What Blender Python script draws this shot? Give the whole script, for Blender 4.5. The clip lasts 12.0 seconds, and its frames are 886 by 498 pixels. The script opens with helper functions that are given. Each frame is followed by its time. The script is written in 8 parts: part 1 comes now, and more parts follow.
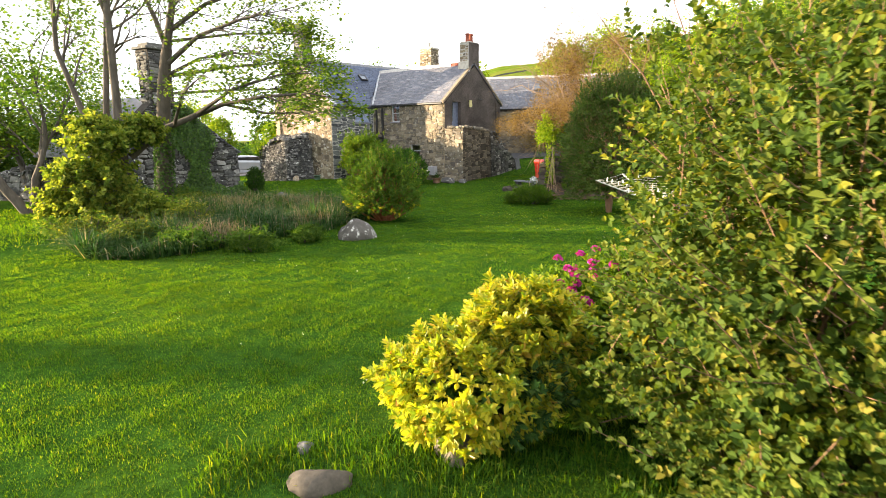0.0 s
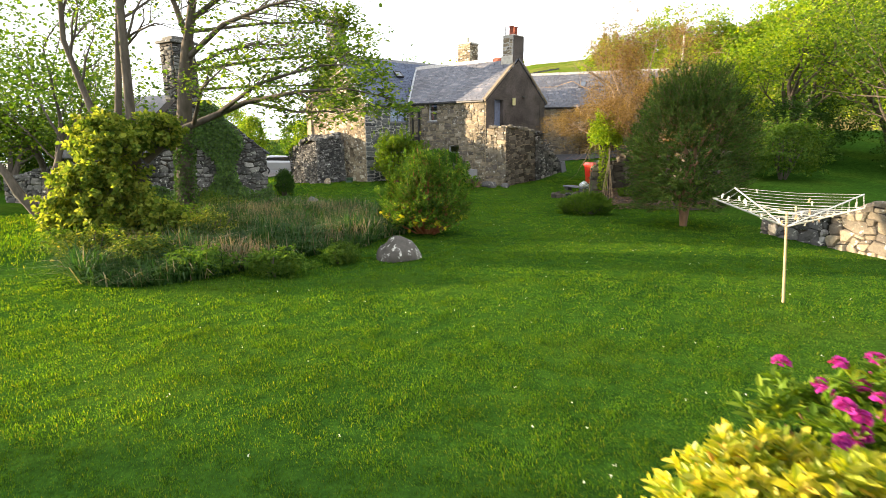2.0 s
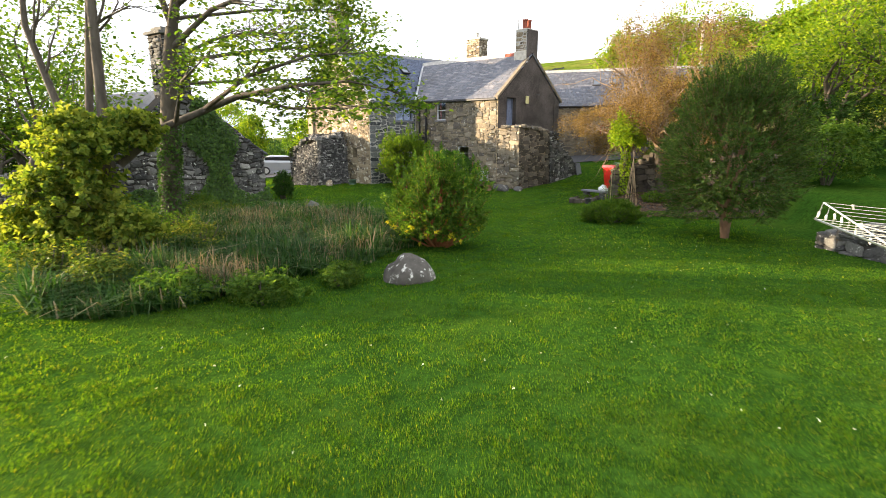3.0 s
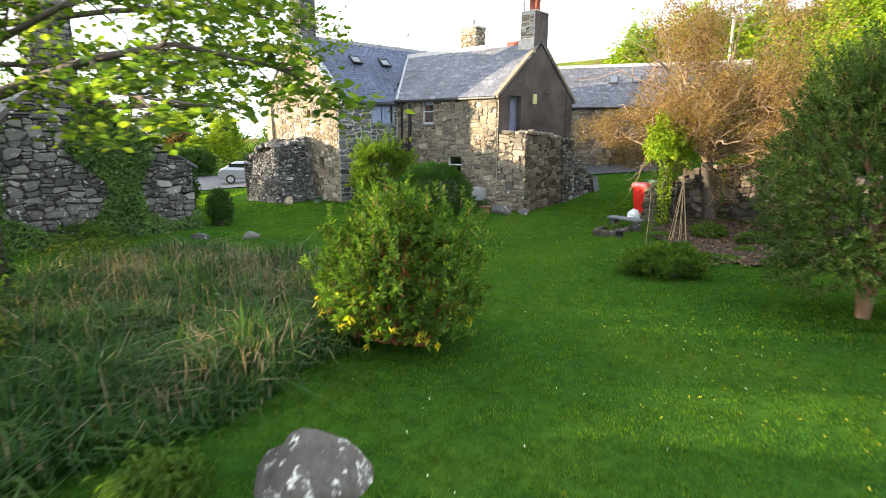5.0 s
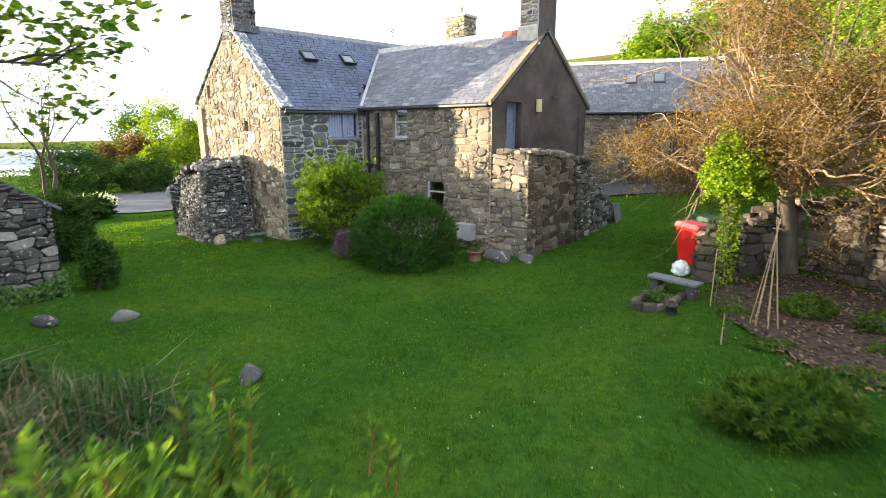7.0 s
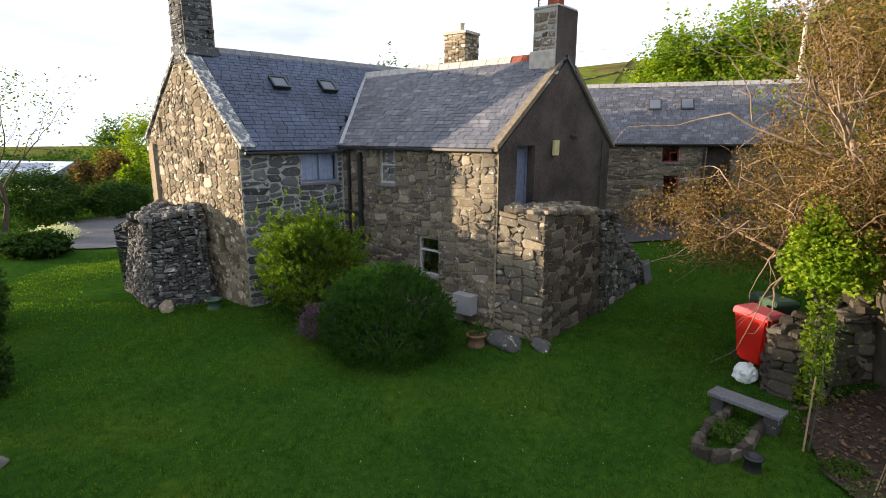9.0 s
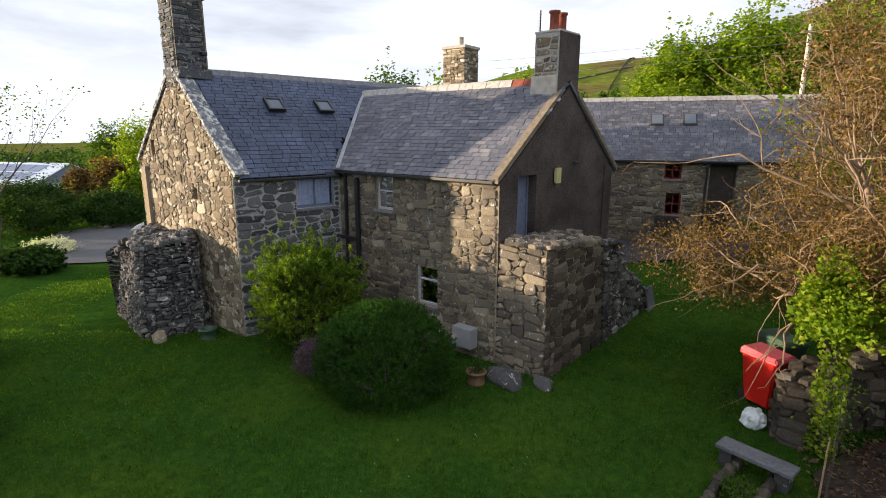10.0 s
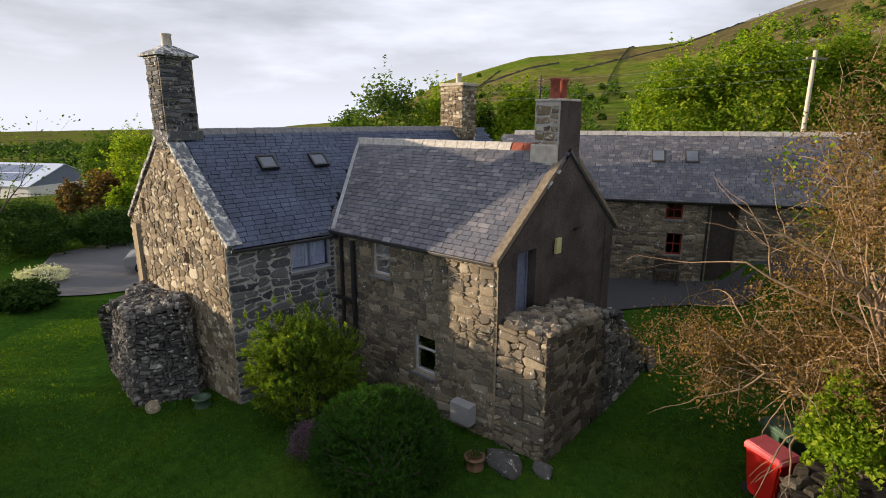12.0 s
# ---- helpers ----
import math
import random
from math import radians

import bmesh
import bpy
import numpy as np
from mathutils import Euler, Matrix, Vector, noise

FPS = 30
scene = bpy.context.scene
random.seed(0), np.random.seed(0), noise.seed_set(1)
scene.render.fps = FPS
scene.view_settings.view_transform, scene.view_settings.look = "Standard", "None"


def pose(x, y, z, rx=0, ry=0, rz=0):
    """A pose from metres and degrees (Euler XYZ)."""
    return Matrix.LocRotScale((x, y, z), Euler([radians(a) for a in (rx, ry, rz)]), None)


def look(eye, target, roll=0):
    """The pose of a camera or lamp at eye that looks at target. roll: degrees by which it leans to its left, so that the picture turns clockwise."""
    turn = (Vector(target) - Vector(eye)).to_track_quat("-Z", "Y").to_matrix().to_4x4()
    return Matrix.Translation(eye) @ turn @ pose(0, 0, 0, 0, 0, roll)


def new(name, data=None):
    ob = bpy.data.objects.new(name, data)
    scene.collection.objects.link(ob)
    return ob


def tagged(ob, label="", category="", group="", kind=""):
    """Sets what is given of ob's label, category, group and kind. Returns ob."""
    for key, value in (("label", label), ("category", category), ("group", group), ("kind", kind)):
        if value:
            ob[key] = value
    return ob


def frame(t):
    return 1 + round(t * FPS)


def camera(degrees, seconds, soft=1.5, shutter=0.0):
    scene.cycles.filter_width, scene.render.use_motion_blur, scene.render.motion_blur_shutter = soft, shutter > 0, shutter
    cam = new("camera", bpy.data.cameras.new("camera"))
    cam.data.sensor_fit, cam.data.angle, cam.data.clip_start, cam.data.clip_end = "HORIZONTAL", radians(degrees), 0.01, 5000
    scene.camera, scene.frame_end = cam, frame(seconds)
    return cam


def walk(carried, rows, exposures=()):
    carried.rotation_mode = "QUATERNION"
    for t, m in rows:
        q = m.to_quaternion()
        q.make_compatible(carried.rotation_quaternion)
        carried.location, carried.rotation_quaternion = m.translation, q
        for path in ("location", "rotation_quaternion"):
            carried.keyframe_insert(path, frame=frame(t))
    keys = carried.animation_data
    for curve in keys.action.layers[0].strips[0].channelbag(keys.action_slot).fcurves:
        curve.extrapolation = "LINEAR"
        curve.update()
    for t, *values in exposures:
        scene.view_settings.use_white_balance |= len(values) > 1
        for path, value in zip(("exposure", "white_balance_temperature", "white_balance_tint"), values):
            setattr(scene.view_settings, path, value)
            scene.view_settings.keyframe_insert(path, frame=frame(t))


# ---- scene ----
cam = camera(80.1, 12.0, soft=0.9, shutter=0.4)
PATH = [
    (0, (0.542, 0.36, 2.487), (0.489, 2.312, 2.053), -0.5),
    (0.5, (0.469, 0.754, 2.512), (0.372, 2.704, 2.077), -0.5),
    (1, (0.342, 1.269, 2.537), (0.218, 3.217, 2.102), -0.4),
    (1.5, (0.129, 1.835, 2.531), (-0.016, 3.782, 2.096), -0.4),
    (2, (-0.115, 2.393, 2.551), (-0.273, 4.339, 2.114), -0.4),
    (2.5, (-0.363, 3.048, 2.563), (-0.529, 4.992, 2.123), -0.3),
    (4.5, (-0.625, 7.899, 2.683), (-0.785, 9.844, 2.247), 0.2),
    (5, (-0.569, 9.331, 2.765), (-0.723, 11.277, 2.329), 0.2),
    (5.5, (-0.421, 10.682, 2.814), (-0.571, 12.628, 2.377), 0.1),
    (6, (-0.3, 12.016, 2.906), (-0.445, 13.963, 2.47), 0.0),
    (6.5, (-0.31, 13.342, 3.072), (-0.452, 15.289, 2.636), -0.1),
    (7, (-0.391, 14.645, 3.323), (-0.533, 16.591, 2.882), -0.2),
    (9, (-0.464, 17.897, 4.306), (-0.61, 19.848, 3.888), 0.1),
    (9.5, (-0.509, 18.097, 4.651), (-0.65, 20.046, 4.228), 0.1),
    (10, (-0.511, 18.368, 5.037), (-0.652, 20.317, 4.607), 0.1),
    (10.5, (-0.493, 18.656, 5.471), (-0.635, 20.603, 5.033), 0.0),
    (11, (-0.487, 18.879, 5.92), (-0.631, 20.824, 5.473), -0.0),
    (11.5, (-0.496, 19.017, 6.411), (-0.639, 20.958, 5.951), -0.1),
    (12, (-0.547, 19.091, 6.932), (-0.681, 21.029, 6.456), 0.0),
]
walk(cam, [(t, look(eye, target, roll)) for t, eye, target, roll in PATH],
     exposures=[(0.0, 2.38, 6900, 10), (2.5, 2.2, 6800, 10), (4.5, 2.32, 6400, 9), (5.5, 2.58, 6300, 9), (7.0, 2.38, 6300, 9), (9.0, 1.36, 6300, 12), (10.5, 1.02, 6400, 14), (12.0, 0.74, 6500, 14)])

# ---- world and sun ----
SUN_AZ, SUN_EL = 176.0, 6.5          # degrees from +x towards +y; height
sun_dir = Vector((math.cos(radians(SUN_AZ)) * math.cos(radians(SUN_EL)),
                  math.sin(radians(SUN_AZ)) * math.cos(radians(SUN_EL)), math.sin(radians(SUN_EL))))
world = bpy.data.worlds.new("world")
scene.world = world
world.use_nodes = True
wn, wl = world.node_tree.nodes, world.node_tree.links
wn.clear()
w_out = wn.new("ShaderNodeOutputWorld")
w_bg = wn.new("ShaderNodeBackground")
w_sky = wn.new("ShaderNodeTexSky")
w_sky.sky_type = "NISHITA"
w_sky.sun_disc = False
w_sky.sun_elevation = radians(SUN_EL)
w_sky.sun_rotation = radians(90.0 - SUN_AZ)
w_sky.air_density, w_sky.dust_density, w_sky.ozone_density = 1.0, 1.6, 1.2
w_co = wn.new("ShaderNodeTexCoord")
w_map = wn.new("ShaderNodeMapping")
w_map.inputs["Scale"].default_value = (1.0, 1.0, 4.5)
w_noise = wn.new("ShaderNodeTexNoise")
w_noise.inputs["Scale"].default_value = 2.2
w_noise.inputs["Detail"].default_value = 6.0
w_noise.inputs["Roughness"].default_value = 0.55
w_ramp = wn.new("ShaderNodeValToRGB")
w_ramp.color_ramp.elements[0].position, w_ramp.color_ramp.elements[0].color = 0.36, (0.52, 0.52, 0.52, 1)
w_ramp.color_ramp.elements[1].position, w_ramp.color_ramp.elements[1].color = 0.66, (1, 1, 1, 1)
w_cloud = wn.new("ShaderNodeMix")
w_cloud.data_type = "RGBA"
w_cloud.inputs["B"].default_value = (20.8, 22.0, 24.2, 1)
w_bg.inputs["Strength"].default_value = 0.027
wl.new(w_co.outputs["Generated"], w_map.inputs["Vector"])
wl.new(w_map.outputs["Vector"], w_noise.inputs["Vector"])
wl.new(w_noise.outputs["Fac"], w_ramp.inputs["Fac"])
w_sep = wn.new("ShaderNodeSeparateXYZ")
wl.new(w_co.outputs["Generated"], w_sep.inputs["Vector"])
w_low = wn.new("ShaderNodeMapRange")
w_low.inputs["From Min"].default_value, w_low.inputs["From Max"].default_value = 0.02, 0.38
w_low.inputs["To Min"].default_value, w_low.inputs["To Max"].default_value = 0.92, 0.0
wl.new(w_sep.outputs["Z"], w_low.inputs["Value"])
w_max = wn.new("ShaderNodeMath")
w_max.operation = "MAXIMUM"
wl.new(w_ramp.outputs["Color"], w_max.inputs[0])
wl.new(w_low.outputs["Result"], w_max.inputs[1])
wl.new(w_max.outputs["Value"], w_cloud.inputs["Factor"])
wl.new(w_sky.outputs["Color"], w_cloud.inputs["A"])
wl.new(w_cloud.outputs["Result"], w_bg.inputs["Color"])
wl.new(w_bg.outputs["Background"], w_out.inputs["Surface"])

sun = new("sun", bpy.data.lights.new("sun", "SUN"))
sun.data.energy = 5.0
sun.data.angle = radians(0.8)
sun.data.color = (1.0, 0.80, 0.55)
sun.rotation_euler = sun_dir.to_track_quat("Z", "Y").to_euler()


# ---- materials ----
def nodes_of(name, rough=0.8, metal=0.0, spec=0.3):
    m = bpy.data.materials.new(name)
    m.use_nodes = True
    nt = m.node_tree
    b = nt.nodes["Principled BSDF"]
    b.inputs["Roughness"].default_value = rough
    b.inputs["Metallic"].default_value = metal
    b.inputs["Specular IOR Level"].default_value = spec
    return m, nt.nodes, nt.links, b


def ramp_node(nodes, stops):
    r = nodes.new("ShaderNodeValToRGB")
    e = r.color_ramp.elements
    while len(e) < len(stops):
        e.new(0.5)
    for k, (p, c) in enumerate(stops):
        e[k].position = p
        e[k].color = (*c, 1)
    return r


def mix_node(nodes, links, fac, a, b, mode="MIX"):
    m = nodes.new("ShaderNodeMix")
    m.data_type = "RGBA"
    m.blend_type = mode
    for key, v in (("Factor", fac), ("A", a), ("B", b)):
        if isinstance(v, (int, float)):
            m.inputs[key].default_value = v
        elif isinstance(v, tuple):
            m.inputs[key].default_value = (*v, 1)
        else:
            links.new(v, m.inputs[key])
    return m.outputs["Result"]


def noise_node(nodes, links, scale, detail=4.0, rough=0.55, stretch=None, world_space=True):
    n = nodes.new("ShaderNodeTexNoise")
    n.inputs["Scale"].default_value = scale
    n.inputs["Detail"].default_value = detail
    n.inputs["Roughness"].default_value = rough
    if world_space:
        g = nodes.new("ShaderNodeNewGeometry")
        v = g.outputs["Position"]
    else:
        v = nodes.new("ShaderNodeTexCoord").outputs["Object"]
    if stretch:
        mp = nodes.new("ShaderNodeMapping")
        mp.inputs["Scale"].default_value = stretch
        links.new(v, mp.inputs["Vector"])
        v = mp.outputs["Vector"]
    links.new(v, n.inputs["Vector"])
    return n.outputs["Fac"]


def bump_to(nodes, links, bsdf, height, strength, dist):
    b = nodes.new("ShaderNodeBump")
    b.inputs["Strength"].default_value = strength
    b.inputs["Distance"].default_value = dist
    links.new(height, b.inputs["Height"])
    links.new(b.outputs["Normal"], bsdf.inputs["Normal"])


def leaf_mat(name, stops, trans=0.35, rough=0.6, spec=0.12, glow=(1.7, 1.75, 0.5)):
    """Leaves: colour by island, some light let through."""
    m, n, l, b = nodes_of(name, rough, 0, spec)
    g = n.new("ShaderNodeNewGeometry")
    r = ramp_node(n, stops)
    l.new(g.outputs["Random Per Island"], r.inputs["Fac"])
    big = noise_node(n, l, 1.3, 3.0)
    rr = ramp_node(n, [(0.3, (0.72, 0.72, 0.72)), (0.7, (1.2, 1.2, 1.2))])
    l.new(big, rr.inputs["Fac"])
    col = mix_node(n, l, 1.0, r.outputs["Color"], rr.outputs["Color"], "MULTIPLY")
    l.new(col, b.inputs["Base Color"])
    t = n.new("ShaderNodeBsdfTranslucent")
    warm = mix_node(n, l, 1.0, col, glow, "MULTIPLY")
    l.new(warm, t.inputs["Color"])
    mx = n.new("ShaderNodeMixShader")
    mx.inputs["Fac"].default_value = trans
    l.new(b.outputs["BSDF"], mx.inputs[1])
    l.new(t.outputs["BSDF"], mx.inputs[2])
    l.new(mx.outputs["Shader"], n["Material Output"].inputs["Surface"])
    return m


def piece_mat(name, stops, rough=0.85, island=False, lichen=0.0, grain=18.0, bump=0.35, spec=0.25, stain=(0.75, 1.2), lichen_col=(0.62, 0.62, 0.56), grit=(0.62, 1.3)):
    """Stones, slates and the like: each piece has its own shade."""
    m, n, l, b = nodes_of(name, rough, 0, spec)
    r = ramp_node(n, stops)
    if island:
        l.new(n.new("ShaderNodeNewGeometry").outputs["Random Per Island"], r.inputs["Fac"])
    else:
        l.new(n.new("ShaderNodeObjectInfo").outputs["Random"], r.inputs["Fac"])
    f = noise_node(n, l, grain, 6.0, 0.65)
    fr = ramp_node(n, [(0.25, (grit[0],) * 3), (0.75, (grit[1],) * 3)])
    l.new(f, fr.inputs["Fac"])
    col = mix_node(n, l, 1.0, r.outputs["Color"], fr.outputs["Color"], "MULTIPLY")
    g2 = noise_node(n, l, 0.9, 3.0)
    gr = ramp_node(n, [(0.3, (stain[0],) * 3), (0.7, (stain[1],) * 3)])
    l.new(g2, gr.inputs["Fac"])
    col = mix_node(n, l, 1.0, col, gr.outputs["Color"], "MULTIPLY")
    if lichen:
        s = noise_node(n, l, 7.0, 5.0, 0.7)
        sr = ramp_node(n, [(0.60 - lichen * 0.12, (0, 0, 0)), (0.70 - lichen * 0.10, (1, 1, 1))])
        l.new(s, sr.inputs["Fac"])
        col = mix_node(n, l, sr.outputs["Color"], col, lichen_col)
    l.new(col, b.inputs["Base Color"])
    bump_to(n, l, b, f, bump, 0.02)
    return m


def plain_mat(name, col, rough=0.6, metal=0.0, spec=0.4, vary=0.15, scale=6.0, bump=0.1, stretch=None):
    m, n, l, b = nodes_of(name, rough, metal, spec)
    f = noise_node(n, l, scale, 5.0, 0.6, stretch)
    r = ramp_node(n, [(0.25, tuple(c * (1 - vary) for c in col)), (0.75, tuple(min(1, c * (1 + vary)) for c in col))])
    l.new(f, r.inputs["Fac"])
    l.new(r.outputs["Color"], b.inputs["Base Color"])
    if bump:
        bump_to(n, l, b, f, bump, 0.01)
    return m


def glass_mat(name):
    m, n, l, b = nodes_of(name, 0.04, 0.0, 0.6)
    b.inputs["Base Color"].default_value = (0.9, 0.95, 1, 1)
    b.inputs["Transmission Weight"].default_value = 1.0
    b.inputs["IOR"].default_value = 1.45
    return m


def lawn_mat():
    m, n, l, b = nodes_of("lawn_grass", 1.0, 0, 0.0)
    a = noise_node(n, l, 0.35, 5.0, 0.6)
    r = ramp_node(n, [(0.3, (0.018, 0.050, 0.008)), (0.5, (0.026, 0.066, 0.009)), (0.72, (0.044, 0.080, 0.010))])
    l.new(a, r.inputs["Fac"])
    tuft = noise_node(n, l, 7.0, 6.0, 0.75)
    tr_ = ramp_node(n, [(0.30, (0.62, 0.66, 0.7)), (0.52, (1.15, 1.15, 1.1)), (0.72, (1.85, 1.7, 1.3))])
    l.new(tuft, tr_.inputs["Fac"])
    f = noise_node(n, l, 48.0, 6.0, 0.75)
    fr = ramp_node(n, [(0.3, (0.4, 0.4, 0.4)), (0.7, (1.5, 1.5, 1.5))])
    l.new(f, fr.inputs["Fac"])
    col = mix_node(n, l, 1.0, r.outputs["Color"], fr.outputs["Color"], "MULTIPLY")
    col = mix_node(n, l, 1.0, col, tr_.outputs["Color"], "MULTIPLY")
    # heath and rough pasture begin well outside the garden
    h = noise_node(n, l, 0.011, 6.0, 0.6)
    hr = ramp_node(n, [(0.40, (0.10, 0.15, 0.018)), (0.48, (0.15, 0.165, 0.032)), (0.54, (0.15, 0.125, 0.045)), (0.62, (0.10, 0.085, 0.04))])
    l.new(h, hr.inputs["Fac"])
    rough_ = noise_node(n, l, 0.16, 8.0, 0.75)
    rr_ = ramp_node(n, [(0.32, (0.45, 0.5, 0.5)), (0.55, (1.0, 1.0, 1.0)), (0.72, (1.35, 1.3, 1.2))])
    l.new(rough_, rr_.inputs["Fac"])
    heath = mix_node(n, l, 1.0, hr.outputs["Color"], rr_.outputs["Color"], "MULTIPLY")
    ln = n.new("ShaderNodeVectorMath")
    ln.operation = "LENGTH"
    l.new(n.new("ShaderNodeNewGeometry").outputs["Position"], ln.inputs[0])
    far = n.new("ShaderNodeMapRange")
    far.inputs["From Min"].default_value, far.inputs["From Max"].default_value = 60.0, 110.0
    l.new(ln.outputs["Value"], far.inputs["Value"])
    col = mix_node(n, l, far.outputs["Result"], col, heath)
    l.new(col, b.inputs["Base Color"])
    bump_to(n, l, b, f, 0.35, 0.03)
    return m


M_LAWN = lawn_mat()
M_GRASS = leaf_mat("grass_blades", [(0.0, (0.024, 0.074, 0.010)), (0.45, (0.046, 0.118, 0.014)), (0.85, (0.080, 0.155, 0.018)), (1.0, (0.16, 0.19, 0.03))], 0.5, 0.9, 0.02, (2.7, 2.15, 0.3))
M_REED = leaf_mat("reed_blades", [(0.0, (0.016, 0.046, 0.012)), (0.6, (0.033, 0.085, 0.018)), (0.90, (0.064, 0.118, 0.028)), (0.96, (0.17, 0.14, 0.08)), (1.0, (0.30, 0.25, 0.17))], 0.25, 0.7, 0.1)
M_STRAW = leaf_mat("dry_stalks", [(0.0, (0.13, 0.092, 0.068)), (1.0, (0.29, 0.225, 0.165))], 0.25, 0.8, 0.1)
M_SYC = leaf_mat("sycamore_leaves", [(0.0, (0.042, 0.09, 0.016)), (0.6, (0.082, 0.14, 0.024)), (1.0, (0.18, 0.23, 0.04))], 0.55, glow=(1.7, 1.7, 0.6))
M_HAZEL = leaf_mat("hazel_leaves", [(0.0, (0.035, 0.074, 0.012)), (0.55, (0.082, 0.135, 0.02)), (0.9, (0.155, 0.19, 0.03)), (1.0, (0.26, 0.24, 0.04))], 0.4, glow=(1.6, 1.4, 0.6))
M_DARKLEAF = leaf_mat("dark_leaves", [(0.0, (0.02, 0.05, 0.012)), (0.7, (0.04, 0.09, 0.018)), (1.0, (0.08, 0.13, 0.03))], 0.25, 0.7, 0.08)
M_MIDLEAF = leaf_mat("mid_leaves", [(0.0, (0.04, 0.09, 0.012)), (0.6, (0.075, 0.14, 0.02)), (1.0, (0.13, 0.19, 0.03))], 0.4)
M_MIDLEAF2 = leaf_mat("shrub_leaves", [(0.0, (0.05, 0.10, 0.014)), (0.5, (0.10, 0.18, 0.018)), (0.85, (0.15, 0.23, 0.022)), (1.0, (0.30, 0.32, 0.03))], 0.4)
M_HOLLY = leaf_mat("evergreen_leaves", [(0.0, (0.03, 0.062, 0.014)), (0.7, (0.055, 0.105, 0.02)), (1.0, (0.11, 0.155, 0.035))], 0.28, 0.6, 0.15)
M_DARKLEAF2 = leaf_mat("box_leaves", [(0.0, (0.018, 0.055, 0.008)), (0.7, (0.032, 0.095, 0.012)), (1.0, (0.06, 0.14, 0.02))], 0.25, 0.75, 0.08)
M_LIMELEAF = leaf_mat("lime_leaves", [(0.0, (0.09, 0.17, 0.014)), (0.6, (0.19, 0.28, 0.02)), (1.0, (0.34, 0.38, 0.03))], 0.45)
M_YELLOWLEAF = leaf_mat("variegated_leaves", [(0.0, (0.12, 0.20, 0.02)), (0.35, (0.28, 0.32, 0.025)), (0.7, (0.46, 0.42, 0.035)), (0.95, (0.58, 0.50, 0.06)), (1.0, (0.42, 0.22, 0.05))], 0.35, 0.4, 0.35)
M_BRONZE = leaf_mat("bronze_leaves", [(0.0, (0.065, 0.043, 0.02)), (0.5, (0.155, 0.1, 0.042)), (1.0, (0.31, 0.195, 0.07))], 0.38)
M_IVY = leaf_mat("ivy_leaves", [(0.0, (0.03, 0.07, 0.012)), (0.7, (0.06, 0.13, 0.018)), (1.0, (0.11, 0.19, 0.03))], 0.2, 0.5, 0.3)
M_PINK = leaf_mat("magenta_petals", [(0.0, (0.26, 0.012, 0.17)), (1.0, (0.46, 0.045, 0.33))], 0.35)
M_WHITEPETAL = leaf_mat("white_petals", [(0.0, (0.6, 0.6, 0.5)), (1.0, (0.85, 0.85, 0.78))], 0.3)
M_YELLOWPETAL = leaf_mat("yellow_petals", [(0.0, (0.75, 0.55, 0.02)), (1.0, (0.85, 0.7, 0.05))], 0.3)
M_BARK = plain_mat("grey_bark", (0.095, 0.08, 0.064), 0.9, 0, 0.2, 0.45, 9.0, 0.8, (1, 1, 0.25))
M_BARKTAN = plain_mat("tan_bark", (0.26, 0.185, 0.12), 0.85, 0, 0.2, 0.4, 8.0, 0.5)
M_BARKRED = plain_mat("warm_bark", (0.19, 0.115, 0.07), 0.85, 0, 0.2, 0.4, 8.0, 0.7, (1, 1, 0.3))
GABLE_STOPS = [(0.0, (0.11, 0.09, 0.066)), (0.4, (0.20, 0.157, 0.105)), (0.75, (0.30, 0.245, 0.165)), (1.0, (0.58, 0.52, 0.40))]
WALL_STOPS = [(0.0, (0.105, 0.092, 0.078)), (0.3, (0.15, 0.13, 0.102)), (0.6, (0.19, 0.16, 0.118)), (0.9, (0.25, 0.21, 0.15)), (1.0, (0.36, 0.32, 0.25))]
DARK_STOPS = [(0.0, (0.045, 0.05, 0.056)), (0.5, (0.088, 0.094, 0.10)), (1.0, (0.17, 0.172, 0.17))]
DRY_STOPS = [(0.0, (0.05, 0.05, 0.05)), (0.5, (0.105, 0.102, 0.098)), (0.9, (0.17, 0.165, 0.152)), (1.0, (0.34, 0.33, 0.31))]
# dark brown stones; on shaded walls the shade is part of this colour
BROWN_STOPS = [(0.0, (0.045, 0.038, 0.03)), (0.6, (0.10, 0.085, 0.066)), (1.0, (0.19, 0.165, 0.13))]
SLATE_STOPS = [(0.0, (0.085, 0.092, 0.115)), (0.6, (0.118, 0.119, 0.138)), (0.9, (0.155, 0.152, 0.165)), (1.0, (0.22, 0.215, 0.225))]
SLATE1_STOPS = [(0.0, (0.052, 0.07, 0.115)), (0.6, (0.062, 0.082, 0.135)), (1.0, (0.076, 0.098, 0.155))]
M_STONE = {}
for key, stops, lich in (("gable", GABLE_STOPS, 0.25), ("wall", WALL_STOPS, 0.05), ("dark", DARK_STOPS, 0.15), ("dry", DRY_STOPS, 0.15), ("brown", BROWN_STOPS, 0.0),
                         ("slate", SLATE_STOPS, 0.0), ("slate1", SLATE1_STOPS, 0.0)):
    is_slate = key.startswith("slate")
    for isl in (False, True):
        M_STONE[key, isl] = piece_mat(key + ("_joined" if isl else "_piece"), stops, 0.55 if is_slate else 0.88, isl, lich,
                                      9.0 if is_slate else 22.0, 0.03 if is_slate else 0.4, 0.4 if is_slate else 0.2)
M_MORTAR = plain_mat("lime_mortar", (0.26, 0.215, 0.15), 0.95, 0, 0.1, 0.3, 14.0, 0.5)
M_MORTARPALE = plain_mat("pale_mortar", (0.38, 0.37, 0.345), 0.95, 0, 0.1, 0.2, 14.0, 0.4)
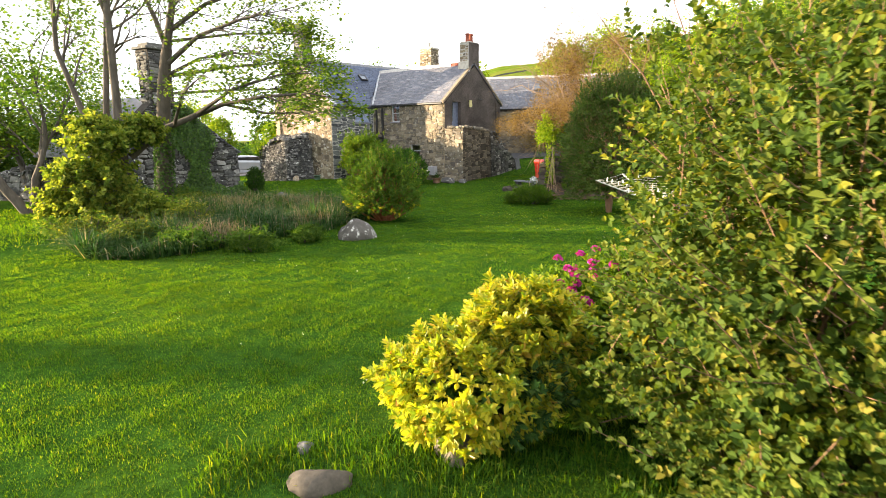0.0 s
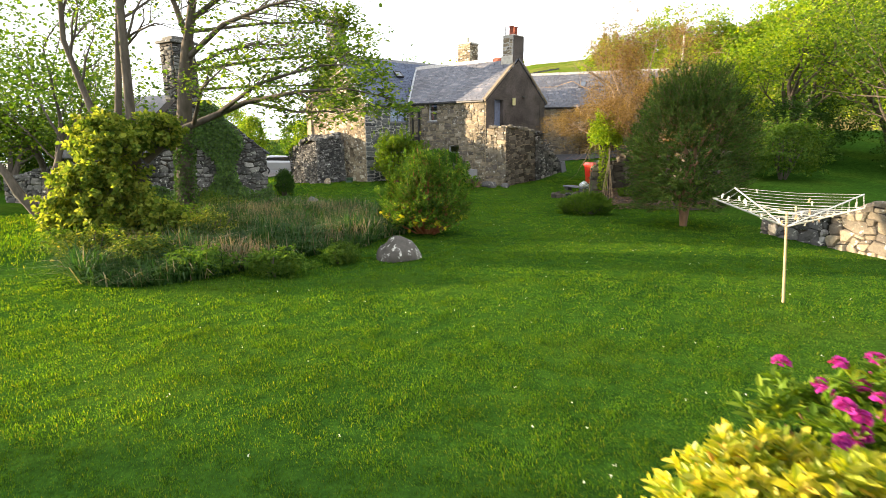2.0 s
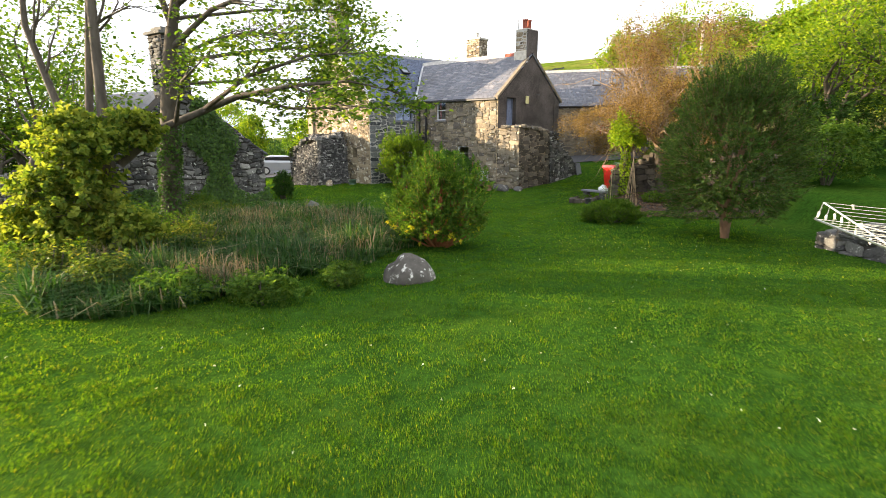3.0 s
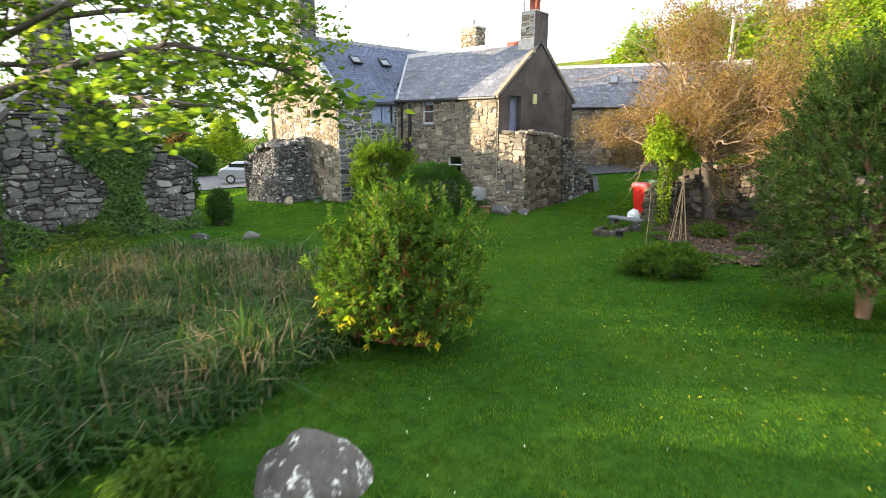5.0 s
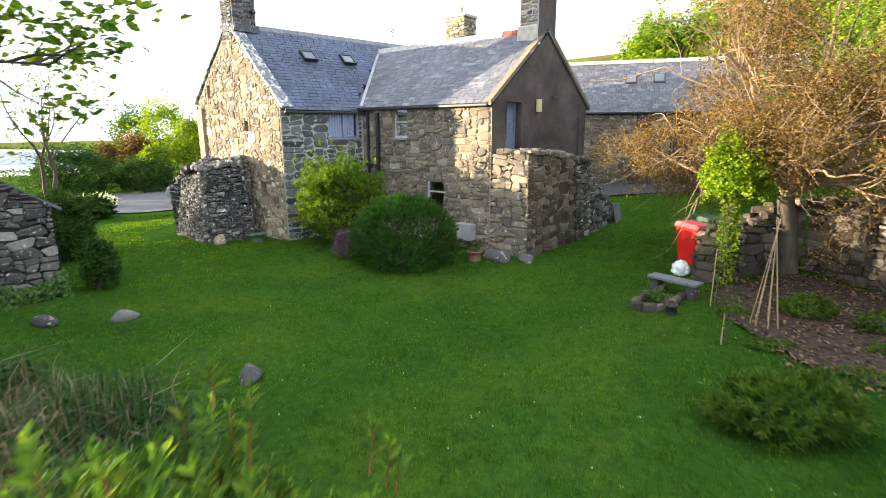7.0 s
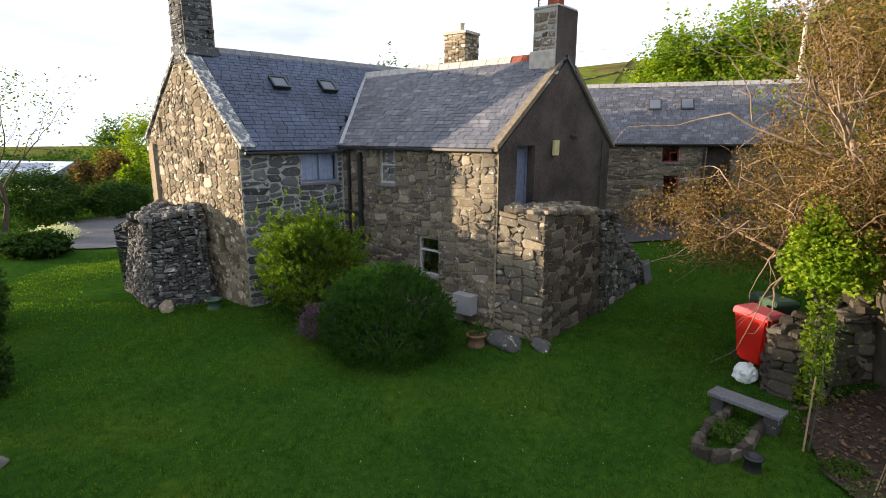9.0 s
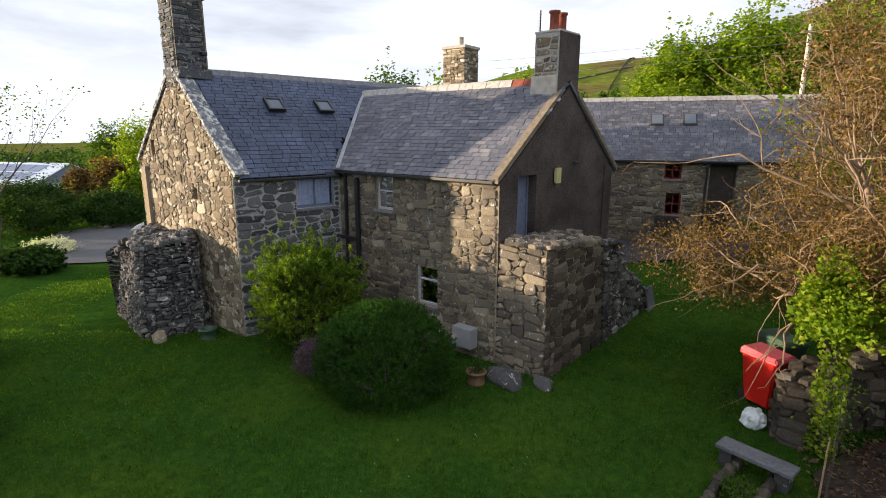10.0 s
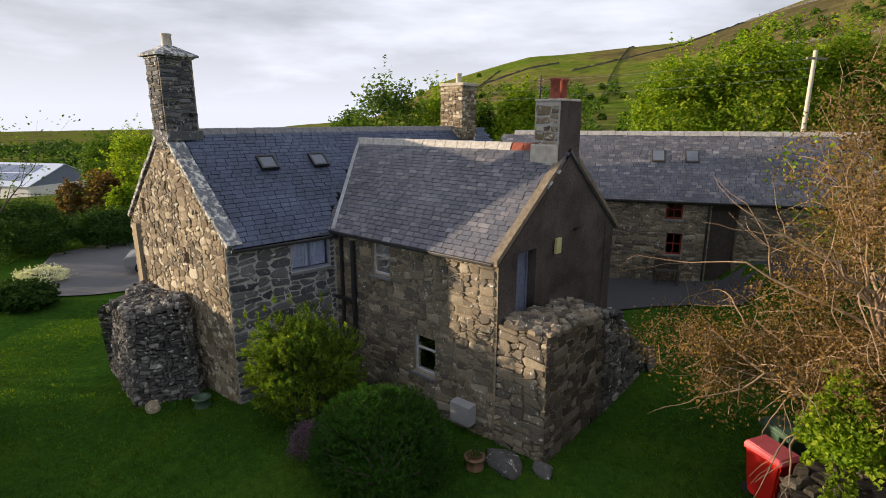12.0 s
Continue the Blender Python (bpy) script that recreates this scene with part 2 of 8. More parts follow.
M_EARTH = plain_mat("dark_joint", (0.05, 0.045, 0.04), 0.95, 0, 0.1, 0.3, 14.0, 0.5)
M_RENDER = piece_mat("pebbledash", [(0.0, (0.078, 0.066, 0.06)), (1.0, (0.078, 0.066, 0.06))], 0.95, False, 0.0, 34.0, 1.0, 0.15, (0.55, 1.45), grit=(0.1, 2.1))
M_CEMENT = plain_mat("cement", (0.45, 0.42, 0.36), 0.9, 0, 0.2, 0.3, 5.0, 0.4)
M_SILL = plain_mat("slate_sill", (0.17, 0.17, 0.185), 0.8, 0, 0.25, 0.3, 8.0, 0.3)
M_LEAD = plain_mat("lead_flashing", (0.60, 0.62, 0.64), 0.55, 0.2, 0.4, 0.2, 5.0, 0.1)
M_RIDGE = plain_mat("ridge_tile", (0.42, 0.40, 0.37), 0.85, 0, 0.2, 0.35, 9.0, 0.4)
M_RIDGE1 = plain_mat("grey_ridge_tile", (0.21, 0.21, 0.215), 0.85, 0, 0.2, 0.35, 9.0, 0.4)
M_TERRA = plain_mat("terracotta", (0.24, 0.07, 0.045), 0.8, 0, 0.25, 0.3, 12.0, 0.2)
M_POT = plain_mat("clay_pot", (0.50, 0.46, 0.38), 0.8, 0, 0.25, 0.2, 12.0, 0.2)
M_BLACK = plain_mat("black_iron", (0.018, 0.018, 0.02), 0.45, 0, 0.5, 0.3, 6.0, 0.05)
M_WHITEWOOD = plain_mat("weathered_white_paint", (0.42, 0.42, 0.44), 0.6, 0, 0.35, 0.25, 12.0, 0.15)
M_BLUEWOOD = plain_mat("blue_paint", (0.16, 0.19, 0.27), 0.55, 0, 0.35, 0.25, 8.0, 0.1)
M_REDWOOD = plain_mat("dark_red_paint", (0.19, 0.018, 0.02), 0.5, 0, 0.4, 0.2, 8.0, 0.08)
M_WOOD = plain_mat("weathered_wood", (0.24, 0.20, 0.16), 0.85, 0, 0.2, 0.35, 7.0, 0.3, (1, 1, 6))
M_CANE = plain_mat("bamboo_cane", (0.42, 0.30, 0.17), 0.6, 0, 0.3, 0.2, 9.0, 0.1)
# near-black, to paint the shade under the slates' lower edges
M_SLATEGAP = plain_mat("slate_gap_shade", (0.012, 0.012, 0.014), 0.9, 0, 0.1, 0.2, 7.0, 0.1)
M_DARKWOOD = plain_mat("dark_wood", (0.06, 0.05, 0.045), 0.75, 0, 0.25, 0.3, 7.0, 0.2)
M_CLOTH = plain_mat("blue_curtain", (0.62, 0.66, 0.82), 0.95, 0, 0.1, 0.2, 8.0, 0.1)
M_REDCLOTH = plain_mat("red_curtain", (0.35, 0.10, 0.07), 0.95, 0, 0.1, 0.2, 8.0, 0.1)
M_ROOM = plain_mat("room_plaster", (0.25, 0.22, 0.19), 0.95, 0, 0.1, 0.1, 3.0, 0)
M_GLASS = glass_mat("window_glass")
M_BIN = plain_mat("red_plastic", (0.62, 0.018, 0.012), 0.4, 0, 0.45, 0.06, 5.0, 0.03)
M_BINLID = plain_mat("faded_red_plastic", (0.60, 0.10, 0.12), 0.45, 0, 0.45, 0.12, 5.0, 0.03)
M_GREENBIN = plain_mat("green_plastic", (0.05, 0.10, 0.06), 0.45, 0, 0.45, 0.1, 5.0, 0.03)
M_BAG = plain_mat("white_plastic_bag", (0.72, 0.76, 0.75), 0.4, 0, 0.4, 0.15, 9.0, 0.4)
M_METER = plain_mat("grey_box", (0.33, 0.33, 0.34), 0.5, 0, 0.4, 0.08, 5.0, 0.05)
M_GRAVEL = plain_mat("grey_gravel", (0.125, 0.125, 0.13), 0.95, 0, 0.15, 0.5, 30.0, 0.8)
M_SOIL = plain_mat("soil", (0.055, 0.042, 0.034), 0.95, 0, 0.1, 0.5, 14.0, 1.0)
M_ROCK = piece_mat("boulder", [(0.0, (0.085, 0.077, 0.067)), (1.0, (0.10, 0.092, 0.08))], 0.9, False, 0.28, 9.0, 0.6, 0.2, (0.6, 1.5))
M_ALU = plain_mat("galvanised_steel", (0.55, 0.55, 0.54), 0.35, 0.7, 0.5, 0.15, 12.0, 0.05)
M_LINE = plain_mat("white_line", (0.48, 0.48, 0.42), 0.6, 0, 0.3, 0.1, 20.0, 0)
M_SOLAR = plain_mat("solar_glass", (0.16, 0.20, 0.30), 0.3, 0, 0.5, 0.1, 2.0, 0)
M_SHEDROOF = plain_mat("blue_grey_metal", (0.60, 0.66, 0.75), 0.4, 0.1, 0.45, 0.08, 0.6, 0.02)
M_SHEDWALL = plain_mat("white_sheet_wall", (0.66, 0.66, 0.64), 0.6, 0, 0.3, 0.08, 0.5, 0.02)
M_CARPAINT = plain_mat("silver_car_paint", (0.34, 0.355, 0.375), 0.25, 0.3, 0.5, 0.05, 3.0, 0)
M_CARGLASS = plain_mat("dark_car_glass", (0.02, 0.022, 0.025), 0.06, 0, 0.6, 0.05, 3.0, 0)
M_TYRE = plain_mat("rubber", (0.02, 0.02, 0.02), 0.8, 0, 0.3, 0.2, 9.0, 0.1)


# ---- mesh helpers ----
def mesh_np(name, verts, faces, material=None, smooth=False):
    """A mesh from arrays: verts (n, 3), faces a list of integer arrays (m, k)."""
    me = bpy.data.meshes.new(name)
    verts = np.asarray(verts, dtype=np.float32).reshape(-1, 3)
    faces = [np.asarray(f, dtype=np.int32) for f in faces if len(f)]
    me.vertices.add(len(verts))
    me.vertices.foreach_set("co", verts.ravel())
    loops = np.concatenate([f.ravel() for f in faces])
    sizes = np.concatenate([np.full(len(f), f.shape[1], dtype=np.int32) for f in faces])
    me.loops.add(len(loops))
    me.loops.foreach_set("vertex_index", loops)
    me.polygons.add(len(sizes))
    starts = np.concatenate([[0], np.cumsum(sizes)[:-1]]).astype(np.int32)
    me.polygons.foreach_set("loop_start", starts)
    me.update(calc_edges=True)
    me.polygons.foreach_set("use_smooth", np.full(len(sizes), smooth, dtype=bool))
    me.validate()
    if material:
        me.materials.append(material)
    return me


def thing(name, x=0.0, y=0.0, z=0.0, label="", category="", group="", kind=""):
    e = new(name)
    e.empty_display_size = 0.1
    e.location = (x, y, z)
    return tagged(e, label, category, group, kind)


def world_of(ob):
    m = ob.matrix_basis.copy()
    if ob.parent is None:
        return m
    return world_of(ob.parent) @ ob.matrix_parent_inverse @ m


def world_inverse(ob):
    return world_of(ob).inverted()


def part(name, bm, material, parent, label=""):
    """Links a bmesh or mesh in world coordinates as one object under parent."""
    if isinstance(bm, bmesh.types.BMesh):
        me = bpy.data.meshes.new(name)
        bm.to_mesh(me)
        bm.free()
    else:
        me = bm
    if material is not None and not me.materials:
        me.materials.append(material)
    ob = new(name, me)
    if parent is not None:
        ob.parent = parent
        ob.matrix_parent_inverse = world_inverse(parent)
    if label:
        ob["label"] = label
    return ob


def box_bm(bm, lo, hi, m=None, bevel=0.0):
    c = [(a + b) / 2 for a, b in zip(lo, hi)]
    s = [abs(b - a) for a, b in zip(lo, hi)]
    t = Matrix.Translation(c) @ Matrix.Diagonal((*s, 1))
    if m is not None:
        t = m @ t
    r = bmesh.ops.create_cube(bm, size=1.0, matrix=t)
    if bevel:
        edges = list({e for v in r["verts"] for e in v.link_edges})
        bmesh.ops.bevel(bm, geom=edges, offset=bevel, segments=2, profile=0.6, affect="EDGES")
    return bm


def boxes(lo_hi, m=None, bevel=0.0):
    bm = bmesh.new()
    for lo, hi in lo_hi:
        box_bm(bm, lo, hi, m, bevel)
    return bm


def tube_np(points, radii, sides=6):
    """Verts and faces of a tapered tube along points."""
    pts = [Vector(p) for p in points]
    vs, fs = [], []
    up = Vector((0.13, 0.31, 0.94))
    for i, p in enumerate(pts):
        d = (pts[min(i + 1, len(pts) - 1)] - pts[max(i - 1, 0)])
        if d.length < 1e-6:
            d = Vector((0, 0, 1))
        d.normalize()
        a = d.cross(up)
        if a.length < 0.05:
            a = d.cross(Vector((1, 0, 0)))
        a.normalize()
        b = d.cross(a)
        for k in range(sides):
            w = 2 * math.pi * k / sides
            vs.append(p + (a * math.cos(w) + b * math.sin(w)) * radii[i])
    for i in range(len(pts) - 1):
        for k in range(sides):
            k2 = (k + 1) % sides
            fs.append((i * sides + k, i * sides + k2, (i + 1) * sides + k2, (i + 1) * sides + k))
    return [tuple(v) for v in vs], fs


def tubes_mesh(name, tubes, material, sides=6):
    vs, fs = [], []
    for pts, rad in tubes:
        v, f = tube_np(pts, rad, sides)
        o = len(vs)
        vs += v
        fs += [tuple(i + o for i in q) for q in f]
    return mesh_np(name, np.array(vs), [np.array(fs)], material, True)


def ang(a):
    return Vector((math.cos(radians(a)), math.sin(radians(a)), 0))


# ---- ground ----
def smooth(v, a, b):
    t = np.clip((v - a) / (b - a), 0, 1)
    return t * t * (3 - 2 * t)


def ground_np(x, y):
    """Height of the ground: a nearly flat garden, falling to the west, hills to the north-east."""
    x, y = np.asarray(x, dtype=float), np.asarray(y, dtype=float)
    z = np.interp(y, [-6, 3, 8, 12, 17, 20, 26, 30, 34], [0.30, 0.24, 0.13, 0.0, -0.18, -0.24, -0.32, -0.16, -0.12])
    z = z + 0.055 * np.clip(x - 1, 0, 12) * smooth(y, 20, 30)
    z = z + 0.10 * np.clip(y - 31, 0, 9) * smooth(x, -2, 4)
    z = z - 0.08 * np.clip(-8 - x, 0, 10) * smooth(y, 26, 34)
    z = z + 0.95 * smooth(x, 8.3, 9.2) * smooth(y, 8, 11) * (1 - smooth(y, 40, 60))
    z = z + 0.025 * np.sin(x * 0.9 + 1.0) * np.sin(y * 0.7)
    dx, dy = x, y - 19.0
    r = np.hypot(dx, dy)
    bear = np.degrees(np.arctan2(dx, dy))
    crest = np.interp(bear, [-180, -60, -22, -12, -4, 5, 13, 19, 24, 29, 34, 45, 70, 120, 180],
                      [-2.0, -2.4, -1.7, 0.8, 4.6, 6.7, 7.2, 7.5, 8.7, 10.0, 11.3, 13.0, 13.0, 4.0, -2.0])
    rise = smooth(r, 60, 420) * 420 * np.tan(np.radians(crest))
    rise = np.where(crest > 0, rise, 0)
    fall = np.where(crest < 0, smooth(r, 45, 160) * -9.0 + smooth(r, 200, 1600) * 1600 * np.tan(np.radians(crest)) * 0.9 , 0)
    wob = (np.sin(dx * 0.021 + 1.3) * np.sin(dy * 0.017) * 2.0 + np.sin(dx * 0.06) * np.sin(dy * 0.05 + 0.7) * 0.5) * smooth(r, 60, 300)
    return z * (1 - smooth(r, 40, 90)) + rise + fall + wob


def gz(x, y):
    return float(ground_np(x, y))


def build_ground():
    radii = np.concatenate([np.arange(0.4, 34, 0.45), np.geomspace(34, 4200, 70)])
    na = 300
    th = np.linspace(0, 2 * np.pi, na, endpoint=False)
    rr, tt = np.meshgrid(radii, th, indexing="ij")
    x, y = rr * np.sin(tt), 19.0 + rr * np.cos(tt)
    v = np.stack([x, y, ground_np(x, y)], -1).reshape(-1, 3)
    v = np.vstack([v, [[0, 19.0, gz(0, 19.0)]]])
    i, j = np.meshgrid(np.arange(len(radii) - 1), np.arange(na), indexing="ij")
    j2 = (j + 1) % na
    quads = np.stack([i * na + j, (i + 1) * na + j, (i + 1) * na + j2, i * na + j2], -1).reshape(-1, 4)[:, ::-1]
    tri = np.stack([np.arange(na), (np.arange(na) + 1) % na, np.full(na, len(v) - 1)], -1)
    ob = new("ground", mesh_np("ground", v, [quads, tri[:, ::-1]], M_LAWN, True))
    return tagged(ob, "mown green lawn running out to pasture and hill", "ground", kind="structure")


build_ground()

# ---- stone pieces ----
RS = np.random.RandomState(11)


def unit_stone(seed, square=5.0, rough=0.14, bulge=0.16, skew=0.16, inner=(0.78, 0.90)):
    """An irregular stone about the unit square, standing 0..1 proud."""
    r = random.Random(seed)
    n = 8
    pts = []
    sh, tp = r.uniform(-skew, skew), r.uniform(-skew, skew)
    for k in range(n):
        a = math.pi * k / 4
        c, s = math.cos(a), math.sin(a)
        if square > 3:
            # corners pulled in here and there, sides a little bowed
            m = max(abs(c), abs(s))
            x, y = 0.5 * c / m, 0.5 * s / m
            cut = rough * (1.6 if k % 2 else 0.6)
            x, y = x * (1 - r.uniform(0, cut)), y * (1 - r.uniform(0, cut))
        else:
            rad = 0.5 / (abs(c) ** square + abs(s) ** square) ** (1 / square) * r.uniform(1 - rough, 1.02)
            x, y = c * rad, s * rad
        pts.append((x * (1 + tp * y), y + sh * x * 0.5))
    vs = [(x, y, -0.35) for x, y in pts]
    vs += [(x, y, r.uniform(0.3, 0.6)) for x, y in pts]
    s = r.uniform(*inner)
    ox, oy = r.uniform(-0.07, 0.07), r.uniform(-0.07, 0.07)
    vs += [(x * s + ox, y * s + oy, r.uniform(0.72, 1.0)) for x, y in pts]
    vs.append((ox, oy, 1.0 + r.uniform(-0.1, bulge)))
    q = [(a + i, a + (i + 1) % n, b + (i + 1) % n, b + i) for a, b in ((0, n), (n, 2 * n)) for i in range(n)]
    t = [(2 * n + i, 2 * n + (i + 1) % n, 3 * n) for i in range(n)]
    return np.array(vs), np.array(q), np.array(t)


STONES = {"rubble": [unit_stone(i) for i in range(32)], "ashlar": [unit_stone(200 + i, 9.0, 0.08, 0.08, 0.14, (0.88, 0.96)) for i in range(24)]}
STONE_MESH = {}


def stone_mesh(family, i, key):
    if (family, i, key) not in STONE_MESH:
        v, q, t = STONES[family][i]
        STONE_MESH[family, i, key] = mesh_np("stone", v, [q, t], M_STONE[key, False])
    return STONE_MESH[family, i, key]


def pack(w, h, cell, sizes, solid, seed):
    """Random rubble: rectangles (u, v, width, height) that fill the cells where solid(u, v) holds."""
    r = random.Random(seed)
    nx, ny = max(1, int(w / cell)), max(1, int(h / cell))
    free = np.zeros((nx, ny), dtype=bool)
    for i in range(nx):
        for j in range(ny):
            free[i, j] = solid((i + 0.5) * cell, (j + 0.5) * cell)
    out = []
    for j in range(ny):
        i = 0
        while i < nx:
            if not free[i, j]:
                i += 1
                continue
            a, b = r.choice(sizes)
            b = min(b, ny - j)
            n = 0
            while n < a and i + n < nx and free[i + n, j]:
                n += 1
            b = min(b, max(1, round(n * 0.75)))
            m = 1
            while m < b and free[i:i + n, j + m].all():
                m += 1
            free[i:i + n, j:j + m] = False
            out.append((i * cell, j * cell, n * cell, m * cell))
            i += n
    return out


def place_pieces(parent, items, family, key, limit, focus, part_name="stone"):
    """items: list of 4x4 matrices. The nearest to focus become parts, the rest one joined part."""
    f = Vector(focus)
    items = sorted(items, key=lambda m: (m.translation - f).length)
    inv = world_inverse(parent)
    lib = STONES[family]
    for n, m in enumerate(items[:limit]):
        ob = new(part_name, stone_mesh(family, n * 7 % len(lib), key))
        ob.matrix_basis = m
        ob.parent = parent
        ob.matrix_parent_inverse = inv
    rest = items[limit:]
    if rest:
        vs, qs, ts, off = [], [], [], 0
        for n, m in enumerate(rest):
            v, q, t = lib[n * 5 % len(lib)]
            a = np.array(m)
            vs.append(v @ a[:3, :3].T + a[:3, 3])
            qs.append(q + off)
            ts.append(t + off)
            off += len(v)
        ob = part(part_name + "work", mesh_np(part_name + "work", np.vstack(vs), [np.vstack(qs), np.vstack(ts)], M_STONE[key, True]), None, parent)
        tagged(ob, kind="stuff")


def place_stones(parent, verts, key, limit, focus):
    """verts (n, 25, 3): the stones nearest to focus become parts, the rest one joined part."""
    mid = verts.mean(1)
    order = np.argsort(np.linalg.norm(mid - np.array(focus), axis=1))
    ring = np.arange(8)
    q = np.concatenate([np.stack([o + ring, o + (ring + 1) % 8, o + 8 + (ring + 1) % 8, o + 8 + ring], 1) for o in (0, 8)])
    t = np.stack([16 + ring, 16 + (ring + 1) % 8, np.full(8, 24)], 1)
    inv = world_inverse(parent)
    for i in order[:limit]:
        ob = new("stone", mesh_np("stone", verts[i] - mid[i], [q, t], M_STONE[key, False]))
        ob.location = mid[i]
        ob.parent = parent
        ob.matrix_parent_inverse = inv
    rest = order[limit:]
    if len(rest):
        off = (np.arange(len(rest)) * 25)[:, None, None]
        me = mesh_np("stonework", verts[rest].reshape(-1, 3), [(q[None] + off).reshape(-1, 4), (t[None] + off).reshape(-1, 3)], M_STONE[key, True])
        tagged(part("stonework", me, None, parent), kind="stuff")


def stone_face(parent, p, a, w, top, z0, openings, cell, sizes, depth, key, limit, seed, family="rubble", gap0=0.012, focus=(0, 22, 2), batter=0.0):
    """Stones on the wall face that starts at p and runs w metres along the angle a (seen from outside, left to right)."""
    d, nrm = np.array(ang(a)), np.array(ang(a - 90))
    h = max(z for _, z in top) - z0
    us, zs = [u for u, _ in top], [z for _, z in top]

    def solid(u, v):
        z = z0 + v
        if z > np.interp(u, us, zs) - 0.02:
            return False
        return not any(u0 < u < u1 and v0 < z < v1 for u0, u1, v0, v1 in openings)

    rects = np.array(pack(w, h, cell, sizes, solid, seed))
    if not len(rects):
        return
    rs = np.random.RandomState(seed + 1)
    n = len(rects)
    u0, v0, pw, ph = (rects[:, k:k + 1] for k in range(4))
    lo, hi = {"ashlar": (0.04, 0.20), "rubble": (0.08, 0.34), "cobble": (0.14, 0.42)}[family]
    c = rs.uniform(lo, hi, (n, 4)) * np.minimum(pw, ph)
    one = np.ones((n, 1))
    pu = np.concatenate([c[:, :1], pw - c[:, 1:2], pw * one, pw * one, pw - c[:, 2:3], c[:, 3:], 0 * one, 0 * one], 1) + u0
    pv = np.concatenate([0 * one, 0 * one, c[:, 1:2], ph - c[:, 2:3], ph * one, ph * one, ph - c[:, 3:], c[:, :1]], 1) + v0
    amp = cell * {"ashlar": 0.55, "rubble": 0.75, "cobble": 0.85}[family] * np.clip(np.minimum(pu, w - pu) / (3 * cell), 0, 1)
    for a0, a1, b0, b1 in openings:
        near = np.maximum(np.maximum(a0 - pu, pu - a1), np.maximum(b0 - z0 - pv, pv - b1 + z0))
        amp = amp * np.clip((near - 0.3 * cell) / (2.5 * cell), 0, 1)
    k = 1.0 / cell
    du = amp * (np.sin(pv * k * 0.83 + 1.9 * np.sin(pu * k * 0.31 + seed)) * 0.6 + 0.5 * np.sin(pv * k * 1.9 + pu * k * 0.6 + seed))
    dv = amp * (np.sin(pu * k * 0.62 + 1.7 * np.sin(pv * k * 0.37 + seed)) * 0.6 + 0.5 * np.sin(pu * k * 1.45 - pv * k * 0.5 + seed))
    pu, pv = pu + du, pv + dv
    cu, cv = pu.mean(1, keepdims=True), pv.mean(1, keepdims=True)
    gap = gap0 * rs.uniform(0.5, 1.5, (n, 1))
    pu = cu + (pu - cu) * np.maximum(0.5, 1 - gap / pw) + rs.normal(0, 0.05, (n, 8)) * cell
    pv = cv + (pv - cv) * np.maximum(0.5, 1 - gap / ph) + rs.normal(0, 0.05, (n, 8)) * cell
    dep = depth * rs.uniform(0.4, 1.4, (n, 1))
    inn = rs.uniform(0.74, 0.90, (n, 1))
    tilt_u, tilt_v = rs.normal(0, 0.25, (n, 1)), rs.normal(0, 0.25, (n, 1))
    iu, iv = cu + (pu - cu) * inn, cv + (pv - cv) * inn
    face = dep * (0.9 + tilt_u * (pu - cu) / pw + tilt_v * (pv - cv) / ph + rs.normal(0, 0.07, (n, 8)))
    gu = np.concatenate([pu, pu, iu, cu], 1)
    gv = np.concatenate([pv, pv, iv, cv], 1)
    gw = np.concatenate([-0.4 * dep * np.ones((n, 8)), face * rs.uniform(0.35, 0.65, (n, 8)), face, dep * rs.uniform(0.9, 1.12, (n, 1))], 1) - batter * gv
    verts = np.array([p[0], p[1], z0]) + gu[..., None] * d + gw[..., None] * nrm + gv[..., None] * np.array([0, 0, 1.0])
    place_stones(parent, verts, key, limit, focus)


def wall_mesh(p, a, w, top, z0, thick, openings, batter=0.0):
    """A thick wall with real openings, in columns."""
    d, nrm = ang(a), ang(a - 90)
    us = [u for u, _ in top]
    cuts = sorted({0.0, w, *[u for u in us if 0 < u < w], *[o[0] for o in openings], *[o[1] for o in openings]})
    bm = bmesh.new()
    zt = lambda u: float(np.interp(u, us, [z for _, z in top]))
    for u0, u1 in zip(cuts[:-1], cuts[1:]):
        mid = (u0 + u1) / 2
        holes = sorted((o[2], o[3]) for o in openings if o[0] - 1e-6 <= mid <= o[1] + 1e-6)
        spans, lo = [], z0
        for a0, a1 in holes:
            spans.append((lo, a0, False))
            lo = a1
        spans.append((lo, None, True))
        for s0, s1, is_top in spans:
            vs = []
            for u in (u0, u1):
                hi = zt(u) if is_top else s1
                for depth in (0.0, -thick):
                    for z in (s0, hi):
                        q = Vector((p[0], p[1], 0)) + d * u + nrm * (depth - (batter * (z - z0) if depth == 0 else 0))
                        vs.append(bm.verts.new((q.x, q.y, z)))
            for f in ((0, 1, 5, 4), (2, 6, 7, 3), (0, 4, 6, 2), (1, 3, 7, 5), (0, 2, 3, 1), (4, 5, 7, 6)):
                bm.faces.new([vs[i] for i in f])
    bmesh.ops.remove_doubles(bm, verts=bm.verts, dist=0.0005)
    bmesh.ops.recalc_face_normals(bm, faces=bm.faces)
    return bm


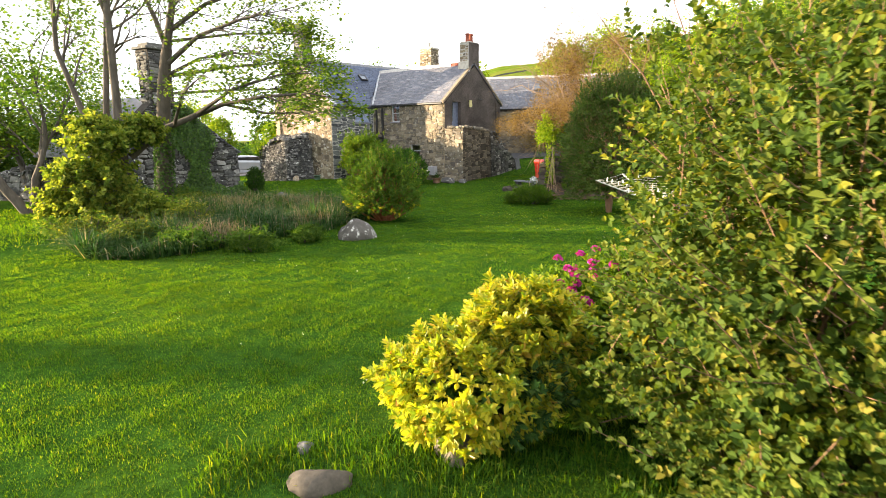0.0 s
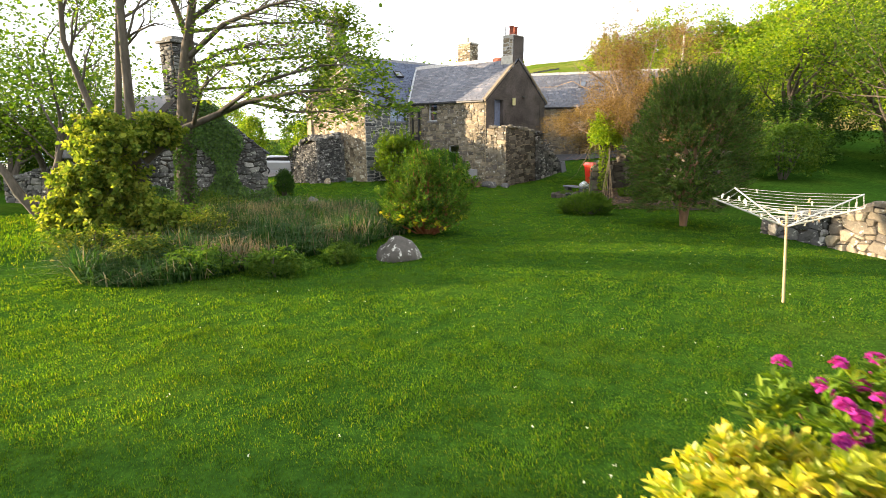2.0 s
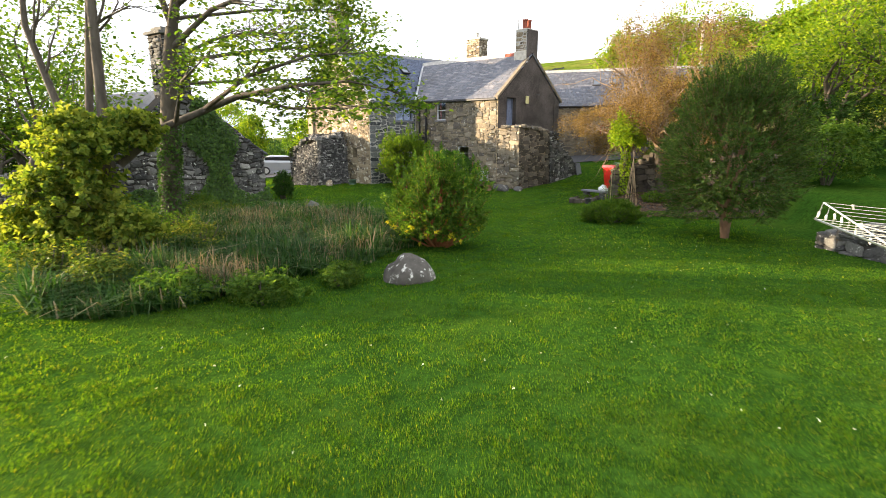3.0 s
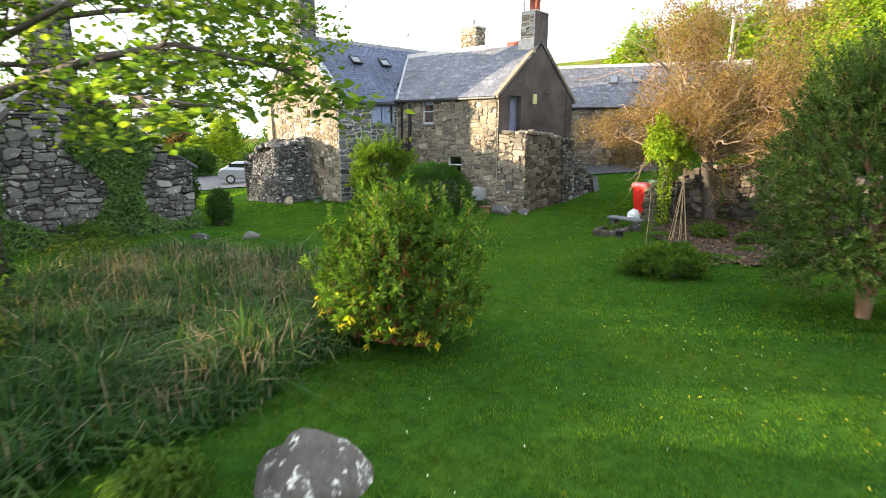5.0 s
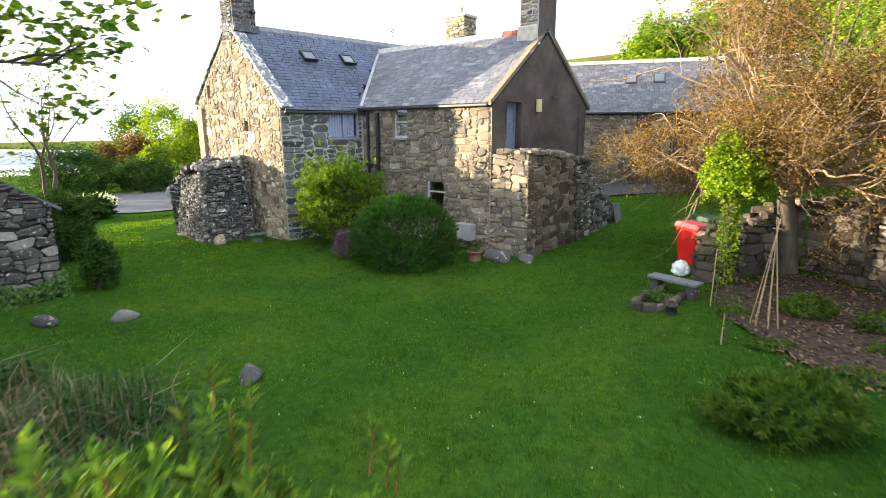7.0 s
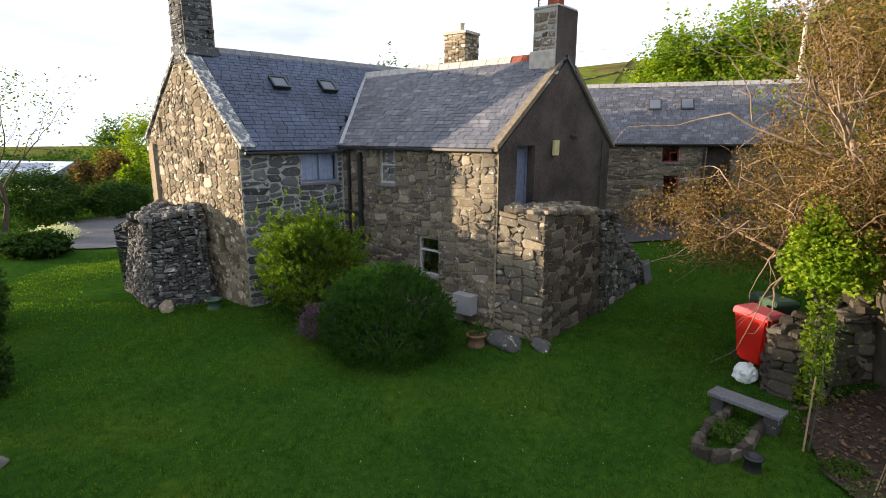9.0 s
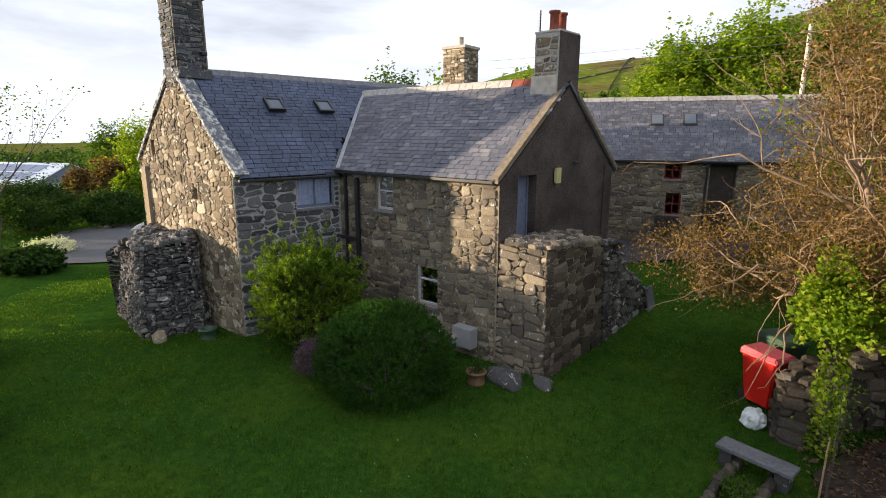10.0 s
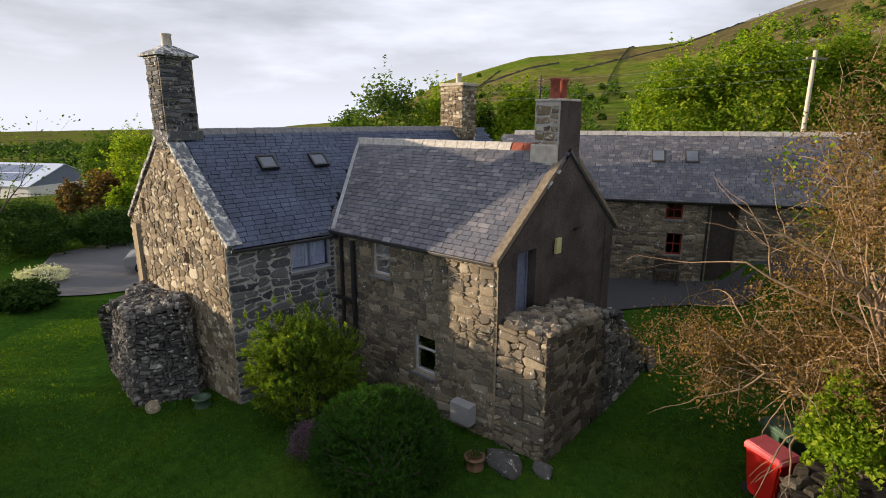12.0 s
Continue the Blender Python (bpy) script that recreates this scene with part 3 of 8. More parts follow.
def unit_slate(seed):
    r = random.Random(seed)
    x0, x1 = -0.5 + r.uniform(0, 0.03), 0.5 - r.uniform(0, 0.03)
    c = r.uniform(0, 0.06)
    pts = [(x0, -0.5 + c * r.random()), (x0 + c, -0.5 - 0.02 * r.random()), (x1 - c, -0.5 + 0.03 * r.random()), (x1, -0.5 + c), (x1, 0.5), (x0, 0.5)]
    n = 6
    vs = [(x, y, -0.5) for x, y in pts] + [(x * 0.99, y * 0.995, 0.5 + r.uniform(-0.15, 0.15)) for x, y in pts]
    q = [(i, (i + 1) % n, n + (i + 1) % n, n + i) for i in range(n)] + [(6, 7, 8, 9), (6, 9, 10, 11)]
    return np.array(vs), np.array(q), np.zeros((0, 3), dtype=int)


STONES["slate"] = [unit_slate(i) for i in range(20)]


def slates(parent, p0, along, up, w, run, inside, wide, expo, key, limit, seed, thick=0.018, focus=(0, 22, 5), lift=0.02, inner_v=0.90, vgap=0.012, even=1.0):
    """Courses of slates on the slope that starts at the eave point p0; inside(u, v) bounds it."""
    r = random.Random(seed)
    along, up = along.normalized(), up.normalized()
    nrm = along.cross(up).normalized()
    if nrm.z < 0:
        nrm = -nrm
    items = []
    row = 0
    v = -0.03
    while v < run:
        ex = expo * (1 - 0.25 * v / run)
        u = -0.4 - wide * r.uniform(0.2, 0.9)
        while u < w:
            ww = wide * r.uniform(0.8, 1.25)
            uc, vc = u + ww / 2, v + ex * 0.5
            if inside(uc, vc):
                c = p0 + along * uc + up * (vc + ex * (inner_v - 1) / 2) + nrm * (0.030 + r.uniform(0, 0.006) * even)
                tilt = Matrix.Rotation(lift + r.uniform(-0.008, 0.012) * even, 4, "X")
                m = Matrix(((along.x, up.x, nrm.x, c.x), (along.y, up.y, nrm.y, c.y), (along.z, up.z, nrm.z, c.z), (0, 0, 0, 1)))
                items.append(m @ tilt @ Matrix.Rotation(r.uniform(-0.012, 0.012), 4, "Z") @ Matrix.Diagonal((ww - vgap, ex * (inner_v + r.uniform(-0.03, 0.03)), thick * (1 + r.uniform(-0.3, 0.5) * even), 1)))
            u += ww
        v += ex
        row += 1
    place_pieces(parent, items, "slate", key, limit, focus, "slate")


def slab(name, pts, thick, material, parent, label=""):
    """A flat slab under the polygon pts (its upper face)."""
    bm = bmesh.new()
    pts = [Vector(p) for p in pts]
    nrm = (pts[1] - pts[0]).cross(pts[2] - pts[0]).normalized()
    if nrm.z < 0:
        nrm = -nrm
    top = [bm.verts.new(p) for p in pts]
    bot = [bm.verts.new(p - nrm * thick) for p in pts]
    bm.faces.new(top)
    bm.faces.new(bot[::-1])
    for i in range(len(pts)):
        j = (i + 1) % len(pts)
        bm.faces.new((top[i], bot[i], bot[j], top[j]))
    bmesh.ops.recalc_face_normals(bm, faces=bm.faces)
    return part(name, bm, material, parent, label)


def frame_matrix(p, a, z=0.0):
    """u along the wall, v out of it, w up."""
    d, n = ang(a), ang(a - 90)
    return Matrix(((d.x, n.x, 0, p[0]), (d.y, n.y, 0, p[1]), (0, 0, 1, z), (0, 0, 0, 1)))


def window(parent, p, a, u0, u1, z0, z1, paint, bars_u=(0.5,), bars_v=(0.5,), curtain=None, depth=0.10, open_top=False):
    """A framed window set back in its opening."""
    m = frame_matrix(p, a)
    t = 0.055
    ys = (-depth - 0.05, -depth)
    fr = [((u0, ys[0], z0), (u0 + t, ys[1], z1)), ((u1 - t, ys[0], z0), (u1, ys[1], z1)),
          ((u0 + t, ys[0], z0), (u1 - t, ys[1], z0 + t)), ((u0 + t, ys[0], z1 - t), (u1 - t, ys[1], z1))]
    w = part("window", boxes(fr, m), paint, parent)
    for b in bars_u:
        c = u0 + (u1 - u0) * b
        part("glazing_bar", boxes([((c - 0.018, ys[0] + 0.005, z0 + t), (c + 0.018, ys[1] - 0.002, z1 - t))], m), paint, w)
    for b in bars_v:
        c = z0 + (z1 - z0) * b
        part("glazing_bar", boxes([((u0 + t, ys[0] + 0.003, c - 0.02), (u1 - t, ys[1] + 0.006, c + 0.02))], m), paint, w)
    pane = part("pane", boxes([((u0 + t, ys[0] + 0.018, z0 + t), (u1 - t, ys[0] + 0.024, z1 - t))], m), M_GLASS, w)
    pane.visible_shadow = False
    part("sill", boxes([((u0 - 0.05, -depth - 0.02, z0 - 0.07), (u1 + 0.05, 0.06, z0 - 0.003))], m, 0.008), M_SILL, w, "slate window sill")
    if curtain is not None:
        bm = bmesh.new()
        n = 36
        row = []
        for k in range(n + 1):
            u = u0 + t + (u1 - u0 - 2 * t) * k / n
            off = -depth - 0.12 + 0.018 * math.sin(k * 1.9)
            row.append((bm.verts.new(m @ Vector((u, off, z0 + t))), bm.verts.new(m @ Vector((u, off, z1 - t)))))
        for k in range(n):
            gap = curtain[1]
            mid = (k + 0.5) / n
            if gap and gap[0] < mid < gap[1]:
                continue
            bm.faces.new((row[k][0], row[k + 1][0], row[k + 1][1], row[k][1]))
        part("curtain", bm, curtain[0], w)
    return w


# ---- the farmhouse ----
A, I, C, D, B = (-6.55, 30.85), (-4.44, 32.87), (-0.12, 29.75), (3.2, 33.85), (-10.6, 33.45)
A1, G1 = 46.8, math.degrees(math.atan2(A[1] - B[1], A[0] - B[0]))
W2A, G2 = math.degrees(math.atan2(C[1] - I[1], C[0] - I[0])), math.degrees(math.atan2(D[1] - C[1], D[0] - C[0]))
EAVE1, EAVE2, RIDGE1, RIDGE2, BASE = 4.08, 4.16, 6.64, 6.27, -0.9
WG1, WW1 = math.dist(A, B), math.dist(A, I)
WW2, WG2 = math.dist(I, C), math.dist(C, D)
v2 = lambda p, z: Vector((p[0], p[1], z))
AP1 = (v2(A, RIDGE1) + v2(B, RIDGE1)) / 2
AP2 = (v2(C, RIDGE2) + v2(D, RIDGE2)) / 2
LEN1 = 11.4
house = thing("farmhouse", -4, 34, 0, "old two-winged stone farmhouse with slate roofs and three chimneys", "house")


def house_wall(p, a, w, top, openings, mortar, thick=0.5, name="wall", label=""):
    return part(name, wall_mesh(p, a, w, top, BASE, thick, openings), mortar, house, label)


NICHES1 = [(0.84, 1.04, 4.42, 4.84), (WG1 - 1.92, WG1 - 1.70, 3.30, 3.62), (WG1 - 1.26, WG1 - 0.98, 1.18, 1.72)]
gable_top1 = [(0, EAVE1), (WG1 / 2, RIDGE1 + 0.0), (WG1, EAVE1)]
w_g1 = house_wall(B, G1, WG1, gable_top1, NICHES1, M_MORTAR, label="pale lichened rubble gable wall")
WIN1 = (1.62, 2.76, 3.06, 3.92)
w_1 = house_wall(A, math.degrees(math.atan2(I[1] - A[1], I[0] - A[0])), WW1, [(0, EAVE1 - 0.13), (WW1, EAVE1 - 0.13)], [WIN1], M_MORTARPALE, label="dark stone wall with pale mortar joints")
WIN2, WIN3 = (1.42, 2.08, 3.08, 4.02), (2.84, 3.58, 0.80, 1.80)
w_2 = house_wall(I, W2A, WW2, [(0, EAVE2), (WW2, EAVE2)], [WIN2, WIN3], M_MORTAR, label="brown rubble stone wall")
DOOR = (0.66, 1.42, 2.05, 4.10)
w_g2 = house_wall(C, G2, WG2, [(0, EAVE2 - 0.03), (WG2 / 2, RIDGE2 - 0.03), (WG2, EAVE2 - 0.03)], [DOOR], M_RENDER, label="dark brown pebbledashed gable")
# plain walls that close the house behind
d1 = ang(A1)
A2, B2 = v2(A, 0) + d1 * LEN1, v2(B, 0) + d1 * LEN1
house_wall((A2.x, A2.y), G1 + 180, WG1, [(0, EAVE1), (WG1 / 2, RIDGE1 - 0.05), (WG1, EAVE1)], [], M_MORTAR)
house_wall((B2.x, B2.y), A1 + 180, LEN1, [(0, EAVE1), (LEN1, EAVE1)], [], M_MORTAR)
house_wall(D, W2A + 180, 4.6, [(0, EAVE2), (4.6, EAVE2)], [], M_RENDER)

# dark blocks fill the niches' depth and stand in for the shade inside
for a0, a1, b0, b1 in NICHES1:
    part("niche_back", boxes([((a0 - 0.01, -0.5, b0 - 0.01), (a1 + 0.01, -0.24, b1 + 0.01))], frame_matrix(B, G1)), M_EARTH, w_g1, "niche back coloured dark for the shade in the hole")
stone_face(w_g1, B, G1, WG1, gable_top1, BASE + 0.3, NICHES1, 0.062, [(3, 2), (4, 2), (5, 3), (3, 3), (6, 3), (2, 2), (4, 4), (5, 2), (7, 4), (2, 3)], 0.024, "gable", 300, 3, "cobble", 0.014)
stone_face(w_1, A, math.degrees(math.atan2(I[1] - A[1], I[0] - A[0])), WW1, [(0, EAVE1), (WW1, EAVE1)], BASE + 0.3, [WIN1], 0.07,
           [(6, 2), (8, 3), (10, 3), (5, 3), (7, 2), (9, 4), (4, 2), (12, 3), (6, 4)], 0.03, "dark", 300, 5, "cobble", 0.03)
stone_face(w_2, I, W2A, WW2, [(0, EAVE2), (WW2, EAVE2)], BASE + 0.3, [WIN2, WIN3], 0.055,
           [(3, 2), (5, 2), (4, 3), (6, 3), (8, 4), (3, 1), (5, 4), (9, 4), (7, 2)], 0.04, "wall", 300, 9, "rubble", 0.016)

# roofs
along1 = d1
n1 = ang(A1 + 90)
half1 = (AP1 - v2(A, 0)).xy.dot(n1.xy)
up1 = (n1 * half1 + Vector((0, 0, RIDGE1 - EAVE1)))
k1 = (RIDGE1 - EAVE1) / half1
along2 = -ang(W2A)
n2 = ang(W2A + 90)
half2 = (AP2 - v2(C, 0)).xy.dot(n2.xy)
up2 = n2 * half2 + Vector((0, 0, RIDGE2 - EAVE2))
k2 = (RIDGE2 - EAVE2) / half2


def z_roof1(p):
    return EAVE1 + k1 * (p.xy - Vector(A)).dot(n1.xy)


def z_roof2(p):
    return EAVE2 + k2 * (p.xy - Vector(C)).dot(n2.xy)


# the ridge of the low wing runs until it meets the high roof
s_hit = 0.0
while z_roof1(AP2 + along2 * s_hit) < RIDGE2 and s_hit < 12:
    s_hit += 0.02
R2E = AP2 + along2 * s_hit
# both front slabs are near-black and show between courses as painted shade lines
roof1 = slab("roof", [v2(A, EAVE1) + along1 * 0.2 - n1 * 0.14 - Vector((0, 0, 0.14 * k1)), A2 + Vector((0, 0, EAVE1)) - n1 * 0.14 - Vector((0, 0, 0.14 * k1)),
                      AP1 + along1 * LEN1, AP1 + along1 * 0.2], 0.08, M_SLATEGAP, house, "steep blue-grey slate roof")
slab("roof", [v2(B, EAVE1) + n1 * 0.14 - Vector((0, 0, 0.14 * k1)), B2 + Vector((0, 0, EAVE1)) + n1 * 0.14 - Vector((0, 0, 0.14 * k1)),
              AP1 + along1 * LEN1, AP1], 0.08, M_STONE["slate1", True], house)
low2 = Vector((0, 0, 0.16 * k2))
VB = v2(I, EAVE2)
roof2 = slab("roof", [v2(C, EAVE2) - n2 * 0.16 - low2 - along2 * 0.06, VB - n2 * 0.16 - low2, R2E, AP2 - along2 * 0.06], 0.08, M_SLATEGAP, house, "lower slate roof with paler worn slates")
slab("roof", [v2(D, EAVE2) + n2 * 0.16 - low2 - along2 * 0.06, v2(D, EAVE2) + n2 * 0.16 - low2 + along2 * 5.2, R2E + along2 * 1.2 - Vector((0, 0, 0.02)), AP2 - along2 * 0.06], 0.08, M_STONE["slate", True], house)


def in1(u, v):
    p = v2(A, EAVE1) + along1 * u + up1.normalized() * v
    if u < 0.1 - 0.44 * max(0.0, v) / up1.length or v > up1.length - 0.04:
        return False
    # behind the valley the low roof lies above this one
    off_ridge = abs((p - AP2).xy.dot(n2.xy))
    if RIDGE2 - k2 * off_ridge > p.z + 0.01 and (p - R2E).xy.dot(along2.xy) < 0.6:
        return False
    return u < LEN1


def in2(u, v):
    p = v2(C, EAVE2) + along2 * u + up2.normalized() * v
    if v > up2.length - 0.03 or (p - v2(C, 0)).xy.dot(ang(G2 - 90).xy) > 0.03:
        return False
    return z_roof1(p) < p.z + 0.02 and u < WW2 + 5


slates(roof1, v2(A, EAVE1) - up1.normalized() * 0.18, along1, up1, LEN1, up1.length + 0.1, lambda u, v: in1(u, v - 0.18), 0.27, 0.15, "slate1", 300, 21, 0.026, vgap=0.003, even=0.4)
slates(roof2, v2(C, EAVE2) - up2.normalized() * 0.18 + along2 * 0, along2, up2, 9.0, up2.length + 0.15, lambda u, v: in2(u, v - 0.18), 0.27, 0.15, "slate", 300, 23, 0.016, vgap=0.005, even=0.7)


# ridge tiles, valley, coping
def ridge_tiles(parent, p, d, length, material, size=0.45, wide=0.17, h=0.1, seed=1, name="ridge_tile"):
    r = random.Random(seed)
    s = 0.0
    side = Vector((-d.y, d.x, 0)).normalized()
    while s < length:
        l = min(size * r.uniform(0.85, 1.15), length - s)
        bm = bmesh.new()
        prof = [(-wide, -wide * 0.75), (-wide * 0.35, h * 0.8), (0, h), (wide * 0.35, h * 0.8), (wide, -wide * 0.75)]
        rows = []
        for t in (0.008, l - 0.008):
            rows.append([bm.verts.new(p + d * (s + t) + side * x + Vector((0, 0, z + r.uniform(-0.008, 0.008)))) for x, z in prof])
        base = [bm.verts.new(p + d * (s + t) - Vector((0, 0, 0.1))) for t in (0.008, l - 0.008)]
        for k in range(len(prof) - 1):
            bm.faces.new((rows[0][k], rows[1][k], rows[1][k + 1], rows[0][k + 1]))
        for e in (0, 1):
            bm.faces.new(rows[e] + [base[e]])
        bmesh.ops.recalc_face_normals(bm, faces=bm.faces)
        part(name, bm, material, parent)
        s += l


ridge_tiles(roof1, AP1 + along1 * 0.9 + Vector((0, 0, 0.01)), along1, LEN1 - 0.9, M_RIDGE1, 0.5, 0.14, 0.07, seed=2)
ridge_tiles(roof2, AP2 + along2 * 1.55 + Vector((0, 0, 0.02)), along2, s_hit - 1.55, M_RIDGE, 0.42, seed=3)
ridge_tiles(roof2, AP2 + along2 * 0.62 + Vector((0, 0, 0.02)), along2, 0.92, M_TERRA, 0.31, 0.16, 0.1, 4)
# lead in the valley
vd = (R2E - VB)
bmv = bmesh.new()
sidev = vd.cross(Vector((0, 0, 1))).normalized() * 0.055
lift = Vector((0, 0, 0.075))
q = [VB - vd * 0.06 - sidev + lift, VB - vd * 0.06 + sidev + lift, R2E + sidev + lift, R2E - sidev + lift]
fv = bmv.faces.new([bmv.verts.new(x) for x in q])
bmesh.ops.solidify(bmv, geom=[fv], thickness=0.02)
part("valley_lead", bmv, M_LEAD, roof2, "pale lead valley strip")


def coping(parent, p, q, n, wide, thick, out, key, seed):
    """Stone slabs up a gable from p to q."""
    d = (q - p)
    length = d.length
    d.normalize()
    side = out.normalized()
    nrm = side.cross(d).normalized()
    if nrm.z < 0:
        nrm = -nrm
    r = random.Random(seed)
    s = 0.0
    while s < length - 0.1:
        l = min(r.uniform(0.6, 1.0), length - s)
        bm = bmesh.new()
        m = Matrix(((d.x, side.x, nrm.x, 0), (d.y, side.y, nrm.y, 0), (d.z, side.z, nrm.z, 0), (0, 0, 0, 1)))
        m.translation = p + d * (s + l / 2) + nrm * r.uniform(0, 0.02)
        box_bm(bm, (-l / 2 + 0.006, -wide / 2 + r.uniform(-0.02, 0.02), 0), (l / 2 - 0.006, wide / 2, thick * r.uniform(0.9, 1.2)), m, 0.015)
        part("coping_slab", bm, M_COPING, parent)
        s += l


M_COPING = piece_mat("coping_stone", [(0.0, (0.12, 0.13, 0.15)), (1.0, (0.20, 0.21, 0.23))], 0.85, False, 0.95, 14.0, 0.4)
gn1 = ang(G1 - 90)
inn = -gn1 * 0.16
coping(w_g1, v2(A, EAVE1 + 0.02) + inn + ang(G1) * 0.12 - Vector((0, 0, 0.14)), AP1 + inn + Vector((0, 0, 0.02)), None, 0.42, 0.09, -gn1, "dry", 5)
coping(w_g1, v2(B, EAVE1 + 0.12) + inn, AP1 + inn + Vector((0, 0, 0.02)), None, 0.42, 0.09, -gn1, "dry", 6)
# gable 2 verge
M_VERGE = plain_mat("weathered_verge", (0.20, 0.165, 0.12), 0.95, 0, 0.1, 0.35, 9.0, 0.4)
gn2 = ang(G2 - 90)
for end in (C, D):
    bm = bmesh.new()
    p0, p1 = v2(end, EAVE2 + 0.0) + gn2 * 0.03, AP2 + gn2 * 0.03
    dd = (p1 - p0)
    for s0, s1 in ((-0.06, 0.86),):
        a0, a1 = p0 + dd * s0, p0 + dd * s1
        vs = []
        for pt in (a0, a1):
            for o in (gn2 * 0.05, -gn2 * 0.15):
                for z in (-0.05, 0.085):
                    vs.append(bm.verts.new(pt + o + Vector((0, 0, z))))
        for f in ((0, 1, 5, 4), (2, 6, 7, 3), (0, 4, 6, 2), (1, 3, 7, 5), (0, 2, 3, 1), (4, 5, 7, 6)):
            bm.faces.new([vs[i] for i in f])
    bmesh.ops.recalc_face_normals(bm, faces=bm.faces)
    part("verge", bm, M_VERGE, house)


def chimney(center, a, w, dep, z0, z1, key, mortar, seed, taper=0.0, cell=0.05, sizes=((4, 1), (6, 2), (5, 1), (3, 2), (8, 2)), plain_right=False, limit=90, gap=0.008, proud=0.03):
    """A stack: w along angle a, dep across; stones on the two seen faces."""
    m = frame_matrix((center[0], center[1]), a)
    core = part("chimney", boxes([((-w / 2, -dep / 2, z0), (w / 2, dep / 2, z1))], m), mortar, house)
    c = Vector((center[0], center[1], 0))
    d, nn = ang(a), ang(a - 90)
    faces = [(c - d * w / 2 + nn * dep / 2, a, w), (c - d * w / 2 - nn * dep / 2, a - 90, dep), (c + d * w / 2 + nn * dep / 2, a + 90, dep)]
    for k, (p, fa, fw) in enumerate(faces):
        if plain_right and k == 2:
            continue
        stone_face(core, (p.x, p.y), fa, fw, [(0, z1), (fw, z1)], z0, [], cell, list(sizes), proud, key, limit // 3, seed + k, "ashlar", gap)
    return core, m


# gable chimney
c1 = AP1 + (-gn1) * 0.42
ch1, m1 = chimney((c1.x, c1.y), G1, 0.64, 0.84, 6.2, 8.42, "dark", M_MORTAR, 31)
bm = boxes([((-0.36, -0.46, 8.40), (0.36, 0.46, 8.45)), ((-0.45, -0.55, 8.447), (0.45, 0.55, 8.50))], m1, 0.01)
top = [bm.verts.new(m1 @ Vector(p)) for p in ((-0.44, -0.54, 8.503), (0.44, -0.54, 8.503), (0.44, 0.54, 8.503), (-0.44, 0.54, 8.503))]
peak = [bm.verts.new(m1 @ Vector(p)) for p in ((-0.1, -0.12, 8.72), (0.1, -0.12, 8.72), (0.1, 0.12, 8.72), (-0.1, 0.12, 8.72))]
for k in range(4):
    bm.faces.new((top[k], top[(k + 1) % 4], peak[(k + 1) % 4], peak[k]))
bm.faces.new(peak)
part("cap", bm, M_COPING, ch1, "weathered grey slate cap")
part("foot_slab", boxes([((-0.37, -0.47, 6.42), (0.42, 0.46, 6.66))], m1, 0.02), M_STONE["dark", False], ch1)


def pot(parent, p, r, h, material, name="chimney_pot", sides=16, flare=1.15):
    bm = bmesh.new()
    prof = [(r * 1.0, 0), (r * 0.92, h * 0.15), (r * 0.88, h * 0.85), (r * flare, h * 0.9), (r * flare, h), (r * 0.7, h), (r * 0.7, h * 0.3)]
    rings = [[bm.verts.new((p[0] + q * math.cos(2 * math.pi * k / sides), p[1] + q * math.sin(2 * math.pi * k / sides), p[2] + z)) for k in range(sides)] for q, z in prof]
    for a, b in zip(rings[:-1], rings[1:]):
        for k in range(sides):
            bm.faces.new((a[k], a[(k + 1) % sides], b[(k + 1) % sides], b[k]))
    bm.faces.new(rings[-1])
    bmesh.ops.recalc_face_normals(bm, faces=bm.faces)
    for f in bm.faces:
        f.smooth = True
    return part(name, bm, material, parent)


pot(ch1, (c1.x, c1.y, 8.68), 0.13, 0.32, M_POT, flare=1.0)
part("bracket", boxes([((0.33, -0.34, 7.02), (0.48, -0.2, 7.10))], m1, 0.005), M_BLACK, ch1)
# stepped chimney on the low wing
c2 = AP2 - gn2 * 0.36
ch2, m2 = chimney((c2.x, c2.y), G2 - 90, 0.68, 0.86, 5.4, 7.34, "gable", M_MORTARPALE, 41, plain_right=True, cell=0.07, sizes=((6, 3), (4, 3), (5, 4), (7, 4), (3, 3)), gap=0.045)
part("render_coat", boxes([((0.335, -0.45, 5.9), (0.366, 0.45, 7.35))], m2, 0.006), M_RENDER, ch2)
part("cap", boxes([((-0.36, -0.45, 7.34), (0.35, 0.45, 7.40))], m2, 0.025), M_CEMENT, ch2)
part("flaunching", boxes([((-0.41, -0.49, 5.9), (0.33, 0.49, 6.38))], m2, 0.04), M_CEMENT, ch2, "pale cement fillet round the chimney foot")
for off in (-0.17, 0.17):
    q = m2 @ Vector((0.0, off, 7.40))
    pt = pot(ch2, q, 0.12, 0.46, M_TERRA, flare=1.12)
# far chimney
c3 = AP1 + along1 * 10.5
ch3, m3 = chimney((c3.x, c3.y), G1, 1.0, 0.9, 6.2, 8.15, "gable", M_MORTAR, 51, limit=60)
part("cap", boxes([((-0.56, -0.5, 8.15), (0.56, 0.5, 8.26))], m3, 0.02), M_CEMENT, ch3)
pot(ch3, (c3.x, c3.y, 8.24), 0.12, 0.38, M_POT, flare=1.0)

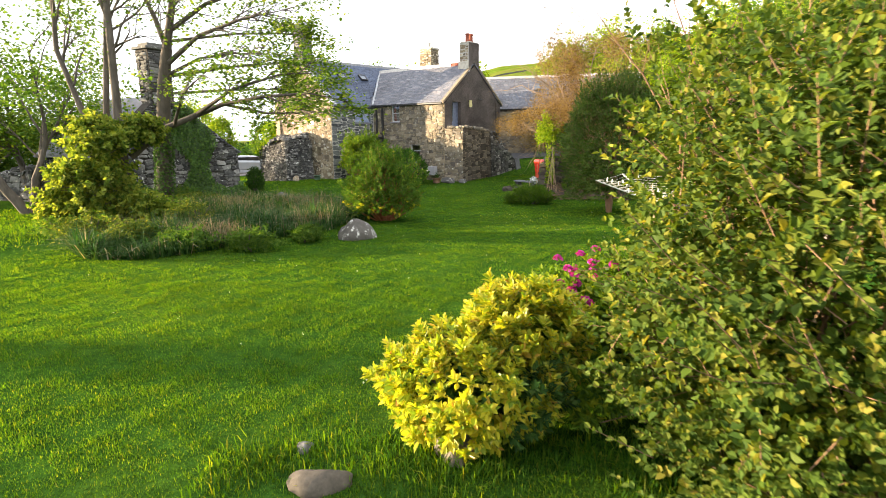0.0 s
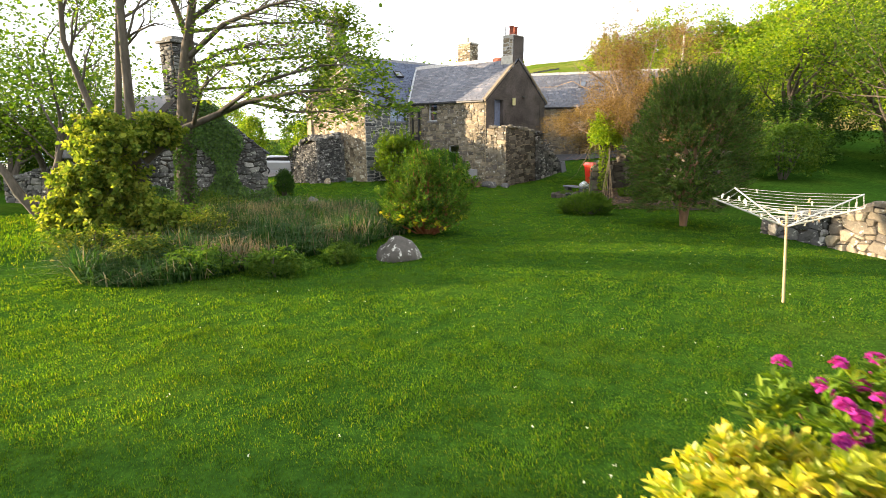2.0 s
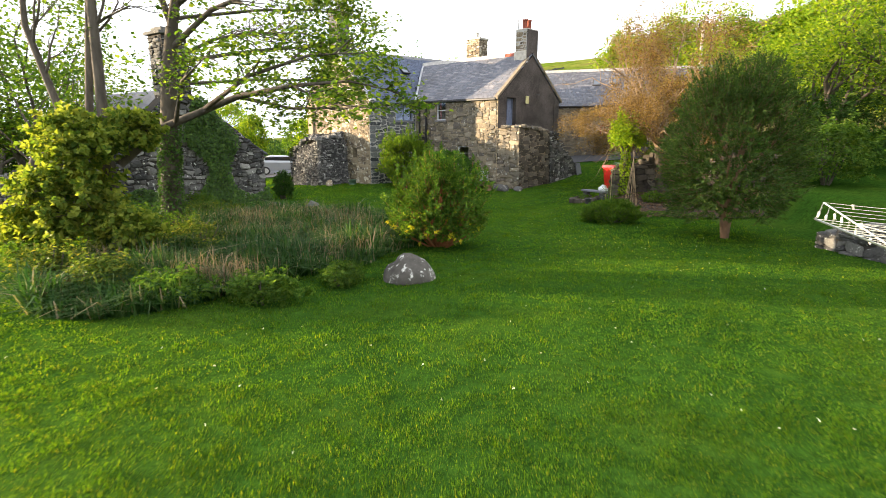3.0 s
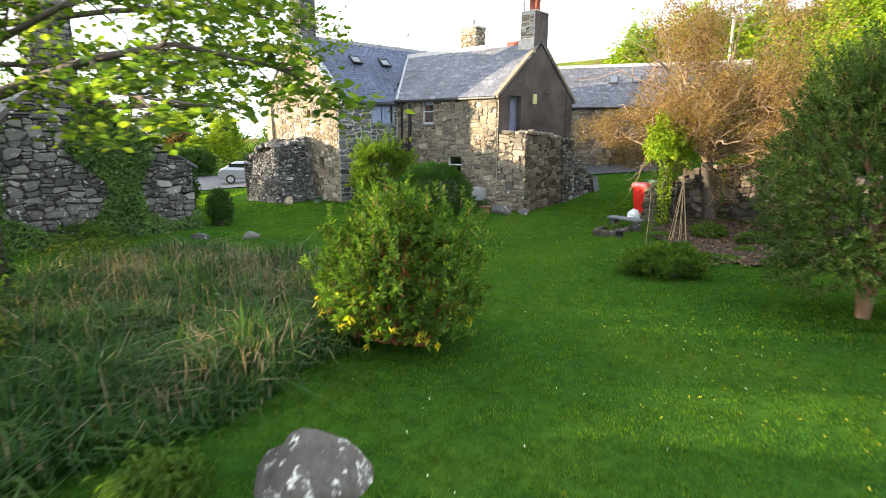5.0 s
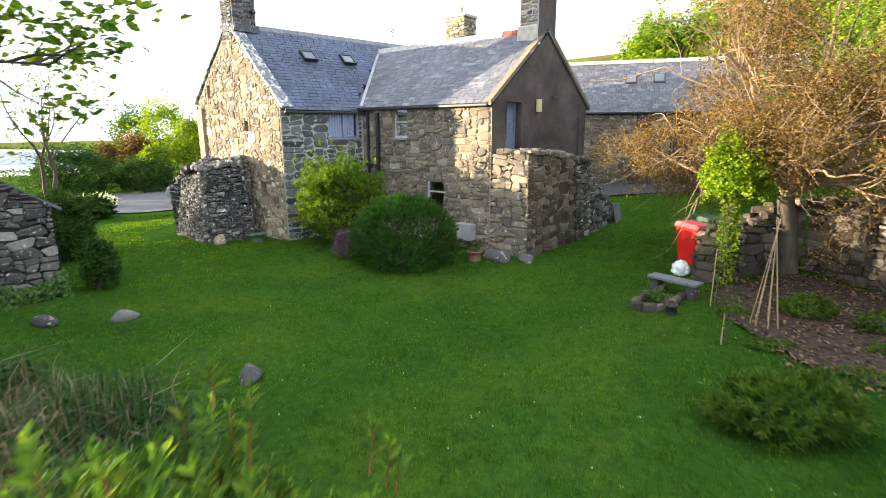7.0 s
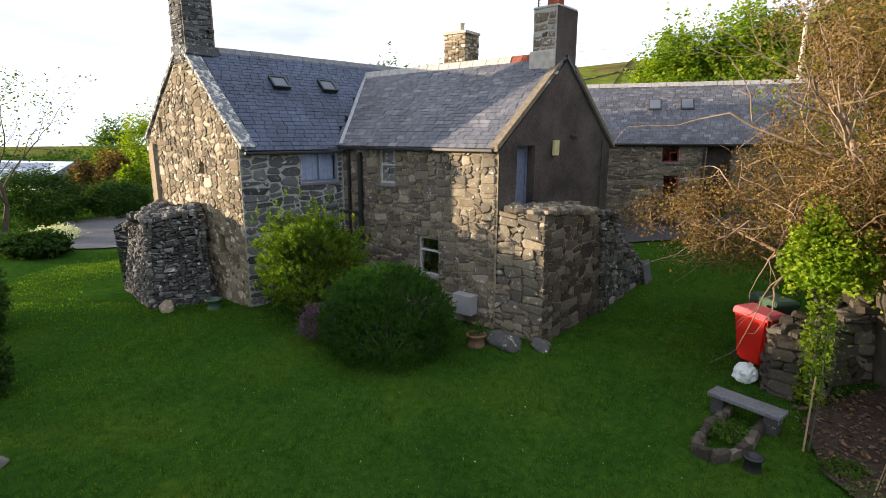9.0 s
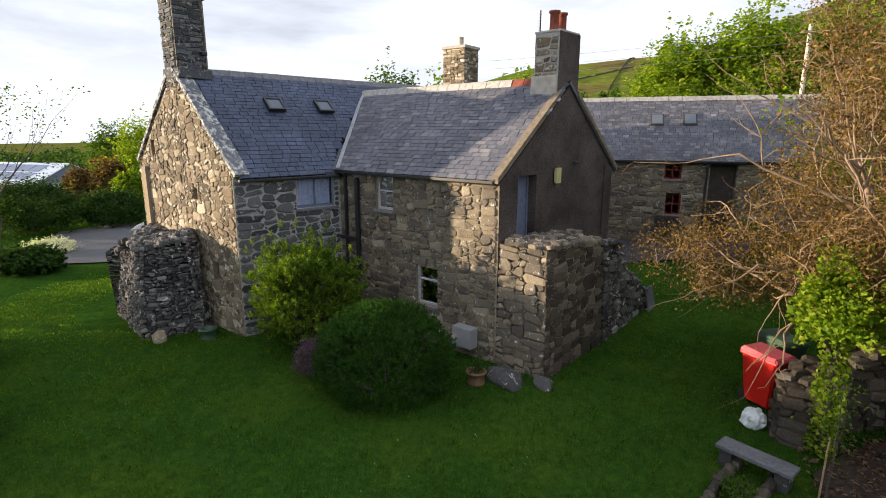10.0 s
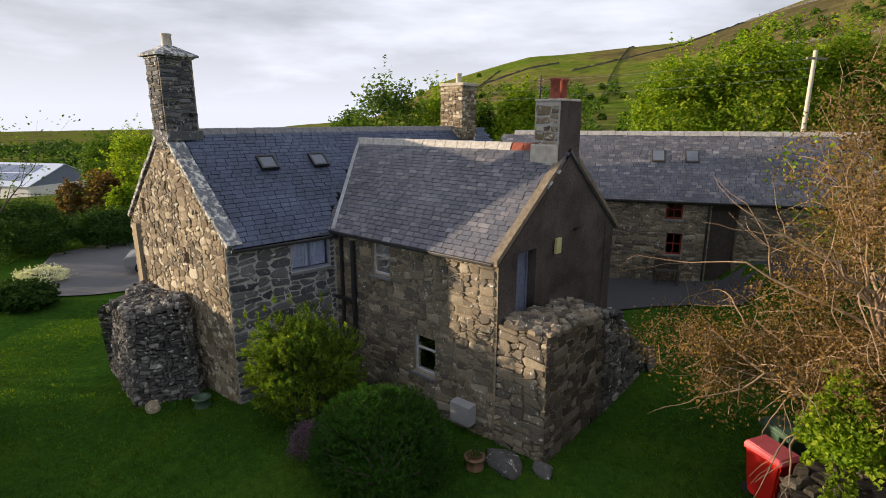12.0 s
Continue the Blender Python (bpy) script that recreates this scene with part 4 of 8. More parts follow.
# windows and door
wa1 = math.degrees(math.atan2(I[1] - A[1], I[0] - A[0]))
window(house, A, wa1, *WIN1, M_BLUEWOOD, (0.5,), (), (M_CLOTH, None))
window(house, I, W2A, *WIN2, M_WHITEWOOD, (), (0.52,), (M_REDCLOTH, (0.30, 0.80)))
w3 = window(house, I, W2A, *WIN3, M_WHITEWOOD, (), (0.64,), None)
mg2 = frame_matrix(C, G2)
door = part("door", boxes([((0.70, -0.30, 2.05), (1.38, -0.25, 3.06))], mg2), M_BLUEWOOD, house, "blue-painted wooden door with a glazed top")
part("door_frame", boxes([((0.66, -0.31, 2.05), (0.72, -0.22, 4.10)), ((1.36, -0.31, 2.05), (1.42, -0.22, 4.10)), ((0.72, -0.31, 4.03), (1.36, -0.22, 4.10))], mg2), M_BLUEWOOD, door)
part("pane", boxes([((0.72, -0.285, 3.06), (1.02, -0.275, 4.03))], mg2), M_GLASS, door)
part("door_panel", boxes([((1.04, -0.30, 3.06), (1.36, -0.25, 4.03))], mg2), M_BLUEWOOD, door)
part("wall_lamp", boxes([((2.10, 0.05, 3.85), (2.32, 0.12, 4.22))], mg2, 0.01), plain_mat("cream_plastic", (0.55, 0.50, 0.25), 0.4), house, "cream box lamp on the gable")

# dark rooms behind the windows
room = boxes([((0.4, -3.4, 0.2), (4.8, -0.52, 0.25)), ((0.4, -3.45, 0.2), (4.8, -3.4, 4.0)), ((0.4, -3.4, 2.25), (4.8, -0.52, 2.3))], frame_matrix(I, W2A))
part("room_lining", room, M_ROOM, house)


# ---- plants ----
def rand_unit(rs, n):
    v = rs.normal(size=(n, 3))
    return v / np.linalg.norm(v, axis=1, keepdims=True)


def leaf_mesh(name, pts, size, material, seed, wide=0.6, up=0.35, shape="kite", outward=None):
    """Many small folded leaves at pts; size may be an array."""
    rs = np.random.RandomState(seed)
    n = len(pts)
    nrm = rand_unit(rs, n)
    nrm[:, 2] = np.abs(nrm[:, 2]) + up
    if outward is not None:
        nrm = nrm + outward * 0.9
    nrm /= np.linalg.norm(nrm, axis=1, keepdims=True)
    d = rand_unit(rs, n)
    d -= nrm * (d * nrm).sum(1, keepdims=True)
    d /= np.linalg.norm(d, axis=1, keepdims=True) + 1e-9
    s = np.cross(nrm, d)
    L = (np.asarray(size) * rs.uniform(0.65, 1.3, n))[:, None]
    Wd = L * wide * rs.uniform(0.8, 1.2, (n, 1))
    p = np.asarray(pts)
    if shape == "kite":
        v = np.stack([p - d * L * 0.5, p + s * Wd * 0.5 + nrm * L * 0.10, p + d * L * 0.5 - nrm * L * 0.08, p - s * Wd * 0.5 + nrm * L * 0.10], 1)
        f = np.arange(n)[:, None] * 4
        faces = [np.concatenate([f + [0, 1, 2], f + [0, 2, 3]])]
        k = 4
    else:
        v = np.stack([p - d * L * 0.5, p - d * L * 0.2 + s * Wd * 0.42 + nrm * L * 0.08, p + d * L * 0.18 + s * Wd * 0.46 + nrm * L * 0.07,
                      p + d * L * 0.5 - nrm * L * 0.08, p + d * L * 0.18 - s * Wd * 0.46 + nrm * L * 0.07, p - d * L * 0.2 - s * Wd * 0.42 + nrm * L * 0.08], 1)
        f = np.arange(n)[:, None] * 6
        faces = [np.concatenate([f + [0, 1, 2, 3], f + [0, 3, 4, 5]])]
        k = 6
    return mesh_np(name, v.reshape(-1, 3), faces, material)


def lumpy(rs, n, c, rad, inner=0.72, lumps=14, depth=0.35, squash_low=True):
    """Points in the outer shell of a lumpy dome or ball; also their outward directions."""
    u = rand_unit(rs, n)
    if squash_low:
        u[:, 2] = np.where(u[:, 2] < -0.72, -u[:, 2] * 0.8, u[:, 2])
    g = np.zeros(n)
    for count, width, strength in ((lumps, 0.16, 0.75), (lumps * 3, 0.03, 1.0)):
        for q, a in zip(rand_unit(rs, count), rs.uniform(0.35, 1.0, count)):
            g = np.maximum(g, strength * a * np.exp(-((u - q) ** 2).sum(1) / width))
    r = (1 - depth) + depth * g
    r = r * (inner + (1 - inner) * rs.uniform(0, 1, n) ** 0.6)
    return np.asarray(c) + u * r[:, None] * np.asarray(rad), u


def sprigs(rs, roots, dirs, length, count, spread=0.35):
    """Leaf points strung along short twigs."""
    n = len(roots)
    t = rs.uniform(0, 1, (n, count, 1))
    d = dirs[:, None, :] * length * t + rs.normal(size=(n, count, 3)) * length * spread * (0.4 + 0.6 * t)
    return (roots[:, None, :] + d).reshape(-1, 3)


def bush(name, label, c, rad, leaf, n, material, seed, category="bush", wide=0.55, lumps=16, depth=0.35, inner=0.7, shape="kite", spikes=0, spike_len=0.3, stems=9, bark=None, group="", core=None, twigs=None, skirt=False):
    rs = np.random.RandomState(seed)
    x, y = c
    g = gz(x, y)
    t = thing(name, x, y, g, label, category, group)
    cen = (x, y, g + rad[2] * 0.42)
    rad3 = (rad[0], rad[1], rad[2] * 0.58)
    pts, out = lumpy(rs, n, cen, rad3, inner, lumps, depth)
    tw = n // 45 if twigs is None else twigs
    if tw:
        roots, dirs = lumpy(rs, tw, cen, rad3, 0.93, lumps, depth)
        dirs = dirs + np.array([0, 0, 0.35]) + rs.normal(size=dirs.shape) * 0.25
        dirs /= np.linalg.norm(dirs, axis=1, keepdims=True)
        sp = sprigs(rs, roots, dirs, min(rad[0], rad[2]) * 0.24 * 0.9, 9, 0.14)
        pts = np.vstack([pts, sp])
        out = np.vstack([out, np.repeat(dirs, 9, 0)])
    if spikes:
        roots, dirs = lumpy(rs, spikes, cen, rad3, 0.9, lumps, depth)
        dirs = dirs * 0.55 + np.array([0, 0, 0.9])
        dirs /= np.linalg.norm(dirs, axis=1, keepdims=True)
        keep = roots[:, 2] > cen[2] - 0.1 * rad[2]
        sp = sprigs(rs, roots[keep], dirs[keep], spike_len, 26, 0.16)
        pts = np.vstack([pts, sp])
        out = np.vstack([out, np.tile([0, 0, 0.4], (len(sp), 1))])
    if skirt:
        q, o = lumpy(rs, n // 3, (x, y, g + rad[2] * 0.16), (rad[0] * 0.92, rad[1] * 0.92, rad[2] * 0.3), inner, lumps, depth)
        pts, out = np.vstack([pts, q]), np.vstack([out, o])
    ok = pts[:, 2] > g + 0.03
    pts, out = pts[ok], out[ok]
    part("crown", leaf_mesh("crown", pts, leaf, material, seed + 1, wide, 0.3, shape, out * 0.6), None, t)
    for k in range(stems):
        a = rs.uniform(0, 2 * math.pi)
        e = np.array([x + math.cos(a) * rad[0] * 0.62 * rs.uniform(0.3, 1), y + math.sin(a) * rad[1] * 0.62 * rs.uniform(0.3, 1), g + rad[2] * rs.uniform(0.5, 0.85)])
        b = np.array([x + math.cos(a) * 0.10, y + math.sin(a) * 0.10, g - 0.05])
        m = b * 0.45 + e * 0.55 + rs.normal(size=3) * 0.06
        part("stem", tubes_mesh("stem", [([b, m, e], [0.025, 0.017, 0.006])], bark or M_BARK, 5), None, t)
    if core is not None:
        q, o = lumpy(rs, n // 4, cen, tuple(r * 0.72 for r in rad3), 0.5, lumps, depth)
        q = q[q[:, 2] > g + 0.03]
        part("inner_leaves", leaf_mesh("inner_leaves", q, leaf * 1.3, core, seed + 3, wide), None, t)
    return t


def grow(rs, p, d, length, r, level, tubes, tips, bend=0.18, split=(2, 4), ratio=0.72, up=0.12, gnarl=0.12, mind=0):
    """One branch as a bent tapered tube; its side shoots grow on."""
    n = 5
    pts, rad = [p.copy()], [r]
    q = p.copy()
    dd = d / np.linalg.norm(d)
    for k in range(n):
        dd = dd + rs.normal(size=3) * gnarl + np.array([0, 0, up * 0.25])
        dd /= np.linalg.norm(dd)
        q = q + dd * length / n
        pts.append(q.copy())
        rad.append(r * (1 - 0.55 * (k + 1) / n))
    tubes.append((pts, rad, level))
    if level == 0:
        tips.append((q, dd))
        return
    kids = rs.randint(split[0], split[1] + 1)
    for k in range(kids):
        t = 1.0 if k == 0 else rs.uniform(0.35, 0.95)
        i = min(n, max(1, int(round(t * n))))
        b = pts[i]
        side = rand_unit(rs, 1)[0]
        side -= dd * side.dot(dd)
        side /= np.linalg.norm(side) + 1e-9
        a = rs.uniform(0.25, 0.5) if k == 0 else rs.uniform(0.5, 0.95)
        nd = dd * math.cos(a) + side * math.sin(a) + np.array([0, 0, up])
        grow(rs, b, nd, length * ratio * rs.uniform(0.8, 1.15), rad[i] * (0.85 if k == 0 else 0.62), level - 1, tubes, tips, bend, split, ratio, up, gnarl)
    if level <= 1:
        tips.append((pts[3], dd))


def wood(t, tubes, levels, bark, trunk_bark=None):
    """One trunk, and each limb that leaves it with its own twigs."""
    stem = part("trunk", tubes_mesh("trunk", [(a, b) for a, b, l in tubes if l == levels], trunk_bark or bark, 9), None, t)
    limb = []
    for a, b, l in [q for q in tubes if q[2] < levels] + [(None, None, levels - 1)]:
        if l == levels - 1 and limb:
            part("limb", tubes_mesh("limb", limb, bark, 5), None, t)
            limb = []
        if a is not None:
            limb.append((a, b))


def tree(name, label, base, stems, levels, leaf, per_tip, tip_r, material, bark, seed, ratio=0.72, up=0.12, split=(2, 4), gnarl=0.12, wide=0.8, shape="kite", category="tree", group="", keep=None, zoff=0.0):
    """stems: list of (direction, length, radius). A crown of leaf clumps round the twig tips."""
    rs = np.random.RandomState(seed)
    x, y = base
    g = gz(x, y) + zoff
    t = thing(name, x, y, g, label, category, group)
    tips = []
    for d, length, r in stems:
        tubes = []
        grow(rs, np.array([x + rs.uniform(-0.08, 0.08), y + rs.uniform(-0.08, 0.08), g - 0.1]), np.array(d, dtype=float), length, r, levels, tubes, tips, split=split, ratio=ratio, up=up, gnarl=gnarl)
        wood(t, tubes, levels, bark)
    pts = []
    for q, d in tips:
        if keep is not None and not keep(q):
            continue
        m = rs.poisson(per_tip)
        if m:
            pts.append(q + rs.normal(size=(m, 3)) * tip_r * np.array([1, 1, 0.75]))
    if pts:
        pts = np.vstack(pts)
        part("crown", leaf_mesh("crown", pts, leaf, material, seed + 1, wide, 0.5, shape), None, t)
    return t


def blades(name, x, y, h, material, seed, width=0.006, lean=0.35, label="", z=None, parent=None, category="", single=False):
    """Grass: one thin bent blade of two faces for each place."""
    rs = np.random.RandomState(seed)
    n = len(x)
    z = ground_np(x, y) if z is None else z
    a = rs.uniform(0, 2 * np.pi, n)
    hh = h * rs.uniform(0.5, 1.25, n)
    le = np.abs(rs.normal(size=n)) * lean * hh
    dx, dy = np.cos(a), np.sin(a)
    w = width * rs.uniform(0.7, 1.4, n)
    b = np.stack([x, y, z - 0.01], -1)
    s = np.stack([-dy * w, dx * w, np.zeros(n)], -1)
    mid = b + np.stack([dx * le * 0.3, dy * le * 0.3, hh * 0.6], -1)
    tip = b + np.stack([dx * le, dy * le, hh * (1 - 0.3 * np.minimum(1, le / hh))], -1)
    if single:
        v, f = np.stack([b - s, b + s, tip], 1).reshape(-1, 3), np.arange(n)[:, None] * 3
        me = mesh_np(name, v, [f + [0, 1, 2]], material)
    else:
        v, f = np.stack([b - s, b + s, mid + s * 0.8, mid - s * 0.8, tip], 1).reshape(-1, 3), np.arange(n)[:, None] * 5
        me = mesh_np(name, v, [f + [0, 1, 2, 3], f + [3, 2, 4]], material)
    if parent is not None:
        return part(name, me, None, parent)
    return tagged(new(name, me), label, category or name, kind="stuff")


def shoot_leaves(rs, tips, axes, length, per, splay=0.9, start=0.12):
    """Leaves set spirally along shoots that end at tips: their feet, directions, shoot axes and relative sizes."""
    n = len(tips)
    ax = axes / np.linalg.norm(axes, axis=1, keepdims=True)
    a = np.cross(ax, np.array([0.31, 0.17, 0.93]))
    a /= np.linalg.norm(a, axis=1, keepdims=True) + 1e-6
    b = np.cross(ax, a)
    f = start + (1 - start) * (np.arange(per) + rs.uniform(0, 1, (n, per))) / per
    phi = 2.4 * np.arange(per) + rs.uniform(0, 6.28, (n, 1)) + rs.normal(0, 0.3, (n, per))
    rad = a[:, None] * np.cos(phi)[..., None] + b[:, None] * np.sin(phi)[..., None]
    ln = (length * rs.uniform(0.6, 1.25, n))[:, None, None]
    base = tips[:, None] - ax[:, None] * ln * (1 - f[..., None])
    d = ax[:, None] + rad * (splay * (1.25 - 0.85 * f))[..., None] + rs.normal(0, 0.12, (n, per, 3))
    d /= np.linalg.norm(d, axis=2, keepdims=True)
    return base.reshape(-1, 3), d.reshape(-1, 3), np.repeat(ax, per, 0), (1.15 - 0.45 * f).ravel()


def leaves_at(name, rs, base, d, ax, rel, size, material, wide=0.45, oval=True, droop=0.12):
    """Folded leaves that start at base and point along d, their upper side towards the shoot."""
    n = len(base)
    nrm = ax + np.array([0, 0, 0.5]) + rs.normal(0, 0.25, (n, 3))
    nrm -= d * (nrm * d).sum(1, keepdims=True)
    nrm /= np.linalg.norm(nrm, axis=1, keepdims=True) + 1e-6
    s = np.cross(d, nrm)
    L = (size * rel * rs.uniform(0.7, 1.25, n))[:, None]
    W = L * wide * 0.5 * rs.uniform(0.8, 1.2, (n, 1))
    tip = base + d * L - nrm * L * droop
    if oval:
        v = np.stack([base, base + d * L * 0.32 + s * W * 0.85 + nrm * W * 0.3, base + d * L * 0.68 + s * W * 0.9 + nrm * W * 0.2, tip,
                      base + d * L * 0.68 - s * W * 0.9 + nrm * W * 0.2, base + d * L * 0.32 - s * W * 0.85 + nrm * W * 0.3], 1)
        f = np.arange(n)[:, None] * 6
        faces = [np.concatenate([f + [0, 1, 2, 3], f + [0, 3, 4, 5]])]
    else:
        v = np.stack([base, base + d * L * 0.5 + s * W + nrm * W * 0.3, tip, base + d * L * 0.5 - s * W + nrm * W * 0.3], 1)
        f = np.arange(n)[:, None] * 4
        faces = [np.concatenate([f + [0, 1, 2], f + [0, 2, 3]])]
    return mesh_np(name, v.reshape(-1, 3), faces, material)


def clear_of(pts, x, y, r):
    return np.hypot(pts[:, 0] - x, pts[:, 1] - y) > r


def leafy_shrub(name, label, c, rad, shoots, length, per, leaf, material, seed, category="bush", wide=0.4, lumps=24, depth=0.4, inner=0.55, up=0.6, splay=0.9,
                stems=16, bark=None, oval=False, foot=0.42, low=0.05, dead=None, base_r=0.15, tall=0, tall_len=0.4, trunk=False):
    """A shrub of many leafy shoots on stems that rise from one foot."""
    rs = np.random.RandomState(seed)
    x, y = c
    g = gz(x, y)
    t = thing(name, x, y, g, label, category)
    cen, rad3 = (x, y, g + rad[2] * foot), (rad[0], rad[1], rad[2] * (1 - foot))
    tips, out = lumpy(rs, shoots, cen, rad3, inner, lumps, depth)
    axes = out * (1 - up) + np.array([0, 0, up]) + rs.normal(0, 0.16, out.shape)
    if tall:
        tt, oo = lumpy(rs, tall, cen, rad3, 0.95, lumps, depth)
        k = tt[:, 2] > cen[2] + 0.2 * rad3[2]
        tips = np.vstack([tips, tt[k] + np.array([0, 0, tall_len]) * rs.uniform(0.2, 1.0, (k.sum(), 1))])
        axes = np.vstack([axes, oo[k] * 0.2 + np.array([0, 0, 1.0])])
    k = tips[:, 2] > g + low + 0.05
    tips, axes = tips[k], axes[k]
    base, d, ax, rel = shoot_leaves(rs, tips, axes, length, per, splay)
    k = base[:, 2] > g + 0.03
    part("crown", leaves_at("crown", rs, base[k], d[k], ax[k], rel[k], leaf, material, wide, oval), None, t)
    an = axes / np.linalg.norm(axes, axis=1, keepdims=True)
    tw = [([p - a * length * 1.1, p - a * length * 0.1], [0.006, 0.003]) for p, a in zip(tips[::2], an[::2]) if p[2] - a[2] * length > g + 0.05]
    tagged(part("twigwork", tubes_mesh("twigwork", tw, bark or M_BARK, 3), None, t), kind="stuff")
    for i in rs.choice(len(tips), stems, replace=False):
        e = tips[i] - an[i] * length
        b = np.array([x + (e[0] - x) * base_r, y + (e[1] - y) * base_r, g - 0.06])
        m = b * 0.5 + e * 0.5 + np.array([(e[0] - x) * 0.1, (e[1] - y) * 0.1, 0.0]) + rs.normal(size=3) * 0.05
        if trunk:
            m = np.array([x + (e[0] - x) * 0.12, y + (e[1] - y) * 0.12, g + (e[2] - g) * 0.6])
        r = 0.012 + (0.012 if trunk else 0.006) * rad[2]
        part("stem", tubes_mesh("stem", [([b, m, e], [r, r * 0.7, r * 0.3])], bark or M_BARK, 5), None, t)
    if dead is not None:
        q, o = lumpy(rs, shoots // 20, (x, y, g + rad[2] * 0.2), (rad[0] * 0.95, rad[1] * 0.95, rad[2] * 0.25), 0.8, lumps, depth)
        q = q[q[:, 2] > g + 0.08]
        base, d, ax, rel = shoot_leaves(rs, q, rand_unit(rs, len(q)) + np.array([0, 0, 0.4]), length * 0.6, 7, 1.0)
        part("yellowed_leaves", leaves_at("yellowed_leaves", rs, base, d, ax, rel, leaf, dead, wide, oval), None, t, "yellowed lower leaves")
    return t


# near shrubs
def hazel():
    rs = np.random.RandomState(91)
    x, y = 2.92, 3.2
    g = gz(x, y)
    t = thing("hazel_bush", x, y, g, "tall leafy green hazel bush with many stems beside the lawn", "bush")
    tips = []
    for k in range(19):
        tubes = []
        a = rs.uniform(0, 2 * math.pi)
        d = np.array([math.cos(a) * 0.34, math.sin(a) * 0.34, 1.0])
        grow(rs, np.array([x + math.cos(a) * 0.3, y + math.sin(a) * 0.3, g - 0.05]), d, rs.uniform(1.5, 2.3), 0.020, 2, tubes, tips, split=(3, 4), ratio=0.5, up=0.06, gnarl=0.1)
        part("stem", tubes_mesh("stem", [(a_, b_) for a_, b_, l in tubes], M_BARKRED, 5), None, t)
    tp, out = lumpy(rs, 4800, (x, y, g + 1.5), (1.98, 1.85, 2.35), 0.42, 46, 0.34, False)
    lo, out2 = lumpy(rs, 900, (x - 0.1, y + 0.1, g + 0.55), (1.7, 1.6, 0.75), 0.5, 30, 0.3, False)
    tp, out = np.vstack([tp, lo]), np.vstack([out, out2])
    k = (tp[:, 2] > g + 0.1) & clear_of(tp, 0.5, 0.5, 1.3)
    tp, out = tp[k], out[k]
    axes = out * 0.7 + np.array([0, 0, 0.4]) + rs.normal(0, 0.3, out.shape)
    base, d, ax, rel = shoot_leaves(rs, tp, axes, 0.34, 14, 1.2, 0.0)
    k = base[:, 2] > g + 0.03
    part("crown", leaves_at("crown", rs, base[k], d[k], ax[k], rel[k], 0.052, M_HAZEL, 0.8, True, 0.2), None, t)
    an = axes / np.linalg.norm(axes, axis=1, keepdims=True)
    tagged(part("twigwork", tubes_mesh("twigwork", [([p - a * 0.42, p], [0.004, 0.002]) for p, a in zip(tp[::3], an[::3])], M_BARKRED, 3), None, t), kind="stuff")


hazel()


def variegated():
    rs = np.random.RandomState(95)
    x, y = 0.80, 4.02
    g = gz(x, y)
    t = thing("variegated_shrub", x, y, g, "low rounded shrub with yellow-edged green leaves", "shrub")
    tips, axes = [], []
    for c, rad, n in (((x - 0.15, y - 0.08, g + 0.46), (0.82, 0.62, 0.58), 620), ((x + 0.26, y + 0.15, g + 0.72), (0.66, 0.54, 0.58), 430)):
        q, o = lumpy(rs, n, c, rad, 0.80, 26, 0.26)
        tips.append(q)
        axes.append(o * 0.75 + np.array([-0.12, -0.05, 0.5]) + rs.normal(0, 0.15, o.shape))
    tips, axes = np.vstack(tips), np.vstack(axes)
    k = tips[:, 2] > g + 0.1
    tips, axes = tips[k], axes[k]
    base, d, ax, rel = shoot_leaves(rs, tips, axes, 0.12, 15, 1.15, 0.0)
    k = base[:, 2] > g + 0.04
    part("crown", leaves_at("crown", rs, base[k], d[k], ax[k], rel[k], 0.082, M_YELLOWLEAF, 0.46, True), None, t)
    # inner leaves take a darker green: the shade inside the shrub, as colour
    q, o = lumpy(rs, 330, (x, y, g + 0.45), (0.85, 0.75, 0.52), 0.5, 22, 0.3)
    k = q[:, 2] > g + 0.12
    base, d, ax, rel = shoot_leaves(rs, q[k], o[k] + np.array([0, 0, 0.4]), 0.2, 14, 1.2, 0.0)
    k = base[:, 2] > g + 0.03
    part("inner_leaves", leaves_at("inner_leaves", rs, base[k], d[k], ax[k], rel[k], 0.085, M_DARKLEAF, 0.46, True), None, t, "inner leaves coloured dark green for shade")
    for k in range(14):
        a = rs.uniform(0, 2 * math.pi)
        part("stem", tubes_mesh("stem", [([(x, y, g - 0.03), (x + math.cos(a) * 0.25, y + math.sin(a) * 0.22, g + 0.3), (x + math.cos(a) * 0.6, y + math.sin(a) * 0.52, g + 0.62)], [0.02, 0.013, 0.004])], M_BARK, 5), None, t)


variegated()


